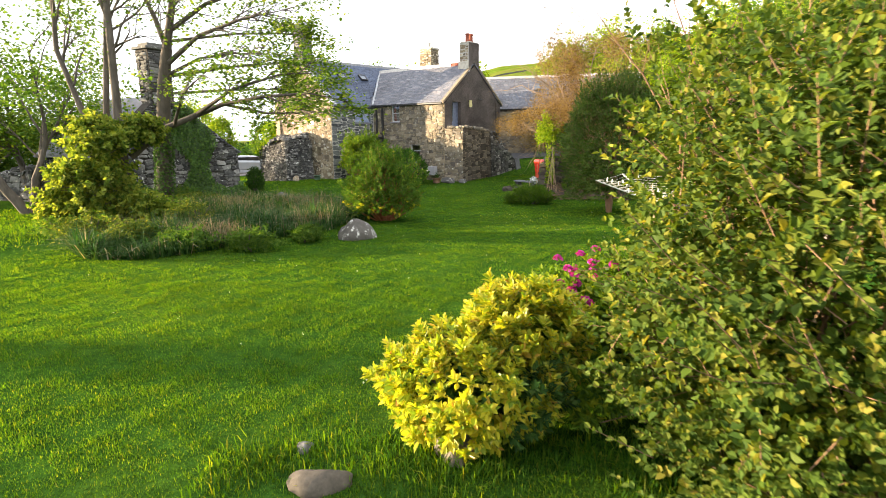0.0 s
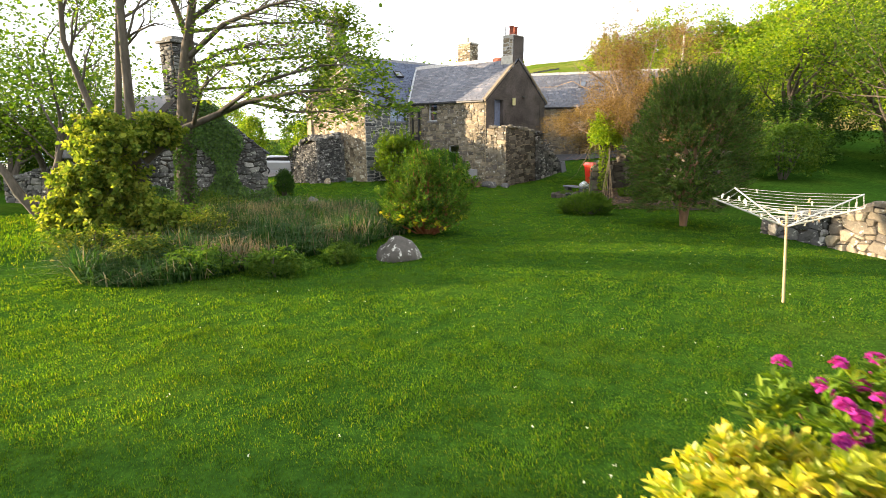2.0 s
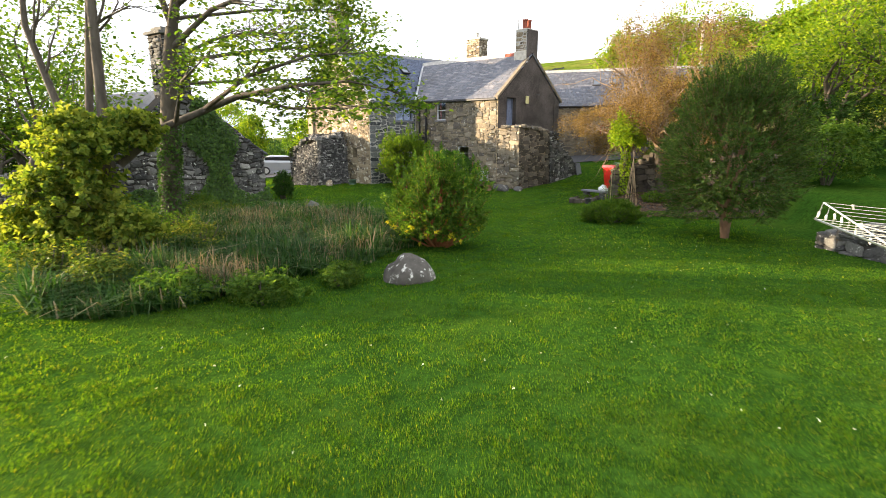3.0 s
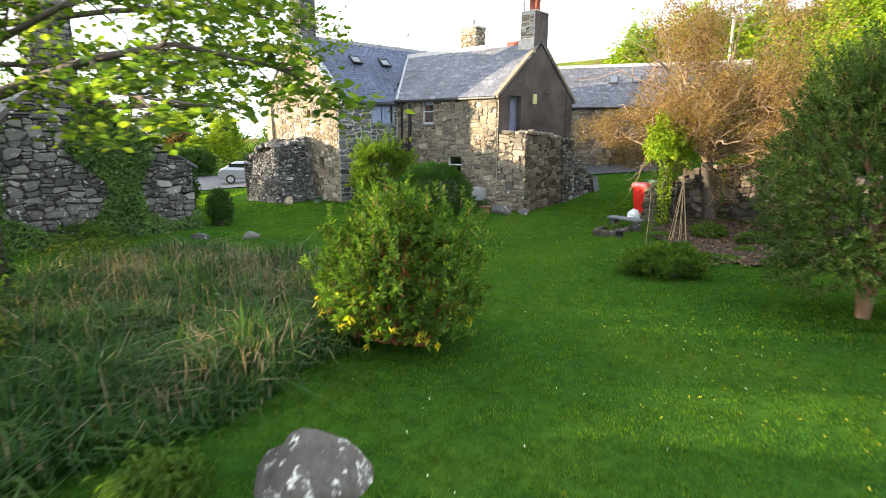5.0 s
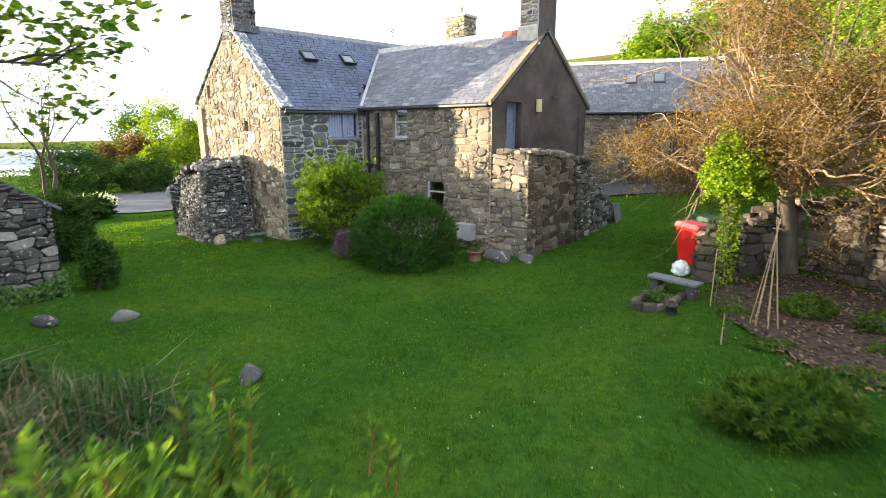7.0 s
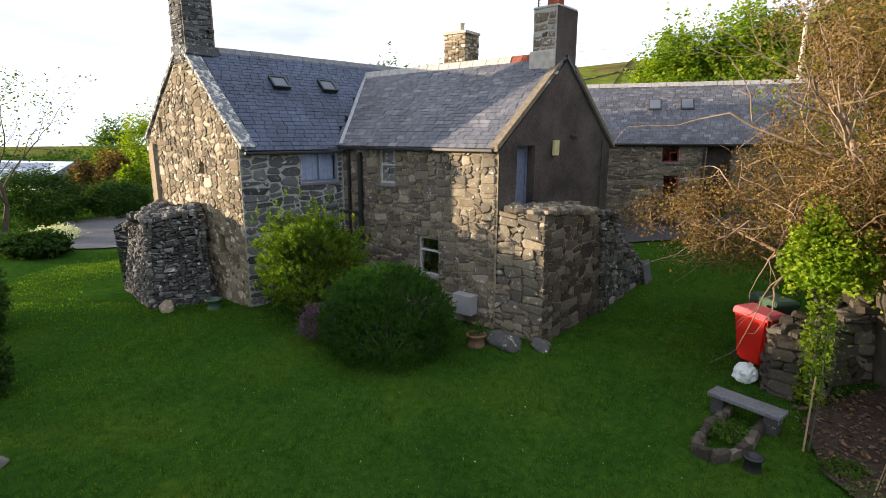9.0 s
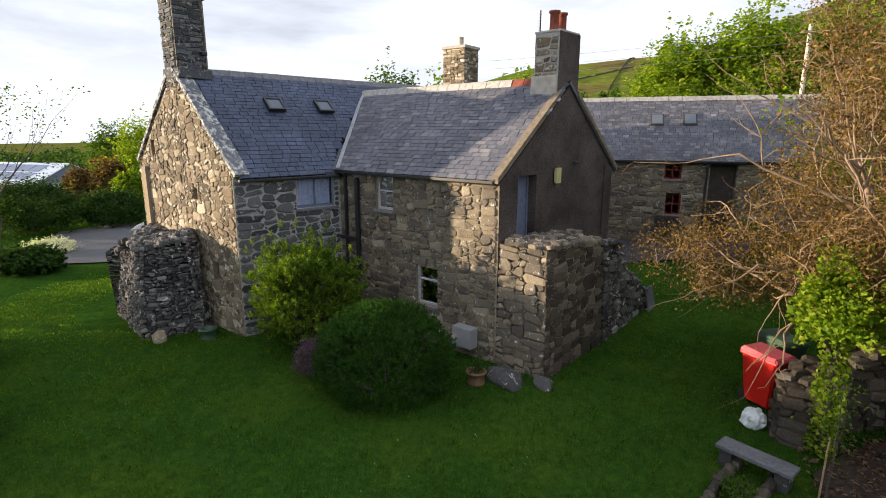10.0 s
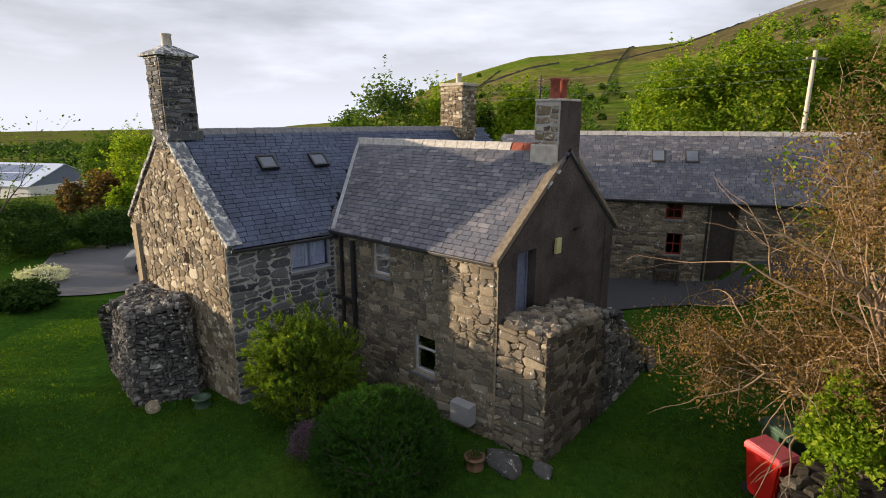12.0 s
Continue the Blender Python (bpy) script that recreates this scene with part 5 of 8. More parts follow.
def rhododendron():
    rs = np.random.RandomState(101)
    x, y = 2.05, 4.82
    g = gz(x, y)
    t = thing("rhododendron", x, y, g, "flowering rhododendron with magenta blooms above dark leaves", "shrub")
    cen, rad = (x, y, g + 0.66), (1.1, 0.85, 0.72)
    tips, out = lumpy(rs, 520, cen, rad, 0.8, 22, 0.28)
    side, out2 = lumpy(rs, 320, (1.55, 4.25, g + 0.5), (0.62, 0.6, 0.6), 0.7, 18, 0.28)
    tips, out = np.vstack([tips, side]), np.vstack([out, out2])
    axes = out * 0.75 + np.array([0, 0, 0.5]) + rs.normal(0, 0.15, out.shape)
    k = tips[:, 2] > g + 0.12
    base, d, ax, rel = shoot_leaves(rs, tips[k], axes[k], 0.14, 12, 1.3, 0.0)
    k = base[:, 2] > g + 0.04
    part("crown", leaves_at("crown", rs, base[k], d[k], ax[k], rel[k], 0.095, M_MIDLEAF2, 0.36, True), None, t)
    # dark inner layer: shade under the crown is painted by a deeper green
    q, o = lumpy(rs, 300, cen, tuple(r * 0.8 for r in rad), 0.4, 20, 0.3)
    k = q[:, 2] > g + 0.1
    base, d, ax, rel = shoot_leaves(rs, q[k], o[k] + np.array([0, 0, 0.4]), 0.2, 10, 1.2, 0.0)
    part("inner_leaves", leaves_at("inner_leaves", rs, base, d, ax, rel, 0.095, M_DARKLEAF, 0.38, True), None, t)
    heads = tips[(tips[:, 2] > g + 0.86) & (tips[:, 0] > x - 0.9)]
    for k, p in enumerate(heads[::6]):
        u = rand_unit(rs, 46)
        u[:, 2] = np.abs(u[:, 2])
        pp = p + np.array([0, 0, 0.05 + 0.12 * rs.uniform(0, 1) ** 2]) + u * 0.036
        part("blossom", leaf_mesh("blossom", pp, 0.036, M_PINK, 300 + k, 0.85, 0.2, "kite", u), None, t)
    for i in range(12):
        a = rs.uniform(0, 2 * math.pi)
        part("stem", tubes_mesh("stem", [([(x, y, g - 0.03), (x + math.cos(a) * 0.3, y + math.sin(a) * 0.25, g + 0.4), (x + math.cos(a) * 0.7, y + math.sin(a) * 0.6, g + 0.95)], [0.022, 0.014, 0.004])], M_BARKRED, 5), None, t)


rhododendron()

# lawn shrubs
M_POND_SHRUB = leaf_mat("pond_shrub_leaves", [(0.0, (0.04, 0.088, 0.015)), (0.5, (0.074, 0.152, 0.024)), (0.88, (0.122, 0.205, 0.03)), (1.0, (0.24, 0.30, 0.035))], 0.38)
M_YELLOWED = leaf_mat("yellowed_leaves", [(0.0, (0.16, 0.22, 0.02)), (0.6, (0.40, 0.36, 0.03)), (1.0, (0.55, 0.42, 0.03))], 0.4)
M_ORANGESTEM = plain_mat("orange_bark", (0.26, 0.10, 0.045), 0.8, 0, 0.2, 0.35, 9.0, 0.3)
leafy_shrub("round_shrub", "loose rounded green shrub with orange stems beside the pond", (-1.65, 16.3), (1.6, 1.45, 2.5), 1350, 0.24, 15, 0.10, M_POND_SHRUB, 111,
            wide=0.42, lumps=30, depth=0.42, inner=0.6, up=0.42, splay=1.25, stems=46, bark=M_ORANGESTEM, low=0.25, dead=M_YELLOWED, tall=120, tall_len=0.42)
leafy_shrub("holly_tree", "dense round dark green evergreen tree on the lawn", (5.65, 18.05), (2.2, 2.1, 5.1), 4600, 0.30, 13, 0.085, M_HOLLY, 121, "tree",
            wide=0.45, lumps=60, depth=0.34, inner=0.62, up=0.3, splay=1.1, stems=7, foot=0.43, low=0.42, base_r=0.02, bark=M_BARKRED, trunk=True)
leafy_shrub("low_shrub", "low spreading dark green leafy clump on the lawn", (3.35, 20.75), (1.2, 0.8, 0.82), 420, 0.2, 12, 0.13, M_MIDLEAF, 131,
            wide=0.26, lumps=30, depth=0.3, inner=0.6, up=0.5, splay=1.2, stems=10)
leafy_shrub("dome_shrub", "dense clipped dome shrub with small dark leaves", (-2.45, 28.5), (1.6, 1.4, 2.05), 3000, 0.14, 9, 0.075, M_DARKLEAF2, 141,
            wide=0.42, lumps=50, depth=0.14, inner=0.8, up=0.35, splay=1.1, stems=12, foot=0.36, low=0.0)
leafy_shrub("lime_shrub", "bushy yellow-green shrub against the house wall", (-4.65, 30.3), (2.0, 1.35, 3.2), 1800, 0.24, 14, 0.105, M_MIDLEAF2, 151,
            wide=0.44, lumps=26, depth=0.46, inner=0.6, up=0.42, splay=1.25, stems=24, tall=130, tall_len=0.45)
bush("heather_clump", "small purple-grey heather clump below the shrub", (-4.1, 28.95), (0.6, 0.5, 0.95), 0.035, 4500, leaf_mat("heather", [(0.0, (0.06, 0.04, 0.05)), (0.7, (0.15, 0.09, 0.13)), (1.0, (0.30, 0.16, 0.28))], 0.2), 161, stems=5)


# ---- dry-stone buttresses of the house ----
def stone_heap(name, label, poly, z0, tops, key, cell, sizes, depth, limit, seed, category="wall", batter=0.06, parent=None, family="rubble", core=M_EARTH, top_stones=True, faces=None, kind="", focus=(0, 22, 1)):
    """A block of stone walling over the plan poly (outside on the right when walked), each corner with its own top height."""
    n = len(poly)
    cx, cy = sum(p[0] for p in poly) / n, sum(p[1] for p in poly) / n
    t = parent or thing(name, cx, cy, z0 + 0.5, label, category, kind=kind)
    bm = bmesh.new()
    shy = 0.045 if core is M_MORTAR else 0.06
    sh = 1 - shy
    low = [bm.verts.new((cx + (x - cx) * sh, cy + (y - cy) * sh, z0)) for x, y in poly]
    hi = []
    for (x, y), h in zip(poly, tops):
        s = 1 - batter * (h - z0) / max(0.6, math.dist((x, y), (cx, cy)))
        s = max(0.3, s - shy - batter * 1.2)
        hi.append(bm.verts.new((cx + (x - cx) * s, cy + (y - cy) * s, h - 0.04)))
    for i in range(n):
        j = (i + 1) % n
        bm.faces.new((low[i], low[j], hi[j], hi[i]))
    bm.faces.new(hi)
    bm.faces.new(low[::-1])
    bmesh.ops.recalc_face_normals(bm, faces=bm.faces)
    body = part("core", bm, core, t)
    for i in range(n):
        if faces is not None and i not in faces:
            continue
        j = (i + 1) % n
        p, q = poly[i], poly[j]
        w = math.dist(p, q)
        a = math.degrees(math.atan2(q[1] - p[1], q[0] - p[0]))
        stone_face(body, p, a, w, [(0, tops[i]), (w, tops[j])], z0, [], cell, sizes, depth, key if isinstance(key, str) else key[i], limit, seed + i, family, 0.012, focus, batter)
    if top_stones:
        r = random.Random(seed + 77)
        items = []
        xs, ys = [p[0] for p in poly], [p[1] for p in poly]
        step = cell * 3.2
        x = min(xs)
        while x < max(xs):
            y = min(ys)
            while y < max(ys):
                px, py = x + r.uniform(-0.05, 0.05), y + r.uniform(-0.05, 0.05)
                inside = all((poly[(k + 1) % n][0] - poly[k][0]) * (py - poly[k][1]) - (poly[(k + 1) % n][1] - poly[k][1]) * (px - poly[k][0]) >= 0.0 for k in range(n))
                if inside:
                    ws = [1 / (0.02 + math.dist((px, py), q) ** 2) for q in poly]
                    h = sum(w * v for w, v in zip(ws, tops)) / sum(ws)
                    sc = 1 - batter * (h - z0) / 1.6
                    m = Matrix.Translation((cx + (px - cx) * sc, cy + (py - cy) * sc, h - 0.02)) @ Matrix.Rotation(r.uniform(0, 6.28), 4, "Z") @ Matrix.Rotation(r.uniform(-0.25, 0.25), 4, "X")
                    items.append(m @ Matrix.Diagonal((step * r.uniform(0.8, 1.6), step * r.uniform(0.7, 1.2), r.uniform(0.05, 0.14), 1)))
                y += step
            x += step
        if items:
            place_pieces(body, items, family, key if isinstance(key, str) else key[0], 60, focus)
    return t


SMALL = [(3, 1), (4, 1), (3, 2), (5, 2), (2, 1), (2, 2), (6, 2)]
BIG = [(4, 2), (5, 3), (3, 2), (6, 3), (7, 3), (3, 1), (4, 3)]
stone_heap("stone_buttress", "rough dry-stone buttress stacked against the gable", [(-11.6, 33.0), (-9.25, 30.62), (-7.75, 31.15), (-7.9, 31.75), (-10.3, 33.25)], -0.9,
           [1.6, 2.12, 2.2, 2.5, 2.35], "dry", 0.05, SMALL, 0.06, 200, 61, batter=0.10)
# right face gets darker brown stones, so its shade is in the colour
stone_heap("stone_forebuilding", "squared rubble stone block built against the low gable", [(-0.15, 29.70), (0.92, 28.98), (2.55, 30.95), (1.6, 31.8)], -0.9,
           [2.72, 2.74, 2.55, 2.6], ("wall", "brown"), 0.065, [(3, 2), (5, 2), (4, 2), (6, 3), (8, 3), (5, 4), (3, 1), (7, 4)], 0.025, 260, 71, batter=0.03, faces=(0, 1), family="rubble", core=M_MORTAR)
stone_heap("stone_ramp", "sloping dry-stone ramp wall beside the house", [(2.55, 30.95), (4.2, 32.95), (3.4, 33.6), (1.7, 31.7)], -0.9,
           [2.5, 0.75, 0.75, 2.5], "dry", 0.06, BIG, 0.06, 220, 81, batter=0.03, faces=(0, 1))
# leaning slate at the ramp's foot
sl = thing("leaning_slate", 4.25, 32.75, gz(4.25, 32.75), "dark slate slab leaning against the ramp wall", "slab")
part("slab", boxes([((-0.25, -0.02, -0.05), (0.25, 0.02, 0.62))], pose(4.3, 32.8, gz(4.3, 32.8), -14, 0, 52), 0.006), M_STONE["slate", False], sl)


def boulder(name, label, x, y, s, seed, material=M_ROCK, sink=0.25, category="rock", group="", subd=3):
    bm = bmesh.new()
    bmesh.ops.create_icosphere(bm, subdivisions=subd, radius=1.0)
    o = Vector((seed * 3.1, seed * 1.7, seed * 0.7))
    for v in bm.verts:
        n1_ = noise.noise(v.co * 0.9 + o) * 0.35 + noise.noise(v.co * 2.6 + o) * 0.12
        f = 1 + n1_
        v.co = Vector((v.co.x * s[0], v.co.y * s[1], v.co.z * s[2])) * f
    # flatten some facets
    for k in range(4):
        d = Vector((math.sin(seed + k * 2.1), math.cos(seed * 1.3 + k * 1.9), 0.3 + 0.3 * k)).normalized()
        lim = 0.78 * max(abs(d.x) * s[0], abs(d.y) * s[1], abs(d.z) * s[2])
        for v in bm.verts:
            e = v.co.dot(d) - lim
            if e > 0:
                v.co -= d * e * 0.8
    for f in bm.faces:
        f.smooth = True
    me = bpy.data.meshes.new(name)
    bm.to_mesh(me)
    bm.free()
    me.materials.append(material)
    ob = new(name, me)
    ob.location = (x, y, gz(x, y) + s[2] * (1 - 2 * sink) * 0.9)
    ob.rotation_euler = (0, 0, seed)
    return tagged(ob, label, category, group)


boulder("boulder", "grey boulder with white lichen patches standing on the lawn", -1.86, 12.95, (0.47, 0.37, 0.34), 13.0)
boulder("foundation_stone", "large grey boulder at the foot of the stone block", 0.05, 28.95, (0.52, 0.34, 0.2), 2.0, M_STONE["dry", False], group="stones at the house foot")
boulder("foundation_stone", "large grey boulder at the foot of the stone block", 0.85, 28.78, (0.26, 0.22, 0.14), 5.0, M_STONE["dry", False], group="stones at the house foot")
boulder("foundation_stone", "pale stone at the foot of the buttress", -8.65, 30.5, (0.2, 0.16, 0.24), 6.0, M_STONE["gable", False], group="stones at the house foot")
boulder("garden_stone", "small pale stone at the lawn edge", -7.36, 24.0, (0.26, 0.16, 0.16), 7.0, M_STONE["dry", False], group="stones on the lawn")
boulder("garden_stone", "small grey stone at the lawn edge", -3.78, 21.66, (0.32, 0.15, 0.12), 8.0, M_STONE["dry", False], group="stones on the lawn")
boulder("garden_stone", "long flat stone at the lawn edge", -8.75, 23.62, (0.45, 0.16, 0.12), 9.0, M_STONE["dry", False], group="stones on the lawn")
boulder("bed_stone", "grey stone half sunk in the grass", -0.38, 3.35, (0.21, 0.13, 0.09), 3.0, M_STONE["brown", False], group="stones by the shrubs")
boulder("bed_stone", "brown stone half sunk in the grass", 0.52, 3.78, (0.22, 0.16, 0.13), 11.0, M_STONE["brown", False], group="stones by the shrubs")
boulder("bed_stone", "small grey stone in the grass", -0.58, 3.78, (0.08, 0.06, 0.05), 12.0, M_STONE["dry", False], group="stones by the shrubs")


# ---- stone hut ----
def hut():
    p0, a, w = (-12.8, 20.4), 60.8, 5.95
    d, n = ang(a), ang(a + 90)
    p1 = (p0[0] + d.x * w, p0[1] + d.y * w)
    t = thing("stone_hut", -13.5, 24.5, -0.4, "low old stone hut with ivy on its gable and a chimney", "hut")
    z0 = -1.2
    top = [(0, 1.85), (2.0, 3.72), (3.25, 3.72), (w, 1.72)]
    g = part("wall", wall_mesh(p0, a, w, top, z0, 0.6, []), M_EARTH, t, "dry grey rubble gable wall")
    stone_face(g, p0, a, w, top, z0 + 0.4, [], 0.075, [(4, 2), (3, 1), (5, 2), (6, 3), (3, 2), (7, 3), (4, 1), (5, 4)], 0.07, "dry", 280, 201, "rubble", 0.02, (-9, 22, 1))
    L = 5.5
    e1 = Vector((p1[0], p1[1], 0))
    e0 = Vector((p0[0], p0[1], 0))
    part("wall", wall_mesh(p1, a + 90, L, [(0, 1.6), (L, 1.6)], z0, 0.5, []), M_EARTH, t)
    q = e1 + n * L
    part("wall", wall_mesh((q.x, q.y), a + 180, w, [(0, 1.6), (w / 2, 3.6), (w, 1.6)], z0, 0.5, []), M_EARTH, t)
    q = e0 + n * L
    part("wall", wall_mesh((q.x, q.y), a - 90, L, [(0, 1.6), (L, 1.6)], z0, 0.5, []), M_EARTH, t)
    stone_face(g, (q.x, q.y), a - 90, L, [(0, 1.6), (L, 1.6)], z0 + 0.4, [], 0.09, [(4, 2), (5, 2), (6, 3), (3, 2)], 0.07, "dry", 0, 205)
    ap = e0 + d * 2.62
    zr = 4.05
    for e, s in ((e1, 1), (e0, -1)):
        run = (e - ap).length
        k = (zr - 1.75) / run
        slab("roof", [e + d * 0.2 * s + Vector((0, 0, 1.78 - 0.2 * k)) - n * 0.02, e + d * 0.2 * s + Vector((0, 0, 1.78 - 0.2 * k)) + n * L, ap + n * L + Vector((0, 0, zr)), ap + n * 0.5 + Vector((0, 0, zr))], 0.06, M_STONE["slate", True], t)
    c = ap + n * 0.5
    m = frame_matrix((c.x, c.y), a)
    core = part("chimney", boxes([((-0.45, -0.42, 3.2), (0.45, 0.42, 5.85))], m), M_EARTH, t)
    for k, (p, fa, fw) in enumerate(((c - d * 0.45 - n * 0.42, a, 0.9), (c + d * 0.45 - n * 0.42, a + 90, 0.84), (c - d * 0.45 + n * 0.42, a - 90, 0.84))):
        stone_face(core, (p.x, p.y), fa, fw, [(0, 5.85), (fw, 5.85)], 3.2, [], 0.07, [(4, 1), (5, 2), (6, 2), (3, 1), (8, 2)], 0.05, "dry", 40, 211 + k, "rubble", 0.015)
    part("cap", boxes([((-0.56, -0.52, 5.85), (0.56, 0.52, 5.95)), ((-0.38, -0.35, 5.947), (0.38, 0.35, 6.1))], m, 0.02), M_STONE["dry", True], core)
    # ivy on the gable
    rs = np.random.RandomState(215)
    N = 44000
    u = rs.uniform(0, w, N)
    z = rs.uniform(-0.6, 3.8, N)
    zt = np.interp(u, [x for x, _ in top], [y for _, y in top])
    mid = 3.55 + 0.25 * np.sin(z * 1.3)
    half = 0.35 + 0.75 * np.exp(-((z - 2.3) / 0.8) ** 2) + 0.5 * np.clip(1.1 - z, 0, 3)
    keep = (np.abs(u - mid) < half * rs.uniform(0.8, 1.1, N)) & (z < zt + 0.12) & (rs.uniform(0, 1, N) < 0.9)
    low = (z < 0.35 + 0.3 * np.sin(u * 2.1)) & (rs.uniform(0, 1, N) < 0.6)
    keep |= low
    u, z = u[keep], z[keep]
    off = rs.uniform(0.06, 0.22, len(u)) + np.clip(0.4 - z, 0, 1) * 0.5 * rs.uniform(0, 1, len(u))
    nn, dd = np.array(-n), np.array(d)
    pts = np.array([p0[0], p0[1], 0]) + dd * u[:, None] + nn * off[:, None]
    pts[:, 2] = z
    part("ivy", leaf_mesh("ivy", pts, 0.085, M_IVY, 216, 0.9, 0.1, "kite", np.tile(nn, (len(pts), 1)) * 1.4), None, t, "dark glossy ivy leaves")
    return t


hut()
bush("hut_shrub", "small dark shrub at the corner of the hut", (-9.3, 26.0), (0.5, 0.5, 1.35), 0.07, 5000, M_DARKLEAF, 221)
# ruined outbuilding to the side
stone_heap("ruined_outbuilding", "low ruined stone outbuilding with a pale mossy top", [(-20.5, 23.2), (-17.4, 22.2), (-16.6, 25.2), (-19.8, 26.2)], -0.9, [0.7, 1.15, 1.3, 0.9], "dry", 0.09, BIG, 0.07, 120, 231)


# ---- barn ----
def barn():
    p = (0.4, 40.25)
    a, w, z0 = -13.0, 12.7, -0.2
    off = (4.1 - 0.4) / math.cos(radians(13))
    t = thing("barn", 7, 41, 1.0, "long stone barn with a slate roof and dark red windows", "barn")
    ops = [(off + 2.3, off + 2.9, 3.36, 4.06), (off + 2.4, off + 2.96, 2.02, 2.84), (off + 3.85, off + 4.75, 0.6, 4.0)]
    top = [(0, 4.12), (w, 4.12)]
    g = part("wall", wall_mesh(p, a, w, top, z0, 0.6, ops), M_MORTAR, t, "brown rubble stone wall")
    stone_face(g, p, a, w, top, z0 + 0.6, ops, 0.07, [(4, 1), (5, 2), (3, 2), (6, 2), (7, 3), (3, 1)], 0.04, "wall", 220, 241, "rubble", 0.012, (7, 36, 2))
    d, n = ang(a), ang(a + 90)
    deep = 4.8
    q = Vector((p[0], p[1], 0)) + d * w
    part("wall", wall_mesh((q.x, q.y), a + 90, deep, [(0, 4.12), (deep / 2, 6.5), (deep, 4.12)], z0, 0.5, []), M_MORTAR, t)
    stone_face(g, (q.x, q.y), a + 90, deep, [(0, 4.12), (deep / 2, 6.5), (deep, 4.12)], z0 + 0.6, [], 0.09, [(4, 1), (5, 2), (3, 2)], 0.04, "wall", 0, 245)
    q3 = Vector((p[0], p[1], 0)) + n * deep
    part("wall", wall_mesh((q3.x, q3.y), a - 90, deep, [(0, 4.12), (deep / 2, 6.3), (deep, 4.12)], z0, 0.5, []), M_MORTAR, t)
    q2 = q + n * deep
    part("wall", wall_mesh((q2.x, q2.y), a + 180, w, top, z0, 0.5, []), M_MORTAR, t)
    e0 = Vector((p[0], p[1], 0))
    rise = 6.38 - 4.12
    up = n * (deep / 2) + Vector((0, 0, rise))
    o = -n * 0.15 + Vector((0, 0, 4.14 - 0.14))
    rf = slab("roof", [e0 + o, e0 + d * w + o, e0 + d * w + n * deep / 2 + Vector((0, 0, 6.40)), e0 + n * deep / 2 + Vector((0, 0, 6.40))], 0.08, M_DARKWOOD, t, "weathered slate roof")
    e9 = e0 + n * deep
    o9 = n * 0.15 + Vector((0, 0, 4.0))
    slab("roof", [e9 + o9, e9 + d * w + o9, e0 + d * w + n * deep / 2 + Vector((0, 0, 6.40)), e0 + n * deep / 2 + Vector((0, 0, 6.40))], 0.08, M_STONE["slate", True], t)
    slates(rf, e0 + Vector((0, 0, 4.12)) - up.normalized() * 0.18, d, up, w, up.length + 0.15, lambda u, v: v < up.length + 0.15, 0.24, 0.15, "slate", 300, 251, 0.005, (7, 30, 6), 0.008, 0.96, 0.006, 0.15)
    ridge_tiles(rf, e0 + n * deep / 2 + Vector((0, 0, 6.42)), d, w, M_RIDGE, 0.5, 0.13, 0.08, 252)
    coping(g, e0 + d * w + Vector((0, 0, 4.1)) - n * 0.1, e0 + d * w + n * deep / 2 + Vector((0, 0, 6.42)), None, 0.45, 0.12, d, "dry", 253)
    window(t, p, a, *ops[0], M_REDWOOD, (0.5,), (0.5,), None)
    window(t, p, a, *ops[1], M_REDWOOD, (0.5,), (0.5,), None)
    m = frame_matrix(p, a)
    part("door", boxes([((ops[2][0] + 0.04, -0.36, 0.6), (ops[2][1] - 0.04, -0.30, 3.96))], m), M_DARKWOOD, t, "tall dark open doorway boards")
    part("downpipe", boxes([((off + 3.70, 0.02, 0.6), (off + 3.78, 0.10, 4.05))], m, 0.01), M_BLACK, t)
    part("gutter", boxes([((0, 0.08, 3.98), (w, 0.18, 4.06))], m, 0.02), M_BLACK, t)
    rl = up.normalized()
    for uu in (off + 2.0, off + 3.2):
        c = e0 + d * uu + n * 1.45 + Vector((0, 0, 4.12 + rise * 1.45 / (deep / 2) + 0.06))
        mm = Matrix(((d.x, rl.x, 0, c.x), (d.y, rl.y, 0, c.y), (d.z, rl.z, 1, c.z), (0, 0, 0, 1)))
        fr = part("skylight", boxes([((-0.25, -0.3, 0), (0.25, 0.3, 0.05))], mm, 0.01), M_DARKWOOD, t)
        part("pane", boxes([((-0.2, -0.25, 0.052), (0.2, 0.25, 0.058))], mm), M_SKYPANE, fr)
    # bench against the barn
    b = thing("garden_bench", *(m @ Vector((off + 2.5, 0.35, 1.05))), "dark weathered wooden slatted bench against the barn", "bench")
    for k in range(5):
        part("slat", boxes([((off + 2.08, 0.10, 1.55 + 0.09 * k), (off + 2.92, 0.13, 1.62 + 0.09 * k))], m), M_DARKWOOD, b)
    for k in range(4):
        part("slat", boxes([((off + 2.08, 0.16 + 0.1 * k, 1.48), (off + 2.92, 0.24 + 0.1 * k, 1.51))], m), M_DARKWOOD, b)
    for u_ in (off + 2.08, off + 2.86):
        for v_ in (0.12, 0.50):
            part("leg", boxes([((u_, v_, 0.7), (u_ + 0.06, v_ + 0.06, 1.5))], m), M_DARKWOOD, b)


M_SKYPANE = plain_mat("skylight_glass", (0.10, 0.12, 0.15), 0.05, 0, 0.7, 0.05, 2.0, 0)
barn()
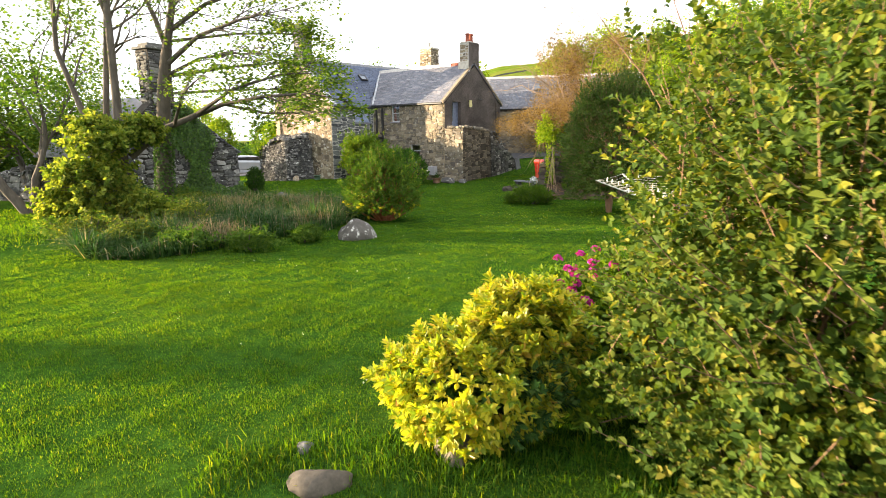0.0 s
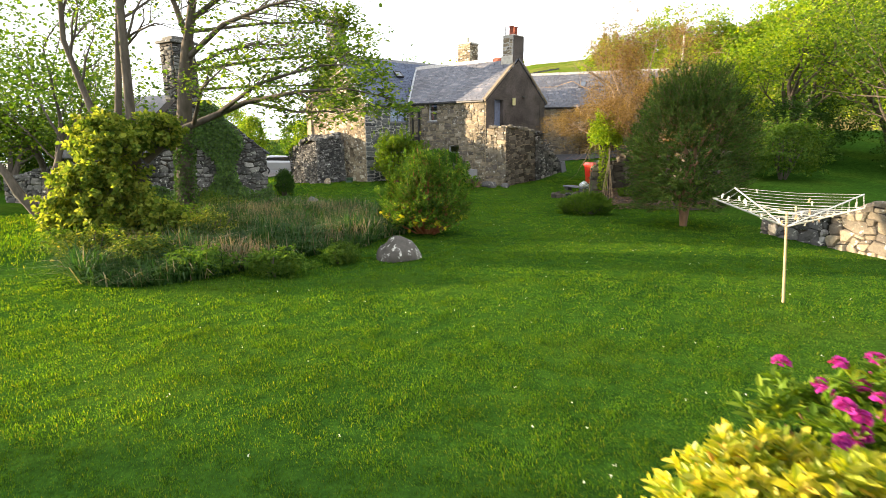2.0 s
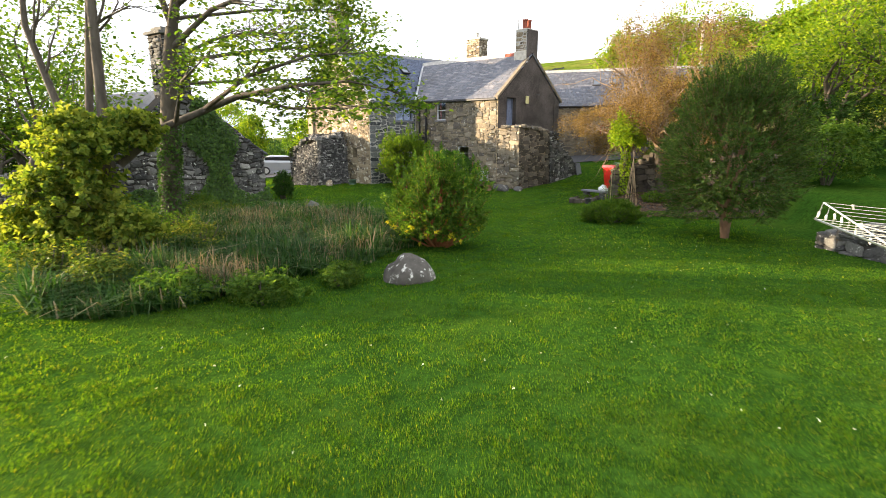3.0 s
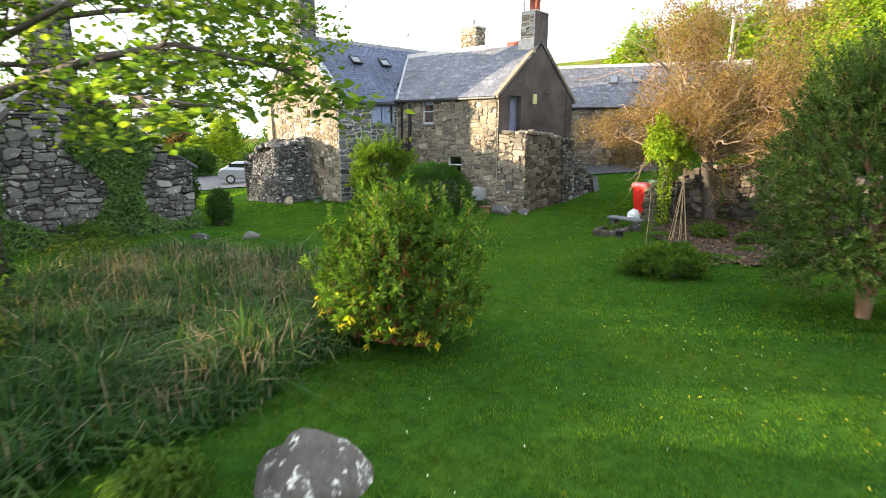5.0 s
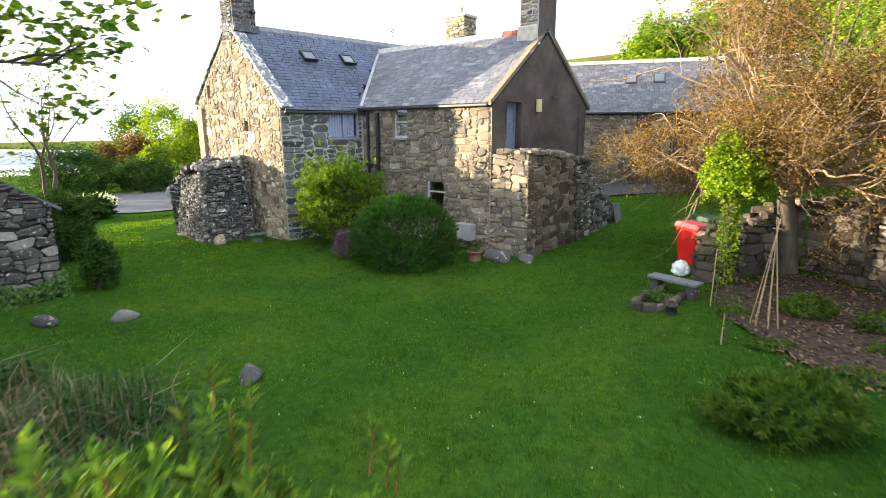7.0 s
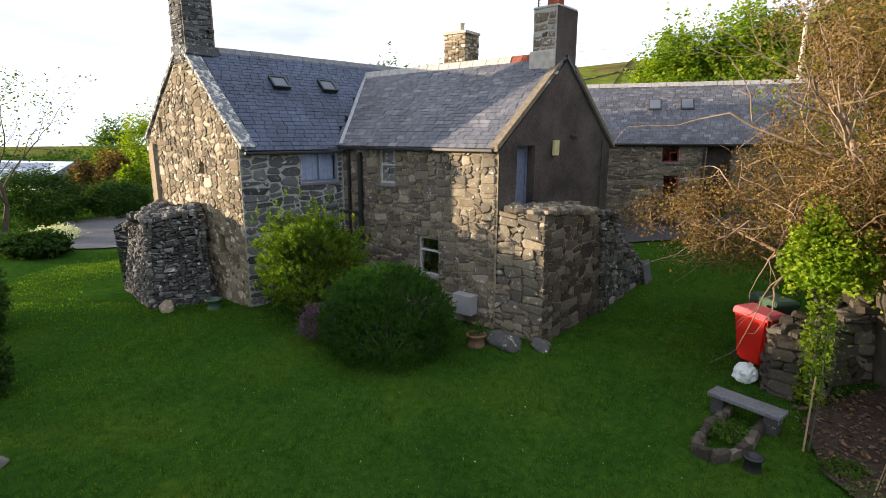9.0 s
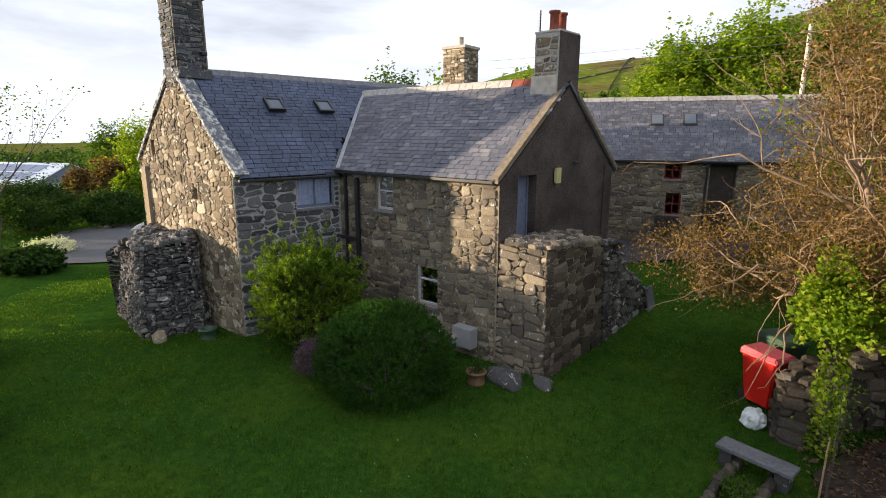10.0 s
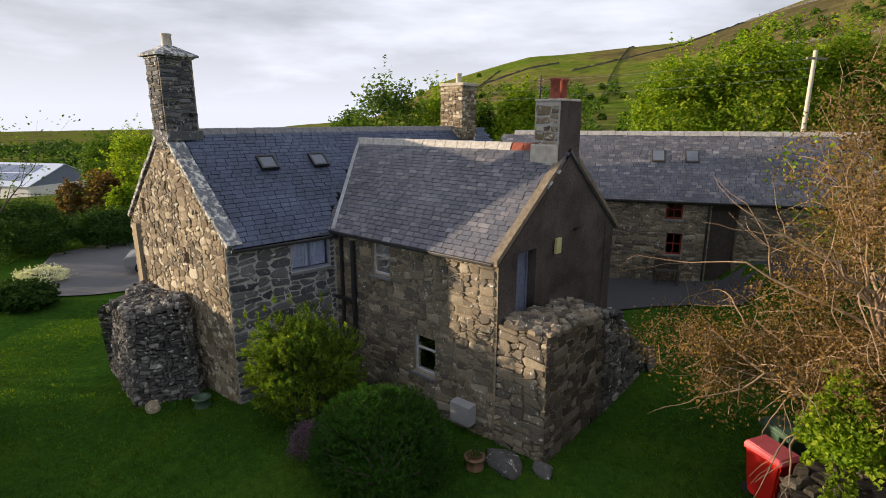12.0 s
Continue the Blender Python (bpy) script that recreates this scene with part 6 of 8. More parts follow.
# roof windows of the house
for uu in (1.90, 3.46):
    rl = up1.normalized()
    c = v2(A, EAVE1) + along1 * uu + rl * (1.53 / half1 * up1.length) + along1.cross(rl) * 0.05
    nn_ = along1.cross(rl).normalized()
    mm = Matrix(((along1.x, rl.x, nn_.x, c.x), (along1.y, rl.y, nn_.y, c.y), (along1.z, rl.z, nn_.z, c.z), (0, 0, 0, 1)))
    fr = part("skylight", boxes([((-0.25, -0.25, 0), (0.25, -0.20, 0.10)), ((-0.25, 0.20, 0), (0.25, 0.25, 0.10)), ((-0.25, -0.20, 0), (-0.20, 0.20, 0.10)), ((0.20, -0.20, 0), (0.25, 0.20, 0.10))], mm @ Matrix.Rotation(radians(-7), 4, "X")), M_BLACK, roof1, "small roof window")
    part("pane", boxes([((-0.2, -0.2, 0.06), (0.2, 0.2, 0.075))], mm @ Matrix.Rotation(radians(-7), 4, "X")), M_SKYPANE, fr)

# gutters and pipes of the house
mI, mA = frame_matrix(I, W2A), frame_matrix(A, wa1)
part("gutter", boxes([((0.0, 0.10, EAVE2 - 0.20), (WW2 - 0.05, 0.19, EAVE2 - 0.12))], mI, 0.02), M_BLACK, house, "black gutter")
part("gutter", boxes([((0.1, 0.08, EAVE1 - 0.24), (WW1, 0.17, EAVE1 - 0.16))], mA, 0.02), M_BLACK, house)
part("downpipe", boxes([((0.28, 0.04, 0.0), (0.36, 0.12, EAVE2 - 0.2))], mI, 0.02), M_BLACK, house, "black downpipe")
part("waste_pipe", boxes([((0.76, 0.05, 1.2), (0.87, 0.16, 3.88))], mI, 0.03), M_BLACK, house, "black soil pipe")
part("waste_pipe", boxes([((0.05, 0.06, 2.15), (0.76, 0.15, 2.24))], mI, 0.02), M_BLACK, house)
part("meter_box", boxes([((4.30, 0.06, 0.14), (4.86, 0.34, 0.62))], mI, 0.02), M_METER, house, "grey meter box on the wall")
part("corner_pipe", boxes([((2.98, 0.05, 4.30), (3.30, 0.09, 4.34))], frame_matrix(C, G2), 0.008), M_BLACK, house)
# aerial on the low chimney
qa = m2 @ Vector((-0.44, 0.1, 6.2))
part("aerial_mast", tubes_mesh("aerial_mast", [([qa, qa + Vector((0, 0, 1.75))], [0.022, 0.018])], M_DARKWOOD), None, ch2)
arms = []
for k in range(6):
    z = 1.30 + 0.07 * k
    arms.append(([qa + Vector((-0.07, -0.05, z)), qa + Vector((0.07, 0.05, z))], [0.006, 0.006]))
part("aerial", tubes_mesh("aerial", arms, M_ALU, 4), None, ch2)
# terracotta pot at the wall
fp = thing("flower_pot", -0.55, 28.85, gz(-0.55, 28.85), "terracotta flower pot with a small plant", "pot")
pot(fp, (-0.55, 28.85, gz(-0.55, 28.85)), 0.20, 0.26, M_BARKRED, "pot")
rsx = np.random.RandomState(5)
part("plant", leaf_mesh("plant", np.array([-0.55, 28.85, gz(-0.55, 28.85) + 0.36]) + rsx.normal(size=(150, 3)) * 0.09, 0.06, M_DARKLEAF, 6), None, fp)
gp = thing("green_pot", -7.5, 30.75, gz(-7.5, 30.75), "round dark green garden pot by the buttress", "pot")
pot(gp, (-7.5, 30.75, gz(-7.5, 30.75)), 0.2, 0.25, M_GREENBIN, "pot")


# ---- bin, trough, bench, canes ----
def wheelie_bin(x, y, rz, body, lid, label, tilt=0.0):
    g = gz(x, y)
    t = thing("wheelie_bin", x, y, g, label, "bin")
    m = pose(x, y, g, 0, tilt, rz)
    bm = bmesh.new()
    lo = [bm.verts.new(m @ Vector(p)) for p in ((-0.22, -0.26, 0.03), (0.22, -0.26, 0.03), (0.22, 0.26, 0.03), (-0.22, 0.26, 0.03))]
    hi = [bm.verts.new(m @ Vector(p)) for p in ((-0.29, -0.36, 0.98), (0.29, -0.36, 0.98), (0.29, 0.36, 0.98), (-0.29, 0.36, 0.98))]
    for k in range(4):
        bm.faces.new((lo[k], lo[(k + 1) % 4], hi[(k + 1) % 4], hi[k]))
    bm.faces.new(lo[::-1])
    bm.faces.new(hi)
    bmesh.ops.recalc_face_normals(bm, faces=bm.faces)
    bmesh.ops.bevel(bm, geom=list(bm.edges), offset=0.035, segments=3, affect="EDGES")
    part("body", bm, body, t)
    part("rim", boxes([((-0.305, -0.375, 0.955), (0.305, 0.375, 0.99))], m, 0.012), body, t)
    bm = bmesh.new()
    lo = [bm.verts.new(m @ Vector(p)) for p in ((-0.31, -0.39, 0.992), (0.31, -0.39, 0.992), (0.31, 0.40, 0.992), (-0.31, 0.40, 0.992))]
    hi = [bm.verts.new(m @ Vector(p)) for p in ((-0.25, -0.32, 1.06), (0.25, -0.32, 1.06), (0.25, 0.38, 1.09), (-0.25, 0.38, 1.09))]
    for k in range(4):
        bm.faces.new((lo[k], lo[(k + 1) % 4], hi[(k + 1) % 4], hi[k]))
    bm.faces.new(lo[::-1])
    bm.faces.new(hi)
    bmesh.ops.recalc_face_normals(bm, faces=bm.faces)
    bmesh.ops.bevel(bm, geom=list(bm.edges), offset=0.02, segments=2, affect="EDGES")
    part("lid", bm, lid, t)
    for s in (-0.2, 0.2):
        bm = bmesh.new()
        bmesh.ops.create_cone(bm, cap_ends=True, segments=20, radius1=0.1, radius2=0.1, depth=0.05, matrix=m @ pose(s, 0.28, 0.10, 0, 90, 0))
        part("wheel", bm, M_TYRE, t)
    part("handle", boxes([((-0.2, 0.40, 0.93), (0.2, 0.43, 0.96))], m, 0.008), body, t)


wheelie_bin(4.98, 28.1, 25, M_BIN, M_BINLID, "bright red wheelie bin with a faded lid behind the wall end")
wheelie_bin(5.55, 28.75, 15, M_GREENBIN, M_GREENBIN, "dark green wheelie bin behind the wall")


def bag():
    bm = bmesh.new()
    bmesh.ops.create_icosphere(bm, subdivisions=3, radius=1.0)
    for v in bm.verts:
        f = 1 + noise.noise(v.co * 2.3) * 0.35
        v.co = Vector((v.co.x * 0.2 * f, v.co.y * 0.17 * f, max(-0.14, v.co.z * 0.22 * f)))
    me = bpy.data.meshes.new("plastic_bag")
    bm.to_mesh(me)
    bm.free()
    me.materials.append(M_BAG)
    ob = new("plastic_bag", me)
    ob.location = (4.45, 27.35, gz(4.45, 27.35) + 0.13)
    tagged(ob, "crumpled white plastic bag on the grass", "bag")


bag()
# garden wall with its broken end; the brown also paints the tree's shade on it
stone_heap("garden_wall", "old dry-stone garden wall, broken at its end", [(4.62, 26.95), (5.05, 26.6), (5.6, 26.75), (5.35, 27.5), (4.75, 27.45)], -0.5, [0.75, 0.7, 1.0, 1.15, 0.95], "brown", 0.07, BIG, 0.07, 120, 301, kind="structure")
stone_heap("garden_wall", "old dry-stone garden wall behind the bed", [(5.4, 27.0), (7.3, 27.5), (7.1, 28.1), (5.3, 27.6)], -0.5, [1.0, 1.65, 1.65, 1.05], "brown", 0.08, BIG, 0.07, 160, 311, kind="structure", faces=(0,), batter=0.02)
stone_heap("garden_wall", "old dry-stone garden wall behind the bed", [(7.3, 27.5), (8.05, 26.2), (8.65, 26.55), (7.9, 27.9)], -0.5, [1.65, 1.75, 1.75, 1.65], "brown", 0.08, BIG, 0.07, 160, 315, kind="structure", faces=(0,), batter=0.02)
stone_heap("garden_wall", "old dry-stone garden wall behind the bed", [(8.0, 26.25), (8.9, 22.3), (9.5, 22.6), (8.6, 26.6)], -0.5, [1.75, 1.6, 1.6, 1.75], "brown", 0.08, BIG, 0.07, 160, 321, kind="structure", faces=(0, 1), batter=0.02)
stone_heap("retaining_wall", "curving dry-stone retaining wall beside the lawn", [(7.35, 17.1), (7.75, 15.0), (8.35, 15.2), (7.95, 17.2)], -0.6, [0.10, 0.62, 0.62, 0.2], "dry", 0.08, BIG, 0.07, 160, 331, kind="structure", faces=(0,))
stone_heap("retaining_wall", "curving dry-stone retaining wall beside the lawn", [(7.75, 15.0), (8.05, 13.3), (8.65, 13.4), (8.35, 15.2)], -0.6, [0.62, 1.12, 1.12, 0.62], "wall", 0.085, BIG, 0.08, 160, 341, kind="structure", faces=(0,))
stone_heap("retaining_wall", "curving dry-stone retaining wall beside the lawn", [(8.05, 13.3), (9.0, 10.0), (9.6, 10.2), (8.65, 13.4)], -0.6, [1.12, 1.3, 1.3, 1.12], "wall", 0.085, BIG, 0.08, 160, 351, kind="structure", faces=(0,))
stone_heap("wall_pier", "stacked stone pier at the wall gap", [(8.85, 14.35), (9.35, 14.1), (9.55, 14.55), (9.05, 14.8)], 0.5, [2.1, 2.1, 2.0, 2.0], "dry", 0.08, BIG, 0.05, 80, 361, kind="structure")
# trough of stones with a slate seat
tr = thing("stone_planter", 3.3, 25.4, gz(3.3, 25.4), "low trough of dark stones with weeds below the slate bench", "planter")
rp = random.Random(17)
line = [Vector(p) for p in ((3.73, 26.35), (3.4, 25.99), (3.08, 25.63), (2.72, 25.14), (2.88, 24.9), (3.32, 25.04), (3.75, 25.52), (4.32, 26.15))]
k = 0
for p, q in zip(line[:-1], line[1:]):
    steps = max(1, round((q - p).length / 0.2))
    for i in range(steps):
        c = p + (q - p) * ((i + 0.5) / steps)
        m = Matrix.Translation((c.x, c.y, gz(c.x, c.y) - 0.02)) @ Matrix.Rotation(math.atan2(q.y - p.y, q.x - p.x) + rp.uniform(-0.3, 0.3), 4, "Z")
        ob = new("stone", stone_mesh("rubble", k % 24, "brown"))
        ob.matrix_basis = m @ Matrix.Diagonal((rp.uniform(0.2, 0.3), rp.uniform(0.13, 0.2), rp.uniform(0.14, 0.22), 1))
        ob.parent = tr
        ob.matrix_parent_inverse = world_inverse(tr)
        k += 1
sb = thing("slate_bench", 3.85, 26.0, gz(3.85, 26.0), "low bench of one grey slate slab on stones", "bench")
mb = pose(3.83, 26.02, gz(3.8, 26.0), 0, 0, -47)
part("seat", boxes([((-0.55, -0.18, 0.30), (0.55, 0.18, 0.36))], mb, 0.01), piece_mat("bench_slate", [(0, (0.16, 0.165, 0.18)), (1, (0.18, 0.185, 0.2))], 0.7), sb)
for s in (-0.4, 0.4):
    part("support", boxes([((s - 0.1, -0.13, -0.1), (s + 0.1, 0.13, 0.298))], mb, 0.03), M_STONE["dry", False], sb)
bush("planter_weeds", "green weeds growing in the stone planter", (3.35, 25.5), (0.35, 0.35, 0.3), 0.05, 500, M_MIDLEAF, 371, stems=3)
pk = thing("black_bucket", 3.35, 24.75, gz(3.35, 24.75), "small black plastic bucket by the planter", "bucket")
pot(pk, (3.35, 24.75, gz(3.35, 24.75)), 0.12, 0.2, M_BLACK, "bucket")
# soil bed
bm = bmesh.new()
ring = [bm.verts.new((x, y, gz(x, y) + 0.035)) for x, y in ((4.2, 24.6), (4.6, 22.6), (5.6, 21.6), (7.2, 21.2), (8.6, 21.8), (8.3, 24.0), (7.9, 26.0), (6.9, 27.1), (5.6, 26.6), (4.7, 26.0))]
fb = bm.faces.new(ring)
bmesh.ops.triangulate(bm, faces=[fb])
bmesh.ops.subdivide_edges(bm, edges=list(bm.edges), cuts=5, use_grid_fill=True)
for v in bm.verts:
    v.co.z = gz(v.co.x, v.co.y) + 0.03 + 0.05 * noise.noise(v.co * 2.0) + 0.02
bm.faces.ensure_lookup_table()
bm.normal_update()
if bm.faces[0].normal.z < 0:
    bmesh.ops.reverse_faces(bm, faces=bm.faces)
ob = part("soil_bed", bm, M_SOIL, None)
tagged(ob, "bare brown soil bed with leaf litter", "soil", kind="structure")
rs = np.random.RandomState(377)
x, y = rs.uniform(4.3, 8.4, 2600), rs.uniform(21.4, 26.9, 2600)
k = (x - 4.2) * 0.9 + (26.9 - y) * 0.25 > 0.6
lit = np.stack([x[k], y[k], ground_np(x[k], y[k]) + 0.075], -1)
tagged(new("leaf_litter", leaf_mesh("leaf_litter", lit, 0.09, leaf_mat("dead_leaves", [(0.0, (0.07, 0.045, 0.03)), (1.0, (0.24, 0.15, 0.09))], 0.1), 378, 0.6, 1.6)), "brown dead leaves scattered over the soil", "leaf litter", kind="stuff")
for i, (x, y, rx, h) in enumerate(((4.45, 23.2, 0.5, 0.16), (5.1, 22.1, 0.6, 0.18), (6.3, 21.5, 0.7, 0.2), (7.6, 21.6, 0.6, 0.22), (4.5, 24.7, 0.4, 0.2), (6.1, 23.0, 0.35, 0.2), (7.4, 24.4, 0.5, 0.3))):
    bush("bed_weed", "low green weeds creeping over the bed's edge", (x, y), (rx, rx * 0.7, h), 0.06, 420, M_MIDLEAF, 383 + i, "weeds", group="weeds of the bed", stems=2, twigs=0)
# wigwam of canes
wg = thing("cane_wigwam", 4.75, 24.1, gz(4.75, 24.1), "wigwam of tall tied bamboo canes standing in the bed", "plant support")
for k in range(7):
    a = k / 7 * 2 * math.pi
    b = Vector((4.78 + 0.25 * math.cos(a), 24.1 + 0.25 * math.sin(a), gz(4.75, 24.1) - 0.1))
    tp = Vector((4.78 - 0.035 * math.cos(a), 24.1 - 0.035 * math.sin(a), gz(4.75, 24.1) + 1.98 + 0.05 * math.sin(k * 2.3)))
    part("cane", tubes_mesh("cane", [([b, tp], [0.009, 0.006])], M_CANE), None, wg)
part("tie", tubes_mesh("tie", [([Vector((4.78 + 0.05 * math.cos(q), 24.1 + 0.05 * math.sin(q), gz(4.75, 24.1) + 1.82)) for q in np.linspace(0, 6.28, 13)], [0.01] * 13)], M_WOOD), None, wg)
bush("bed_plant", "leafy green plants growing in the bed", (5.8, 24.6), (0.7, 0.45, 0.5), 0.12, 700, M_MIDLEAF, 381, wide=0.35)
bush("bed_plant", "leafy green plants growing in the bed", (6.7, 23.9), (0.6, 0.4, 0.4), 0.12, 500, M_MIDLEAF, 382, wide=0.35)


# ---- rotary dryer ----
def dryer():
    x, y = 4.3, 10.2
    g = gz(x, y)
    t = thing("rotary_dryer", x, y, g, "rotary clothes dryer with white lines and pegs on a wooden post", "clothes dryer")
    hub = Vector((x - 0.09, y + 0.05, 1.17))
    part("post", tubes_mesh("post", [([(x, y, g - 0.1), hub + Vector((-0.01, 0, 0.22))], [0.018, 0.017])], M_CANE, 10), None, t, "pale wooden post")
    ends = []
    for k in range(4):
        a = radians(12 + 90 * k)
        e = hub + Vector((1.18 * math.cos(a), 1.18 * math.sin(a), 0.44))
        ends.append(e)
        part("arm", tubes_mesh("arm", [([hub, e], [0.012, 0.011])], M_ALU), None, t)
        mid = hub * 0.45 + e * 0.55
        part("strut", tubes_mesh("strut", [([hub + Vector((0, 0, 0.2)), mid], [0.007, 0.007])], M_ALU), None, t)
    rs = random.Random(9)
    for j in range(9):
        f = 0.28 + 0.72 * j / 8
        for k in range(4):
            p, q = hub.lerp(ends[k], f), hub.lerp(ends[(k + 1) % 4], f)
            sag = (p + q) / 2 - Vector((0, 0, 0.02 + 0.015 * rs.random()))
            part("line", tubes_mesh("line", [([p, p * 0.5 + sag * 0.5 - Vector((0, 0, 0.004)), sag, q * 0.5 + sag * 0.5 - Vector((0, 0, 0.004)), q], [0.0026] * 5)], M_LINE, 4), None, t)
            if rs.random() < 0.55:
                u = rs.uniform(0.15, 0.85)
                c = p.lerp(q, u) - Vector((0, 0, 0.035))
                bm = boxes([((-0.006, -0.009, -0.035), (0.006, 0.009, 0.035))], pose(c.x, c.y, c.z, rs.uniform(-12, 12), rs.uniform(-12, 12), rs.uniform(0, 90)), 0.003)
                part("peg", bm, M_PEGS[rs.randrange(3)], t)


M_PEGS = [plain_mat("wood_peg", (0.45, 0.32, 0.18)), plain_mat("white_peg", (0.75, 0.74, 0.70)), plain_mat("pale_peg", (0.55, 0.50, 0.40))]
dryer()


# ---- trees ----
# two sycamores by the pond: slim trunks, wind-swept limbs, leaves in layers
def side_twigs(rs, pts, n, length, r, tubes, tips, start=0.3, lean=(0.3, 0.0, 0.35), level=2, ratio=0.6):
    p = np.array(pts, dtype=float)
    for k in range(n):
        f = rs.uniform(start, 1.0) * (len(p) - 1)
        i = min(int(f), len(p) - 2)
        q = p[i] + (p[i + 1] - p[i]) * (f - i)
        along = p[i + 1] - p[i]
        along /= np.linalg.norm(along)
        d = along * 0.6 + rand_unit(rs, 1)[0] * np.array([0.9, 0.9, 0.5]) + np.array(lean)
        grow(rs, q, d, length * rs.uniform(0.6, 1.2), r, level, tubes, tips, split=(2, 3), ratio=ratio, up=0.02, gnarl=0.13)


def sycamore_front():
    rs = np.random.RandomState(401)
    x, y = -8.25, 14.25
    g = gz(x, y)
    t = thing("sycamore", x, y, g, "slim many-stemmed sycamore with a long low limb and sunlit leaves", "tree", "sycamores by the pond")
    low, top = [], []
    trunks = (([(x, y, g - 0.1), (x - 0.05, y + 0.05, 2.4), (x + 0.02, y + 0.1, 5.2), (x + 0.15, y + 0.1, 8.2)], [0.15, 0.11, 0.085, 0.03]),
              ([(x - 0.2, y, g - 0.1), (x - 0.75, y - 0.05, 2.6), (x - 1.35, y, 4.6), (x - 1.1, y, 7.6)], [0.10, 0.08, 0.06, 0.02]),
              ([(x - 0.1, y + 0.15, g - 0.1), (x - 0.5, y + 0.3, 3.0), (x - 0.2, y + 0.4, 5.5), (x - 0.9, y + 0.4, 7.8)], [0.10, 0.08, 0.06, 0.02]))
    for pts, rad in trunks:
        part("trunk", tubes_mesh("trunk", [(pts, rad)], M_BARK, 9), None, t)
        tb = []
        side_twigs(rs, pts, 9, 1.3, 0.035, tb, top, 0.5, (0.35, 0, 0.5), 3, 0.62)
        part("limb", tubes_mesh("limb", [(a, b) for a, b, l in tb], M_BARK, 5), None, t)
    limbs = (([(x + 0.1, y + 0.15, 1.9), (-7.47, 14.9, 2.62), (-5.93, 15.3, 3.28), (-4.3, 14.3, 3.42), (-3.0, 13.5, 3.42), (-1.95, 13.75, 3.2)], [0.10, 0.085, 0.065, 0.04, 0.022, 0.008]),
             ([(-6.6, 15.15, 3.02), (-5.2, 14.3, 3.6), (-3.7, 13.7, 3.9), (-2.7, 13.6, 3.9)], [0.06, 0.04, 0.025, 0.008]),
             ([(-5.9, 15.3, 3.28), (-4.6, 15.0, 3.02), (-3.2, 14.4, 3.0)], [0.045, 0.03, 0.008]),
             ([(-4.3, 14.3, 3.42), (-3.4, 13.3, 3.05), (-2.7, 12.9, 2.95)], [0.03, 0.02, 0.007]),
             ([(-7.2, 15.0, 2.7), (-6.3, 13.9, 3.5), (-5.4, 13.3, 3.9)], [0.05, 0.03, 0.008]))
    for k, (pts, rad) in enumerate(limbs):
        tb = []
        side_twigs(rs, pts, 11 if k < 2 else 7, 0.55, 0.016, tb, low, 0.35 if k == 0 else 0.2, (0.35, 0, 0.1), 2, 0.6)
        part("limb", tubes_mesh("limb", [(pts, rad)] + [(a, b) for a, b, l in tb], M_BARK, 6), None, t)
    pts = [q + rs.normal(size=(rs.poisson(10), 3)) * np.array([0.17, 0.17, 0.06]) for q, d in low]
    pts += [q + rs.normal(size=(rs.poisson(4.5), 3)) * 0.16 for q, d in top]
    part("crown", leaf_mesh("crown", np.vstack(pts), 0.088, M_SYC, 402, 0.85, 0.9, "oval"), None, t)
    low_tips, low_axes = [], []
    for c, rad, n in (((x - 0.5, y - 0.7, g + 1.25), (1.9, 1.3, 1.35), 4600), ((x - 0.2, y - 0.6, g + 2.45), (1.25, 1.0, 1.05), 2800), ((x + 0.65, y - 0.1, g + 2.65), (1.0, 0.9, 0.7), 2200), ((x - 1.5, y - 0.5, g + 0.6), (1.0, 0.9, 0.75), 2600), ((x + 0.6, y - 0.6, g + 0.7), (1.0, 0.8, 0.8), 2200)):
        q, o = lumpy(rs, n // 9, c, rad, 0.4, 22, 0.45)
        low_tips.append(q)
        low_axes.append(o * np.array([1, 1, 0.3]) + np.array([-0.15, 0, 0.25]) + rs.normal(0, 0.2, o.shape))
    tp, axs = np.vstack(low_tips), np.vstack(low_axes)
    base, d, ax, rel = shoot_leaves(rs, tp, axs, 0.34, 9, 1.3, 0.1)
    k = base[:, 2] > g + 0.08
    part("low_crown", leaves_at("low_crown", rs, base[k], d[k], ax[k], rel[k], 0.13, M_SYCLOW, 0.85, True, 0.3), None, t, "low leaves coloured yellow-green as if sunlit")
    an = axs / np.linalg.norm(axs, axis=1, keepdims=True)
    tagged(part("twigwork", tubes_mesh("twigwork", [([p - a * 0.6, p], [0.007, 0.003]) for p, a in zip(tp[::3], an[::3])], M_BARK, 3), None, t), kind="stuff")


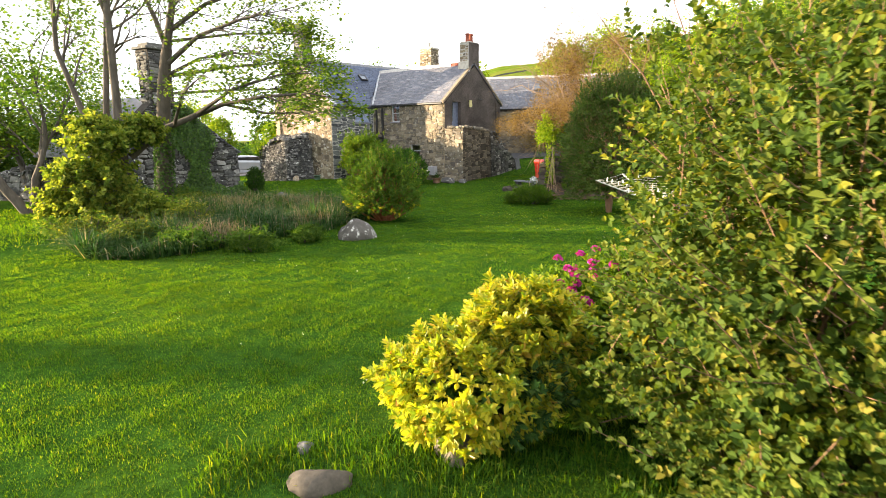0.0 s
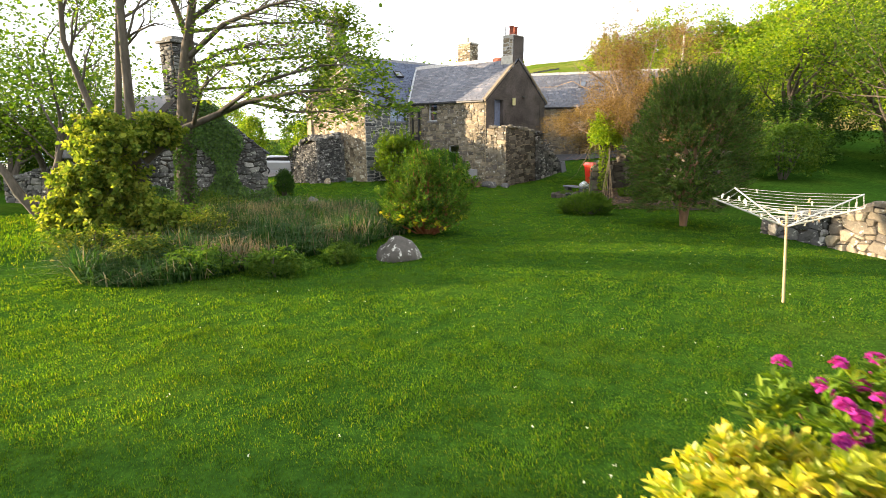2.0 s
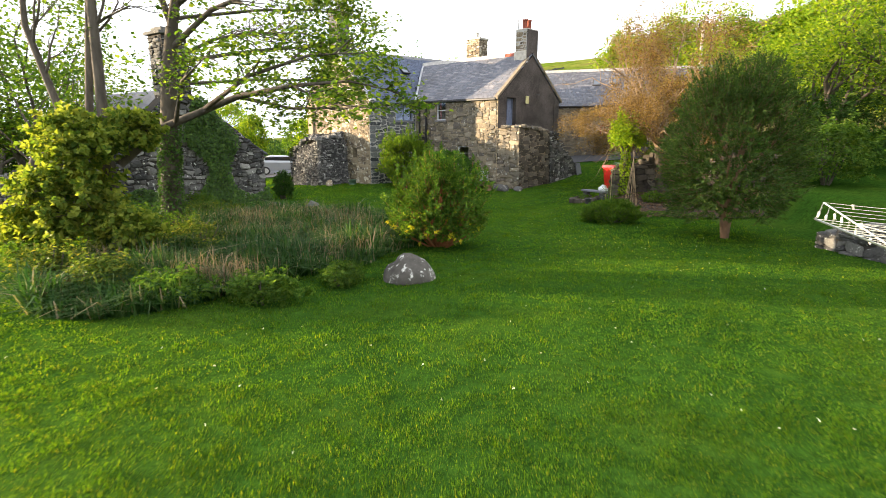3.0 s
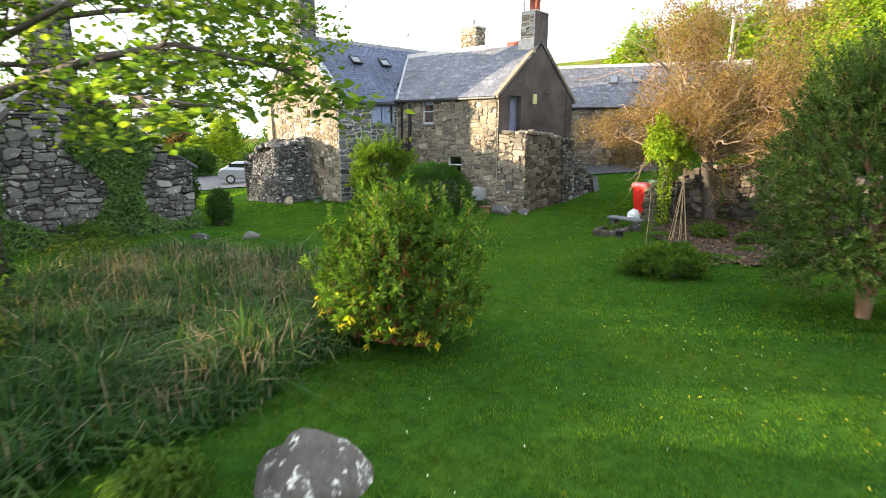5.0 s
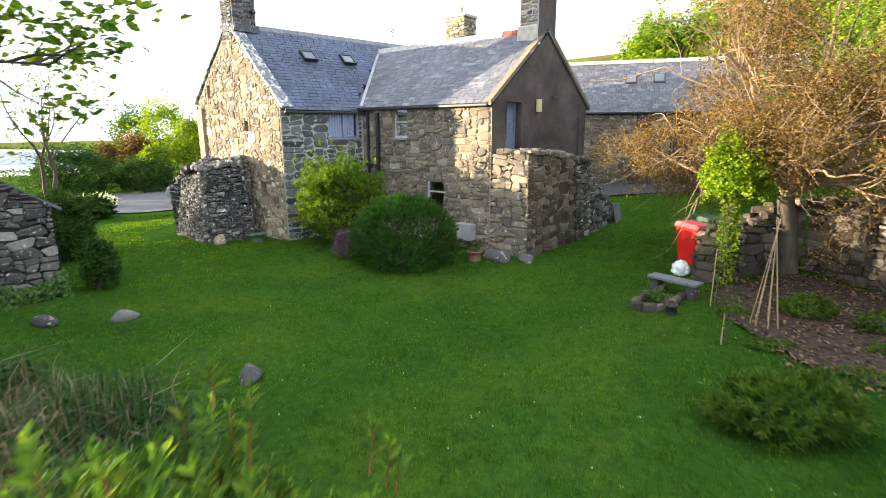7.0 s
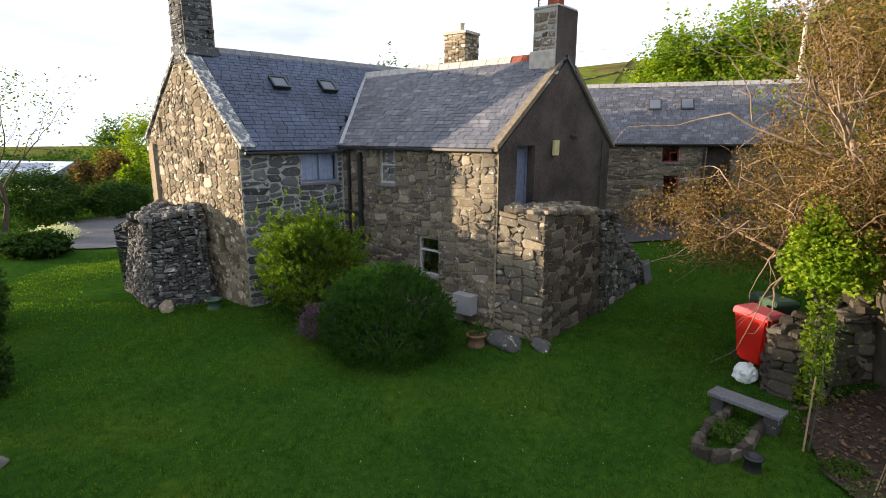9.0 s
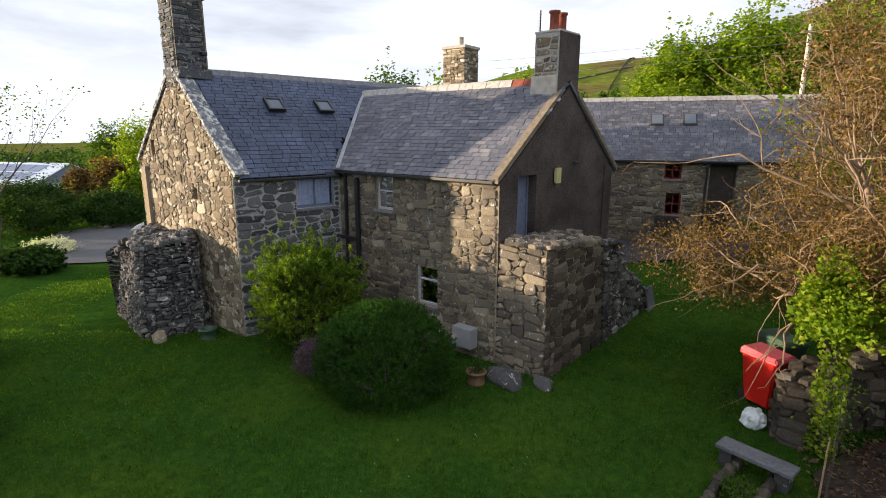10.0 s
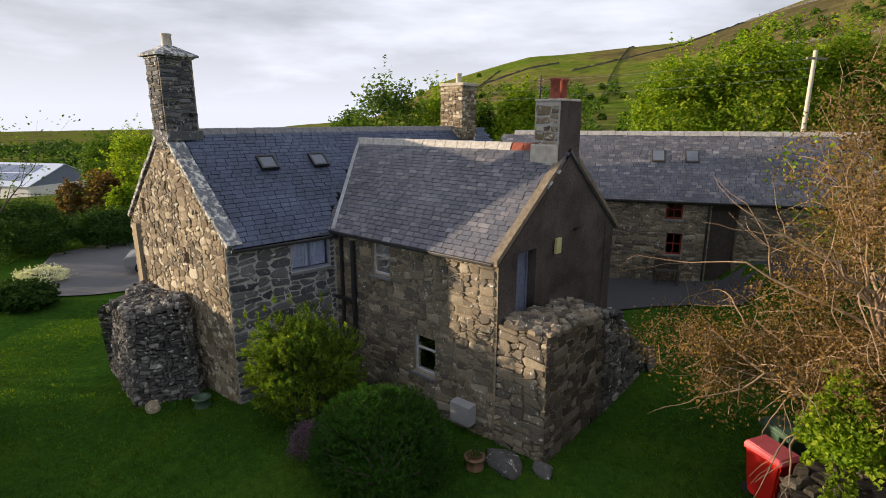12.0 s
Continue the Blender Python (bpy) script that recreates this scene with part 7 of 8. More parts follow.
def sycamore_back():
    rs = np.random.RandomState(405)
    x, y = -9.2, 17.6
    g = gz(x, y)
    t = thing("sycamore", x, y, g, "ivied sycamore trunk with wind-swept bare upper twigs", "tree", "sycamores by the pond")
    top = []
    stem = [(x, y, g - 0.1), (-8.85, 17.35, 2.2), (-8.45, 17.05, 4.0), (-8.15, 16.9, 5.0)]
    part("trunk", tubes_mesh("trunk", [(stem, [0.27, 0.22, 0.185, 0.15])], M_BARK, 12), None, t)
    for pts, rad in (([stem[3], (-7.8, 16.8, 6.2), (-7.3, 16.8, 7.8)], [0.13, 0.09, 0.03]), ([stem[3], (-8.5, 17.0, 6.0), (-9.2, 17.0, 7.6)], [0.10, 0.07, 0.02]),
                     ([(-8.3, 16.95, 4.5), (-7.0, 16.6, 5.3), (-5.6, 16.4, 5.7), (-4.2, 16.2, 5.9)], [0.09, 0.06, 0.035, 0.008]),
                     ([(-8.0, 16.9, 5.5), (-6.8, 16.8, 6.2), (-5.2, 16.6, 6.6), (-3.6, 16.4, 6.7)], [0.08, 0.055, 0.03, 0.008]),
                     ([(-8.4, 17.0, 4.2), (-7.2, 16.9, 4.7), (-6.2, 16.6, 4.8), (-5.2, 16.4, 4.75)], [0.06, 0.04, 0.025, 0.006]),
                     ([(-7.7, 16.8, 6.4), (-6.6, 16.8, 7.2), (-5.2, 16.7, 7.6)], [0.06, 0.04, 0.01])):
        tb = []
        side_twigs(rs, pts, 19, 1.05, 0.018, tb, top, 0.2, (0.6, 0, 0.12), 3, 0.62)
        part("limb", tubes_mesh("limb", [(pts, rad)] + [(a, b) for a, b, l in tb], M_BARK, 6), None, t)
    leafy = []
    for pts, rad in (([(-8.4, 17.0, 4.2), (-6.4, 17.6, 4.55), (-4.9, 18.1, 4.7), (-3.8, 18.5, 4.5)], [0.06, 0.04, 0.025, 0.008]), ([(-8.5, 17.05, 3.7), (-6.9, 18.3, 3.9), (-5.4, 19.0, 3.95), (-4.2, 19.3, 3.9)], [0.05, 0.035, 0.022, 0.008]),
                     ([(-8.1, 16.9, 5.2), (-6.5, 18.1, 5.6), (-5.2, 18.7, 5.7), (-3.9, 18.9, 5.5)], [0.05, 0.035, 0.022, 0.008])):
        tb = []
        side_twigs(rs, pts, 15, 0.6, 0.016, tb, leafy, 0.35, (0.3, 0.1, 0.05), 2, 0.6)
        part("limb", tubes_mesh("limb", [(pts, rad)] + [(a, b) for a, b, l in tb], M_BARK, 6), None, t)
    pts = [q + rs.normal(size=(rs.poisson(1.8), 3)) * 0.13 for q, d in top]
    pts += [q + rs.normal(size=(rs.poisson(9), 3)) * np.array([0.16, 0.16, 0.07]) for q, d in leafy]
    part("crown", leaf_mesh("crown", np.vstack(pts), 0.09, M_SYC, 406, 0.9, 0.8, "oval"), None, t)
    n = 2600
    z = rs.uniform(0, 2.9, n)
    a = rs.uniform(0, 6.28, n)
    f = np.clip((z - 0) / 2.2, 0, 1.3)
    ivy = np.stack([x + 0.35 * f + (0.29 - 0.04 * f) * np.cos(a) * rs.uniform(0.9, 1.25, n), y - 0.25 * f + (0.29 - 0.04 * f) * np.sin(a) * rs.uniform(0.9, 1.25, n), g + z], -1)
    part("ivy", leaf_mesh("ivy", ivy, 0.075, M_IVY, 407, 0.85, 0.2), None, t, "dark green ivy")


# paler sycamore green, with sunlight on the low leaves put into the colour
M_SYCLOW = leaf_mat("sunlit_sycamore_leaves", [(0.0, (0.062, 0.12, 0.018)), (0.5, (0.145, 0.205, 0.03)), (1.0, (0.29, 0.325, 0.055))], 0.45, glow=(1.6, 1.45, 0.6))
sycamore_front()
sycamore_back()


def plain_tree(x, y, h, seed, mat, label, leaf=0.13, per=34, tipr=0.30, levels=3, r=0.16, spread=0.35, bark=M_BARK, n=2, ratio=0.7, group="trees round the garden", up=0.1, zoff=0.0, gnarl=0.12):
    rs = np.random.RandomState(seed + 5)
    st = []
    for k in range(n):
        a = rs.uniform(0, 6.28)
        st.append(((math.cos(a) * spread, math.sin(a) * spread, 1), h * rs.uniform(0.34, 0.42), r * rs.uniform(0.8, 1.1)))
    return tree("garden_tree", label, (x, y), st, levels, leaf, per, tipr, mat, bark, seed, ratio=ratio, up=up, split=(3, 4), group=group, zoff=zoff, gnarl=gnarl)


# west side
plain_tree(-17.6, 22.4, 7.5, 411, M_SYC, "tall tree with a grey trunk and loose green crown", per=78, tipr=0.45, r=0.22)
plain_tree(-14.6, 18.4, 8.3, 412, M_MIDLEAF, "tree with a leaning grey trunk and loose green crown", per=60, tipr=0.4, r=0.17, n=2, spread=0.45)
plain_tree(-24.5, 21.8, 7.5, 413, M_SYC, "tree with a dark trunk and loose green crown", per=16, tipr=0.4, r=0.2)
# never in view: added to throw bands of shade over the near lawn
for k, (x, y, rx, h, n) in enumerate(((-21.0, 6.6, 0.75, 4.6, 900), (-23.0, 4.3, 1.5, 5.0, 330))):
    bush("garden_tree", "unseen small loose tree added to band the lawn with shade", (x, y), (rx, rx, h), 0.2, n, M_SYC, 416 + 30 * k, "tree", 0.8, 24, 0.6, 0.3, group="trees round the garden", stems=4)
# outside or at the edge of view, added to shade lawn and lower walls
plain_tree(-27.0, 29.5, 5.6, 417, M_SYC, "leafy tree added on the west side to block low sun", per=40, tipr=0.45, r=0.2)
plain_tree(-29.0, 33.0, 5.6, 418, M_SYC, "leafy tree added on the west side to block low sun", per=40, tipr=0.45, r=0.2)
plain_tree(-26.5, 25.5, 5.6, 419, M_SYC, "leafy tree added on the west side to block low sun", per=40, tipr=0.45, r=0.2)
plain_tree(-23.0, 26.0, 7.0, 414, M_MIDLEAF, "tree with a round green crown beyond the ruin", per=26, tipr=0.4, r=0.18)
for k, (x, y, rx, ry, h) in enumerate(((-12.4, 28.7, 0.9, 0.9, 2.0), (-20.2, 39.3, 1.7, 1.2, 1.1), (-27.5, 48.0, 3.0, 2.0, 3.4), (-24.5, 50.8, 2.4, 1.8, 2.4))):
    bush("border_shrub", "rounded dark green border shrub", (x, y), (rx, ry, h), 0.09 if rx < 1.5 else 0.17, 9000, M_DARKLEAF, 421 + k, lumps=40, depth=0.25, group="shrubs by the drive")
bush("white_flowering_shrub", "low shrub covered with white flowers by the drive", (-22.3, 43.0), (1.6, 1.1, 0.8), 0.07, 4200, M_WHITEPETAL, 431, core=M_DARKLEAF)


for k, (x, y, rx, h) in enumerate(((-20.6, 28.3, 1.9, 4.6), (-24.0, 30.0, 2.2, 4.6), (-17.6, 28.6, 1.3, 2.6))):
    bush("garden_tree", "leafy green tree on the west side of the garden", (x, y), (rx, rx, h), 0.13, 8000, (M_SYC, M_MIDLEAF)[k % 2], 425 + k, "tree", 0.8, 40, 0.5, 0.5, group="trees round the garden", stems=5)
# dense thicket out of view to the west, added to shade bed, wall and lawn
for k, (x, y, rx, h) in enumerate(((-27.0, 22.0, 2.6, 8.6), (-28.0, 26.5, 2.8, 6.4), (-29.5, 30.0, 2.2, 4.8), (-31.8, 29.0, 2.4, 5.5))):
    bush("thicket", "unseen dense dark thicket added in the west to block low sun", (x, y), (rx, rx, h), 0.16, 7000, M_DARKLEAF, 435 + k, "thicket", 0.7, 40, 0.35, 0.5, group="thicket on the west side", stems=5)


plain_tree(-22.6, 40.4, 9.5, 434, M_MIDLEAF, "tall thin tree beside the drive", per=9, tipr=0.25, r=0.16, spread=0.3)
for k, (x, y, rx, h, m_) in enumerate(((-29.0, 61.5, 3.2, 8.2, M_LIMELEAF), (-33.5, 64.0, 2.8, 7.5, M_MIDLEAF), (-25.6, 59.5, 2.2, 6.2, M_LIMELEAF), (-29.3, 57.6, 1.9, 4.6, M_BRONZE), (-31.8, 57.5, 1.5, 3.6, M_BRONZE), (-26.6, 56.0, 1.4, 3.6, M_LIMELEAF))):
    bush("field_tree", "rounded sunlit tree or bush at the field edge" if m_ is not M_BRONZE else "low russet field bush", (x, y), (rx, rx * 0.9, h), 0.2, 5200, m_, 461 + k, "tree", 0.8, 30, 0.4, 0.6, group="trees in the far fields", stems=4)


# gravel drive
def flat_patch(name, label, pts, material, lift, category, cuts=7):
    bm = bmesh.new()
    f = bm.faces.new([bm.verts.new((x, y, 0)) for x, y in pts])
    bmesh.ops.triangulate(bm, faces=[f])
    bmesh.ops.subdivide_edges(bm, edges=list(bm.edges), cuts=cuts, use_grid_fill=True)
    for v in bm.verts:
        v.co.z = gz(v.co.x, v.co.y) + lift
    bm.normal_update()
    bm.faces.ensure_lookup_table()
    if bm.faces[0].normal.z < 0:
        bmesh.ops.reverse_faces(bm, faces=bm.faces)
    return tagged(part(name, bm, material, None), label, category, kind="structure")


flat_patch("drive", "grey gravel drive curving past the house", [(-21.5, 40.2), (-17.0, 41.2), (-13.5, 41.5), (-9.0, 43.5), (-9.0, 47.5), (-15.0, 50.0), (-24.0, 52.0), (-26.0, 48.0)], M_GRAVEL, 0.06, "drive")
flat_patch("yard", "dark tarmac yard between house and barn", [(4.0, 36.4), (5.4, 36.6), (7.0, 36.6), (9.5, 36.4), (13.5, 35.8), (13.0, 37.2), (4.0, 39.4), (2.5, 38.0)], plain_mat("yard_tarmac", (0.06, 0.06, 0.064), 0.9, 0, 0.2, 0.4, 25.0, 0.5), 0.05, "yard")


def hedge(name, label, pts, width, height, leaf, per_m, material, seed):
    rs = np.random.RandomState(seed)
    x, y = pts[0]
    t = thing(name, x, y, gz(x, y), label, "hedge")
    out = []
    for (x0, y0), (x1, y1) in zip(pts[:-1], pts[1:]):
        L = math.dist((x0, y0), (x1, y1))
        n = int(L * per_m)
        u = rs.uniform(0, 1, n)
        a = rs.uniform(0, math.pi, n)
        rr = 0.75 + 0.25 * rs.uniform(0, 1, n)
        hx = 1 + 0.25 * np.sin(u * L * 1.3 + seed) + 0.12 * np.sin(u * L * 3.1)
        px_, py_ = x0 + (x1 - x0) * u, y0 + (y1 - y0) * u
        nx, ny = -(y1 - y0) / L, (x1 - x0) / L
        px_ = px_ + nx * np.cos(a) * width * rr
        py_ = py_ + ny * np.cos(a) * width * rr
        z = ground_np(px_, py_) + np.sin(a) * height * rr * hx
        out.append(np.stack([px_, py_, z], -1))
    part("leaves", leaf_mesh("leaves", np.vstack(out), leaf, material, seed + 1, 0.7), None, t)


hedge("hedge", "dark trimmed hedge along the field edge", [(-30, 52), (-22, 54.5), (-14, 57), (-6, 60)], 0.9, 1.7, 0.16, 260, M_DARKLEAF, 441)
# the tall west hedge is out of view, added to keep sun off the lawn
hedge("hedge", "unseen tall loose hedge added in the west to shade the lawn", [(-24.5, 25.5), (-25.0, 29.5), (-25.6, 33.5)], 0.9, 3.1, 0.16, 300, M_DARKLEAF, 445)
hedge("hedge", "loose green hedge beside the drive", [(-30, 40), (-27, 44), (-29, 50)], 1.0, 1.8, 0.15, 300, M_DARKLEAF, 443)
for k, (x, y, h, m_, lab) in enumerate(((-21.0, 66, 6.0, M_LIMELEAF, "sunlit yellow-green field tree"), (-18.0, 63.5, 4.2, M_BRONZE, "low russet field bush"), (-24, 70, 6, M_MIDLEAF, "round green field tree"),
                                       (-15, 68, 4.0, M_LIMELEAF, "sunlit yellow-green field tree"), (-40, 88, 6.5, M_MIDLEAF, "round green field tree"), (-62, 118, 8, M_DARKLEAF, "dark pine on the field edge"),
                                       (-50, 120, 6, M_MIDLEAF, "round green field tree"), (-38, 112, 7, M_MIDLEAF, "round green field tree"), (-75, 125, 7, M_DARKLEAF, "dark tree on the field edge"))):
    bush("field_tree", lab, (x, y), (h * 0.55, h * 0.5, h), 0.28, 2600, m_, 451 + k, "tree", 0.8, 24, 0.4, 0.6, group="trees in the far fields", stems=4)


# trees behind the roofs
for k, (x, y, h, w) in enumerate(((-8.5, 66, 12.5, 4.2), (-4.0, 68, 11.5, 4.0), (-0.5, 70, 10.0, 3.2), (3.0, 66, 10.5, 3.2), (-12.5, 69, 9.5, 3.0))):
    bush("shelter_tree", "leafy green tree behind the house roofs", (x, y), (w, w * 0.85, h), 0.30, 5200, (M_MIDLEAF, M_LIMELEAF)[k % 2], 471 + k, "tree", 0.75, 40, 0.45, 0.6, group="trees behind the house", stems=5)
for k, (x, y, h, w) in enumerate(((10.5, 50, 9.5, 3.0), (14.0, 49, 10.5, 3.2), (18.5, 50, 10.8, 3.2), (23.0, 48, 11.5, 3.6), (28, 46, 12, 4))):
    bush("shelter_tree", "leafy bright green tree behind the barn", (x, y), (w * 1.1, w * 0.95, h), 0.20, 17000, (M_LIMELEAF, M_LIMELEAF)[k % 2], 481 + k, "tree", 0.75, 46, 0.36, 0.7, group="trees behind the barn", stems=5)

# wood on the east side
for k, (x, y, h) in enumerate(((14.2, 28.5, 8.5), (17.5, 27.0, 9.5), (12.2, 31.5, 8.0), (20.0, 23.0, 9.5), (16.5, 33.0, 9.0), (14.5, 22.5, 8.0), (22.5, 29.0, 10.0))):
    plain_tree(x, y, h, 491 + k, M_LIMELEAF if k % 2 == 0 else M_SYC, "broad leafy tree in the wood beside the garden", leaf=0.15, per=46, tipr=0.42, levels=3, r=0.2, spread=0.3, ratio=0.72)
for k, (x, y, rx, h) in enumerate(((10.6, 22.5, 1.5, 2.4), (13.0, 26.5, 2.2, 3.0), (17.0, 24.0, 2.4, 3.2), (20.0, 27.0, 2.4, 3.0), (16.0, 30.0, 2.6, 3.4))):
    bush("wood_shrub", "dark green undergrowth shrub at the wood's edge", (x, y), (rx, rx * 0.9, h), 0.12, 4500, M_DARKLEAF if k else M_MIDLEAF, 501 + k, lumps=36, depth=0.35, group="undergrowth of the wood")


# bronze-leaved tree by the garden wall
def bronze_tree():
    rs = np.random.RandomState(521)
    x, y = 6.85, 27.25
    g = gz(x, y) + 0.1
    t = thing("bronze_tree", x, y, g, "gnarled tree with bare twisting twigs and sparse bronze leaves", "tree")
    tubes, tips = [], []
    base = np.array([x, y, g - 0.1])
    fork = np.array([x - 0.3, y - 0.05, g + 1.75])
    tubes.append(([base, base * 0.5 + fork * 0.5 + np.array([0.02, 0, 0]), fork], [0.24, 0.20, 0.17], 5))
    for d, length, r in (((-0.40, -0.35, 0.9), 1.3, 0.10), ((-0.2, 0.25, 1), 2.7, 0.10), ((0.2, -0.05, 1), 2.8, 0.10), ((0.8, -0.1, 0.7), 1.9, 0.11), ((0.15, 0.6, 0.8), 1.9, 0.09), ((-0.2, -0.6, 0.75), 1.8, 0.08), ((0.5, -0.55, 0.7), 2.0, 0.09)):
        grow(rs, fork.copy(), np.array(d), length, r, 4, tubes, tips, split=(3, 4), ratio=0.70, up=0.02, gnarl=0.20)
    # drooping twigs low on the house side
    for d, length in (((-1.0, 0.1, 0.35), 1.7), ((-0.9, 0.4, 0.25), 1.7), ((-0.8, 0.1, 0.6), 1.4), ((-0.7, 0.7, 0.25), 1.6), ((0.5, -0.8, 0.1), 1.5), ((0.9, -0.5, 0.15), 1.6), ((-1.0, 0.5, 0.3), 2.0), ((-0.9, 0.25, 0.5), 1.9), ((-1.0, 0.9, 0.2), 2.1), ((-0.6, 0.9, 0.45), 2.0)):
        grow(rs, fork + np.array(d) * 0.6 + np.array([0, 0, 0.25]), np.array(d), length, 0.05, 3, tubes, tips, split=(3, 4), ratio=0.66, up=-0.05, gnarl=0.24)
    for q, d in list(tips):
        for k in range(1):
            e = q + (d * 0.6 + rand_unit(rs, 1)[0]) * rs.uniform(0.25, 0.6)
            m = (q + e) / 2 + rs.normal(size=3) * 0.07
            tubes.append(([q, m, e], [0.007, 0.006, 0.003], 0))
    def astray(q):
        return (q[0] < 4.4 and q[2] > 3.4) or (q[0] < 5.7 and q[2] < (2.35 if q[1] < 28.6 else 1.45)) or q[0] < 2.7

    tubes = [q for q in tubes if q[2] > 0 or not (astray(q[0][-1]) or astray(q[0][0]))]
    tips = [q for q in tips if not astray(q[0])]
    wood(t, tubes, 5, M_BARKTAN, M_BARK)
    pts = np.vstack([q + rs.normal(size=(rs.poisson(58), 3)) * 0.16 for q, d in tips])
    pts = pts[(pts[:, 2] > np.where(pts[:, 1] < 28.6, 2.25, 1.4)) | (pts[:, 0] > 5.8)]
    part("crown", leaf_mesh("crown", pts, 0.06, M_BRONZE, 522, 0.6, 0.2), None, t)


bronze_tree()


M_LIMEIVY = leaf_mat("bright_ivy", [(0.0, (0.10, 0.18, 0.015)), (0.6, (0.22, 0.33, 0.02)), (1.0, (0.36, 0.42, 0.04))], 0.4)


def ivy_stump():
    rs = np.random.RandomState(531)
    x, y = 5.15, 26.55
    g = gz(x, y)
    t = thing("ivy_tree", x, y, g, "slim tree smothered in bright green ivy", "tree")
    top = np.array([x + 0.05, y, g + 3.0])
    part("trunk", tubes_mesh("trunk", [([(x, y, g - 0.1), (x - 0.08, y, g + 1.2), top], [0.09, 0.07, 0.04]), ([(x - 0.05, y, g + 1.6), (x - 0.5, y + 0.1, g + 2.7)], [0.04, 0.02]), ([(x, y, g + 1.7), (x + 0.5, y, g + 2.8)], [0.04, 0.02])], M_BARK, 8), None, t)
    z = rs.uniform(0, 2.3, 1100)
    a = rs.uniform(0, 6.28, 1100)
    r = 0.10 + 0.13 * rs.uniform(0, 1, 1100)
    lower = np.stack([x - 0.05 + r * np.cos(a), y + r * np.sin(a), g + z], -1)
    head, _ = lumpy(rs, 6800, (x + 0.05, y, g + 2.6), (1.1, 0.9, 1.25), 0.45, 22, 0.45)
    part("ivy", leaf_mesh("ivy", np.vstack([lower, head]), 0.085, M_LIMEIVY, 532, 0.85, 0.3, "kite"), None, t)


ivy_stump()
# young staked trees by the planter
for k, (x, y, h) in enumerate(((4.35, 25.2, 1.9), (3.75, 23.3, 0.9))):
    g = gz(x, y)
    t = thing("young_tree", x, y, g, "thin young tree with small leaves tied to a stake", "sapling", "young trees by the bench")
    part("trunk", tubes_mesh("trunk", [([(x, y, g - 0.05), (x + 0.04, y, g + h * 0.5), (x + 0.02, y + 0.03, g + h)], [0.015, 0.011, 0.005])], M_BARK, 5), None, t)
    part("stake", tubes_mesh("stake", [([(x - 0.07, y, g - 0.05), (x - 0.06, y, g + h * 0.62)], [0.014, 0.012])], M_CANE, 5), None, t)
    rs = np.random.RandomState(541 + k)
    part("crown", leaf_mesh("crown", np.array([x, y, g + h * 0.78]) + rs.normal(size=(420 - 200 * k, 3)) * np.array([0.16, 0.16, 0.30 * h / 1.6]), 0.05, M_MIDLEAF, 543 + k, 0.5), None, t)

# telegraph pole and wires over the hill
px, py = 14.6, 45.6
tp = thing("telegraph_pole", px, py, gz(px, py), "pale wooden telegraph pole behind the barn", "pole")
part("pole", tubes_mesh("pole", [([(px, py, gz(px, py) - 0.5), (px, py, 10.0)], [0.12, 0.09])], M_POT, 10), None, tp)
part("crossarm", boxes([((-0.6, -0.05, 9.6), (0.6, 0.05, 9.7))], pose(px + 0.1, py, 0, 0, 0, 20), 0.01), M_WOOD, tp)
for k in range(3):
    z = 9.65 - 0.4 * k
    pts = [(px + 0.1 - 62 * u, py + 6 * u, z - 2.0 * u - 8 * u * (1 - u) * 0.35) for u in np.linspace(0, 0.24, 14)]
    part("wire", tubes_mesh("wire", [(pts, [0.006] * 14)], M_METER, 4), None, tp)


# far shed with panels on its roof
def shed():
    t = thing("farm_shed", -74, 96, -4, "long white farm shed with a blue-grey roof and solar panels", "shed")
    z0 = gz(-70, 92) - 1.0
    m = pose(-66.5, 92.0, 0, 0, 0, 170)
    L, Dp, hw, hr = 34.0, 12.0, -2.6, 0.3
    part("wall", boxes([((0, -0.15, z0), (L, 0.15, hw)), ((-0.15, -Dp, z0), (0.15, 0.15, hw)), ((L - 0.15, -Dp, z0), (L + 0.15, 0.15, hw)), ((0, -Dp - 0.15, z0), (L, -Dp + 0.15, hw))], m), M_SHEDWALL, t)
    c = lambda x, y, z: m @ Vector((x, y, z))
    slab("roof", [c(-0.3, 0.5, hw), c(L + 0.3, 0.5, hw), c(L + 0.3, -Dp / 2, hr), c(-0.3, -Dp / 2, hr)], 0.1, M_SHEDROOF, t)
    slab("roof", [c(-0.3, -Dp - 0.5, hw), c(L + 0.3, -Dp - 0.5, hw), c(L + 0.3, -Dp / 2, hr), c(-0.3, -Dp / 2, hr)], 0.1, M_SHEDROOF, t)
    bm = bmesh.new()
    bm.faces.new([bm.verts.new(c(-0.16, 0.15, hw)), bm.verts.new(c(-0.16, -Dp - 0.15, hw)), bm.verts.new(c(-0.16, -Dp / 2, hr))])
    part("gable", bm, M_BLUEWOOD, t)
    for i in range(12):
        for j in range(2):
            f0, f1 = 0.22 + 0.36 * j, 0.22 + 0.36 * j + 0.30
            x0, x1 = 3 + 2.3 * i, 3 + 2.3 * i + 2.1
            pt = lambda x, f: c(x, 0.5 + (-Dp / 2 - 0.5) * f, hw + (hr - hw) * f + 0.08)
            slab("solar_panel", [pt(x0, f0), pt(x1, f0), pt(x1, f1), pt(x0, f1)], 0.05, M_SOLAR, t)
    for x in (6, 14, 22):
        part("roof_light", boxes([((x, 0.16, hw - 1.5), (x + 2.0, 0.2, hw - 0.9))], m), M_METER, t)


shed()


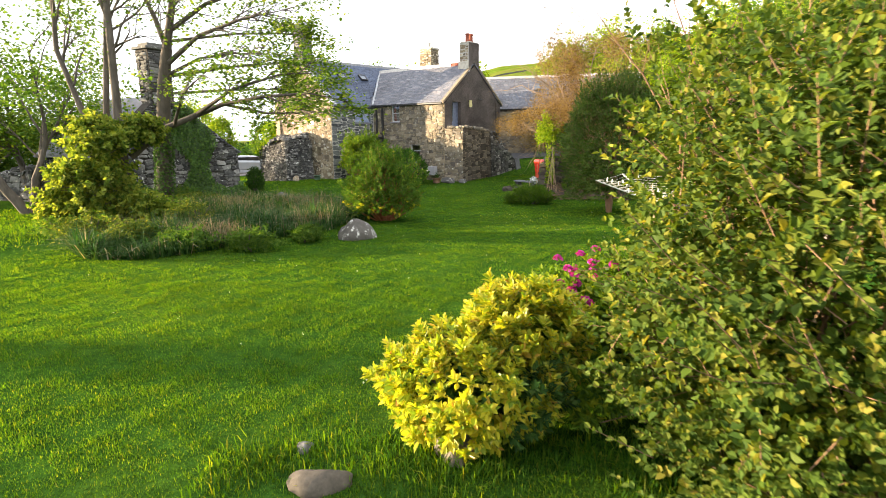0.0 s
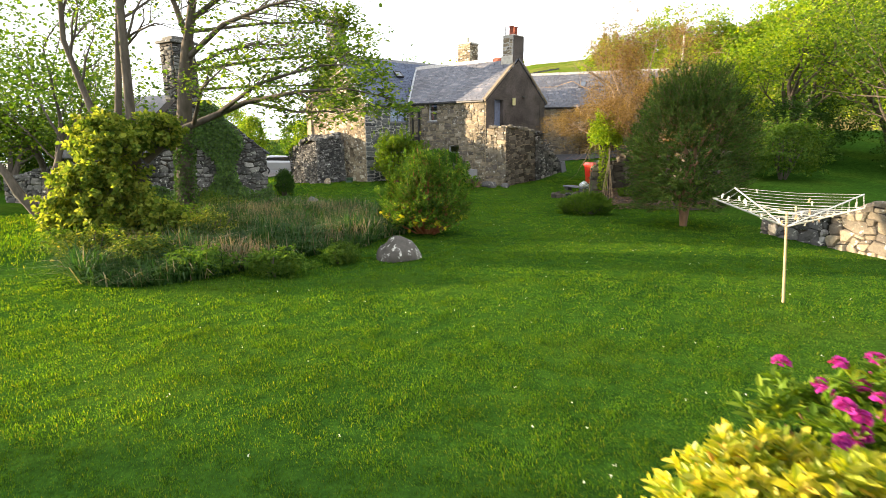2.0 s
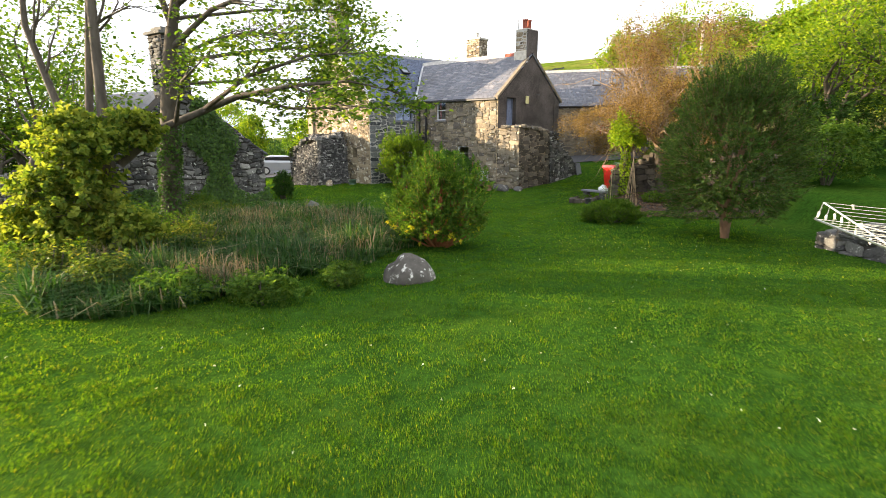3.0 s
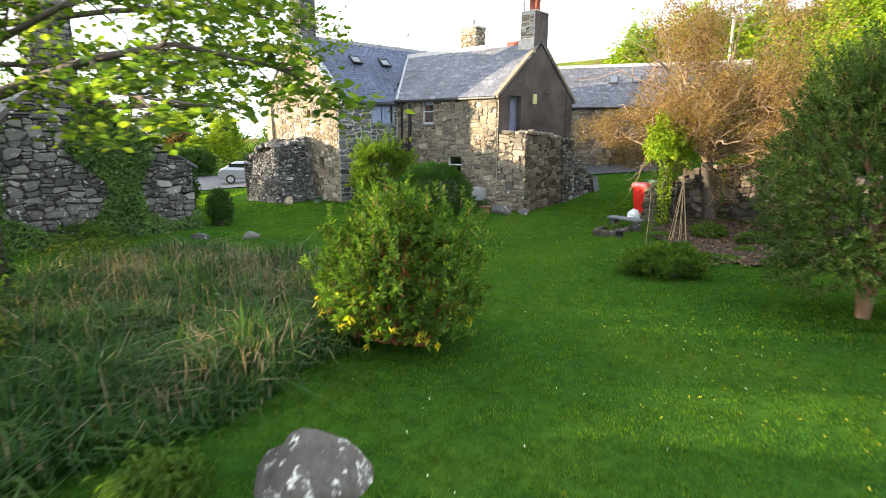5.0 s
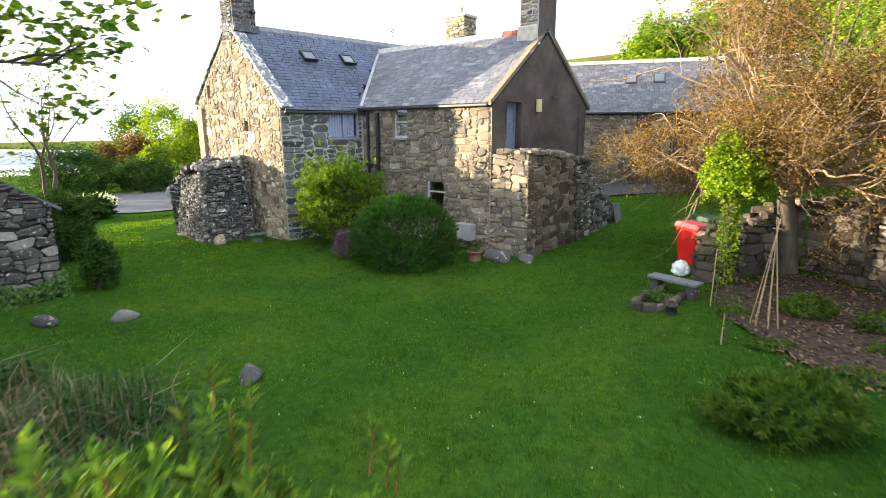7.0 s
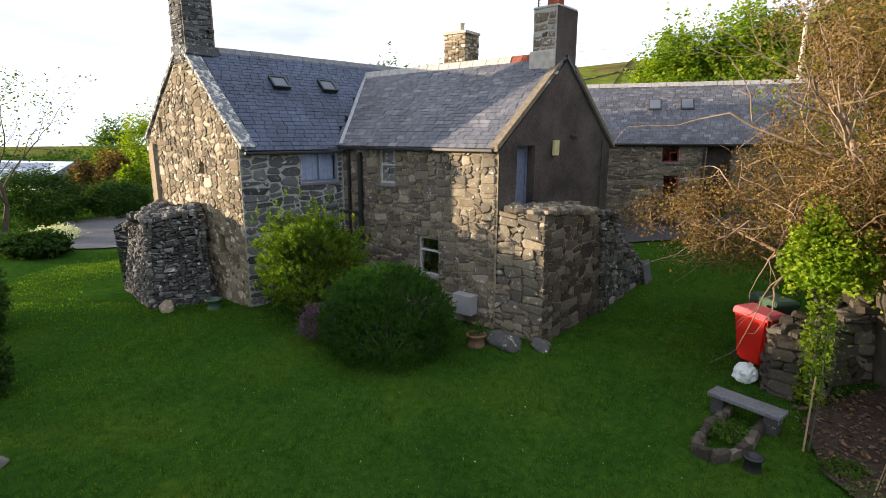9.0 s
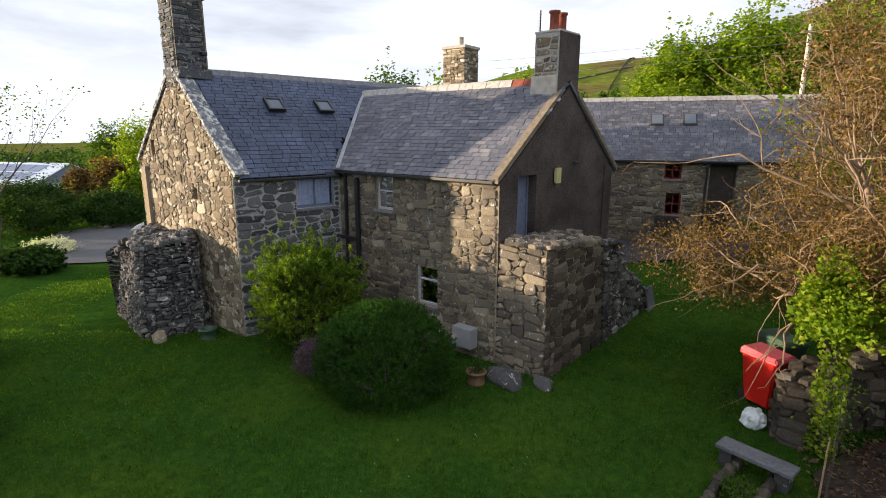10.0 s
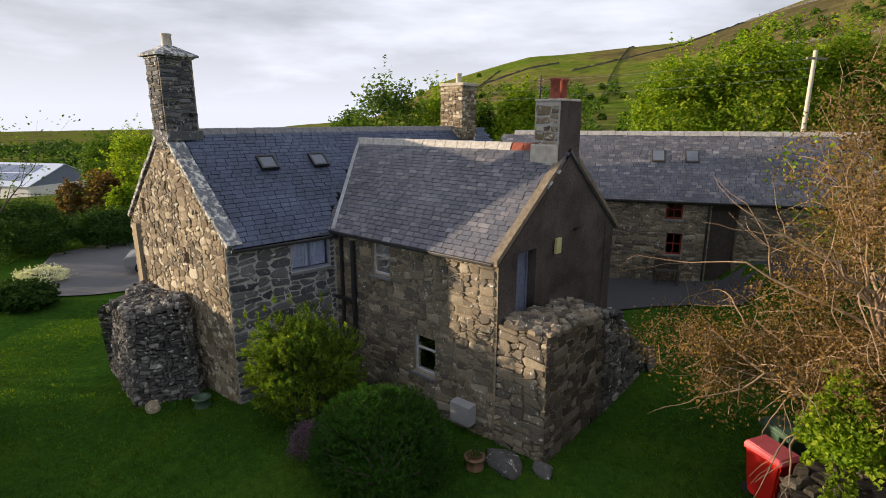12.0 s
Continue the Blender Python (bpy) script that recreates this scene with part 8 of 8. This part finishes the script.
# parked car at the drive
def car():
    x, y = -17.0, 45.4
    g = gz(x, y) + 0.06
    t = thing("parked_car", x, y, g, "silver hatchback parked on the gravel drive", "car")
    m = pose(x, y, g, 0, 0, 205)
    prof = [(-2.05, 0.35), (-2.1, 0.62), (-1.95, 0.85), (-1.1, 0.95), (-0.45, 1.42), (0.95, 1.46), (1.75, 1.0), (2.05, 0.9), (2.1, 0.5), (2.0, 0.3)]
    bm = bmesh.new()
    sides = []
    for s in (-0.85, 0.85):
        sides.append([bm.verts.new(m @ Vector((px_, s * (0.80 if pz > 1.2 else 1.0), pz))) for px_, pz in prof])
    n = len(prof)
    for k in range(n):
        bm.faces.new((sides[0][k], sides[0][(k + 1) % n], sides[1][(k + 1) % n], sides[1][k]))
    bm.faces.new(sides[0][::-1])
    bm.faces.new(sides[1])
    bmesh.ops.recalc_face_normals(bm, faces=bm.faces)
    bmesh.ops.bevel(bm, geom=list(bm.edges), offset=0.06, segments=2, affect="EDGES")
    part("body", bm, M_CARPAINT, t)
    bm = bmesh.new()
    bm.faces.new([bm.verts.new(m @ Vector(p)) for p in ((-1.08, -0.76, 1.0), (-1.08, 0.76, 1.0), (-0.50, 0.64, 1.43), (-0.50, -0.64, 1.43))])
    bmesh.ops.solidify(bm, geom=bm.faces[:], thickness=-0.04)
    part("windscreen", bm, M_CARGLASS, t)
    for s in (-1, 1):
        bm = boxes([((-0.75, s * 0.80 - 0.02, 1.0), (1.35, s * 0.80 + 0.02, 1.36))], m, 0.015)
        part("side_window", bm, M_CARGLASS, t)
        for wx in (-1.3, 1.3):
            bm = bmesh.new()
            bmesh.ops.create_cone(bm, cap_ends=True, segments=24, radius1=0.31, radius2=0.31, depth=0.2, matrix=m @ pose(wx, s * 0.78, 0.31, 90, 0, 0))
            wl_ = part("wheel", bm, M_TYRE, t)
            bm = bmesh.new()
            bmesh.ops.create_cone(bm, cap_ends=True, segments=20, radius1=0.2, radius2=0.2, depth=0.03, matrix=m @ pose(wx, s * 0.895, 0.31, 90, 0, 0))
            part("rim", bm, M_ALU, wl_)
        part("headlight", boxes([((-2.12, s * 0.62 - 0.16, 0.66), (-2.0, s * 0.62 + 0.16, 0.80))], m, 0.03), M_METER, t)
    part("number_plate", boxes([((-2.15, -0.26, 0.42), (-2.10, 0.26, 0.53))], m), M_WHITEWOOD, t)


car()


# walls across the hillside
def hill_wall(pts, seed):
    r = random.Random(seed)
    bm = bmesh.new()
    prev = None
    fine = []
    for (b0, r0), (b1, r1) in zip(pts[:-1], pts[1:]):
        for k in range(30):
            s = k / 30
            b, rr = radians(b0 + (b1 - b0) * s), r0 + (r1 - r0) * s
            fine.append((rr * math.sin(b), 19 + rr * math.cos(b)))
    for i, (x, y) in enumerate(fine):
        g = gz(x, y)
        h = 0.55 + r.uniform(-0.35, 0.35)
        nx, ny = -(y - 19), x
        l = math.hypot(nx, ny)
        d = Vector((x, y - 19, 0)).normalized() * 0.5
        ring = [bm.verts.new((x - d.x, y - d.y, g - 1.5)), bm.verts.new((x - d.x * 0.6, y - d.y * 0.6, g + h)), bm.verts.new((x + d.x * 0.6, y + d.y * 0.6, g + h)), bm.verts.new((x + d.x, y + d.y, g - 1.5))]
        if prev:
            for k in range(3):
                bm.faces.new((prev[k], ring[k], ring[k + 1], prev[k + 1]))
        prev = ring
    bmesh.ops.recalc_face_normals(bm, faces=bm.faces)
    ob = part("field_wall", bm, M_STONE["dry", True], None)
    tagged(ob, "dry-stone field wall running across the hillside", "wall", "hill walls", kind="structure")


hill_wall([(9, 260), (16, 300), (24, 330), (31, 300), (38, 260)], 1)
hill_wall([(-8, 230), (0, 270), (8, 300)], 2)
hill_wall([(-3, 180), (2, 330)], 3)
hill_wall([(12, 180), (15, 380)], 4)
hill_wall([(20, 200), (27, 230), (34, 215)], 5)

# scrub and trees on the hillside
rs = np.random.RandomState(601)
cl = []
for k in range(420):
    b, rr = radians(rs.uniform(-14, 42)), rs.uniform(80, 330)
    x, y = rr * math.sin(b), 19 + rr * math.cos(b)
    if noise.noise(Vector((x * 0.012, y * 0.012, 3.0))) < 0.02:
        continue
    h = rs.uniform(1.5, 5.5)
    n = 130
    u = rand_unit(rs, n)
    u[:, 2] = np.abs(u[:, 2])
    cl.append(np.array([x, y, gz(x, y)]) + u * np.array([h * 0.7, h * 0.7, h]) * rs.uniform(0.6, 1, (n, 1)))
ob = new("hill_scrub", leaf_mesh("hill_scrub", np.vstack(cl), 0.9, M_MIDLEAF, 602, 0.8))
tagged(ob, "scattered green scrub and gorse on the hillside", "scrub", kind="stuff")
cl = []
for k in range(260):
    b, rr = radians(rs.uniform(-55, -14)), rs.uniform(170, 900)
    x, y = rr * math.sin(b), 19 + rr * math.cos(b)
    h = rs.uniform(4, 9)
    n = 110
    u = rand_unit(rs, n)
    u[:, 2] = np.abs(u[:, 2])
    cl.append(np.array([x, y, gz(x, y)]) + u * np.array([h * 0.9, h * 0.9, h]) * rs.uniform(0.6, 1, (n, 1)))
ob = new("far_woods", leaf_mesh("far_woods", np.vstack(cl), 1.8, M_DARKLEAF, 604, 0.8))
tagged(ob, "far dark woods and hedgerows on the lowland", "woods", kind="stuff")


# ---- pond margin: reeds, dead stalks, tall weeds ----
def in_pond(x, y):
    c = np.array([-5.9, 16.2])
    dx, dy = x - c[0], y - c[1]
    r = np.hypot(dx / 3.4, dy / 5.3)
    wob = 0.12 * np.sin(np.arctan2(dy, dx) * 3 + 1) + 0.06 * np.sin(np.arctan2(dy, dx) * 7)
    return r < 1 + wob


x = RS.uniform(-10.0, -1.8, 76000)
y = RS.uniform(10.3, 22.6, 76000)
k = in_pond(x, y)
x, y = x[k], y[k]
tall = (0.15 + 0.55 * (np.sin(x * 2.3) * np.sin(y * 1.9 + 0.5) * 0.5 + 0.5) + 0.25 * (np.sin(x * 5.7 + 1) * np.sin(y * 5.1) * 0.5 + 0.5)) * RS.uniform(0.5, 1.3, len(x))
pond = blades("tall_grass", x, y, 0.66 * tall + 0.10, M_REED, 701, 0.012, 1.3, "rank tall grass and rushes round the pond", category="tall grass")
spots = ((-4.9, 11.9, 0.5, 0.3, 520), (-5.6, 19.6, 0.9, 0.8, 800), (-7.4, 19.0, 0.9, 0.9, 700), (-4.4, 17.6, 0.5, 0.8, 420), (-6.6, 16.4, 0.8, 0.7, 360), (-7.4, 13.0, 0.5, 0.4, 200), (-3.4, 14.6, 0.4, 0.8, 220))
x = np.concatenate([RS.normal(cx, sx, m) for cx, cy, sx, sy, m in spots])
y = np.concatenate([RS.normal(cy, sy, m) for cx, cy, sx, sy, m in spots])
k = in_pond(x, y)
blades("dry_stalks", x[k], y[k], 0.62, M_STRAW, 703, 0.006, 0.6, "pale dead reed stalks standing in the pond margin", category="dead reeds")
# broad weeds along the front edge
for k, (x0, y0, rx, ry, h) in enumerate(((-6.6, 11.6, 0.9, 0.6, 0.75), (-5.2, 11.2, 0.9, 0.5, 0.6), (-3.9, 11.4, 0.8, 0.5, 0.55), (-8.1, 12.2, 0.9, 0.7, 0.8), (-9.3, 13.2, 0.9, 0.8, 0.7), (-3.0, 12.6, 0.5, 0.6, 0.45), (-7.0, 14.8, 1.2, 0.9, 0.95), (-8.8, 16.0, 1.4, 1.2, 1.0), (-10.5, 17.5, 1.4, 1.2, 1.0), (-9.6, 20.5, 1.5, 1.0, 0.7), (-11.5, 22.5, 1.5, 0.9, 0.8))):
    bush("weed_clump", "leafy green weeds at the pond edge", (x0, y0), (rx, ry, h), 0.085, 1500, M_MIDLEAF if k % 3 else M_HAZEL, 711 + k, lumps=30, depth=0.45, inner=0.4, wide=0.4, stems=4, group="weeds round the pond")

# ---- lawn grass ----
def lawn_points(n, x0, x1, y0, y1, seed):
    r = np.random.RandomState(seed)
    x, y = r.uniform(x0, x1, n), r.uniform(y0, y1, n)
    ok = ~in_pond(x, y) & (np.minimum(x - x0, x1 - x) > r.uniform(0, 1.6, n))
    return x[ok], y[ok]


def lawn_patch(n, x0, x1, y0, y1, seed, h, width, label, keep=None, tufts=0.9, single=True):
    """Blades whose height and crowding follow small tufts in the turf."""
    x, y = lawn_points(n, x0, x1, y0, y1, seed)
    if keep is not None:
        k = keep(x, y)
        x, y = x[k], y[k]
    t = np.sin(x * 5.1 + 1.7 * np.sin(y * 3.3)) * np.sin(y * 5.7 + 1.3 * np.sin(x * 4.1)) + 0.7 * np.sin(x * 12.3 + y * 4.0) * np.sin(y * 13.1 - x * 3.0)
    t = np.clip(0.5 + 0.42 * t, 0, 1)
    k = np.random.RandomState(seed + 50).uniform(0, 1, len(x)) < 0.62 + 0.38 * t
    x, y, t = x[k], y[k], t[k]
    blades("lawn_grass", x, y, h * (0.55 + tufts * t), M_GRASS, seed + 1, width, 0.8, label, category="grass", single=single)


MOWN = "short mown green grass blades of the lawn"
lawn_patch(230000, -4.5, 3.0, 1.6, 5.2, 800, 0.042, 0.0040, MOWN, tufts=0.6)
lawn_patch(280000, -8.0, 4.5, 5.2, 8.6, 801, 0.042, 0.0045, MOWN, tufts=0.6)
lawn_patch(300000, -9.0, 8.0, 8.6, 16.0, 803, 0.045, 0.0058, MOWN, tufts=0.7)
lawn_patch(260000, -9.5, 8.0, 16.0, 31.4, 805, 0.05, 0.007, MOWN)
lawn_patch(60000, -17.0, -9.0, 8.0, 24.0, 807, 0.09, 0.009, "longer green grass at the lawn's west side")
lawn_patch(70000, -18.0, -6.0, 26.0, 40.0, 809, 0.06, 0.010, "short mown green grass beside the house", lambda x, y: ~((x > -13.5) & (y > 31.5) & (x + y > 20)))
lawn_patch(60000, 2.5, 11.0, 26.0, 37.0, 815, 0.05, 0.008, "short mown green grass beside the low wing",
           lambda x, y: ((x - C[0]) * math.sin(radians(G2)) - (y - C[1]) * math.cos(radians(G2)) > 0.35) & (y < 36.5))
# rough grass left unmown round the shrubs by the start
r7 = np.random.RandomState(821)
x, y = r7.uniform(-1.2, 2.6, 9000), r7.uniform(3.0, 4.3, 9000)
k = np.abs(y - 3.62 + 0.12 * np.sin(x * 4)) < 0.12 + 0.35 * r7.uniform(0, 1, 9000) ** 2
blades("rough_grass", x[k], y[k], 0.11, M_GRASS, 822, 0.004, 0.7, "longer unmown grass at the foot of the shrubs", category="grass")
# daisies and buttercups
x, y = lawn_points(300, -6, 6, 4, 27, 811)
pts = np.stack([x, y, ground_np(x, y) + 0.06], -1)
fl = new("daisies", leaf_mesh("daisies", np.repeat(pts, 3, 0) + RS.normal(size=(len(pts) * 3, 3)) * 0.006, 0.016, M_WHITEPETAL, 812, 0.8, 2.0))
tagged(fl, "small white daisies scattered in the lawn", "flowers", kind="stuff")
x = np.concatenate([RS.normal(3.5, 1.2, 80), RS.normal(2.2, 0.7, 40)])
y = np.concatenate([RS.normal(14.5, 1.4, 80), RS.normal(17.0, 0.9, 40)])
pts = np.stack([x, y, ground_np(x, y) + 0.06], -1)
fl = new("buttercups", leaf_mesh("buttercups", np.repeat(pts, 3, 0) + RS.normal(size=(len(pts) * 3, 3)) * 0.008, 0.017, M_YELLOWPETAL, 814, 0.8, 2.0))
tagged(fl, "yellow buttercups scattered in the lawn", "flowers", kind="stuff")
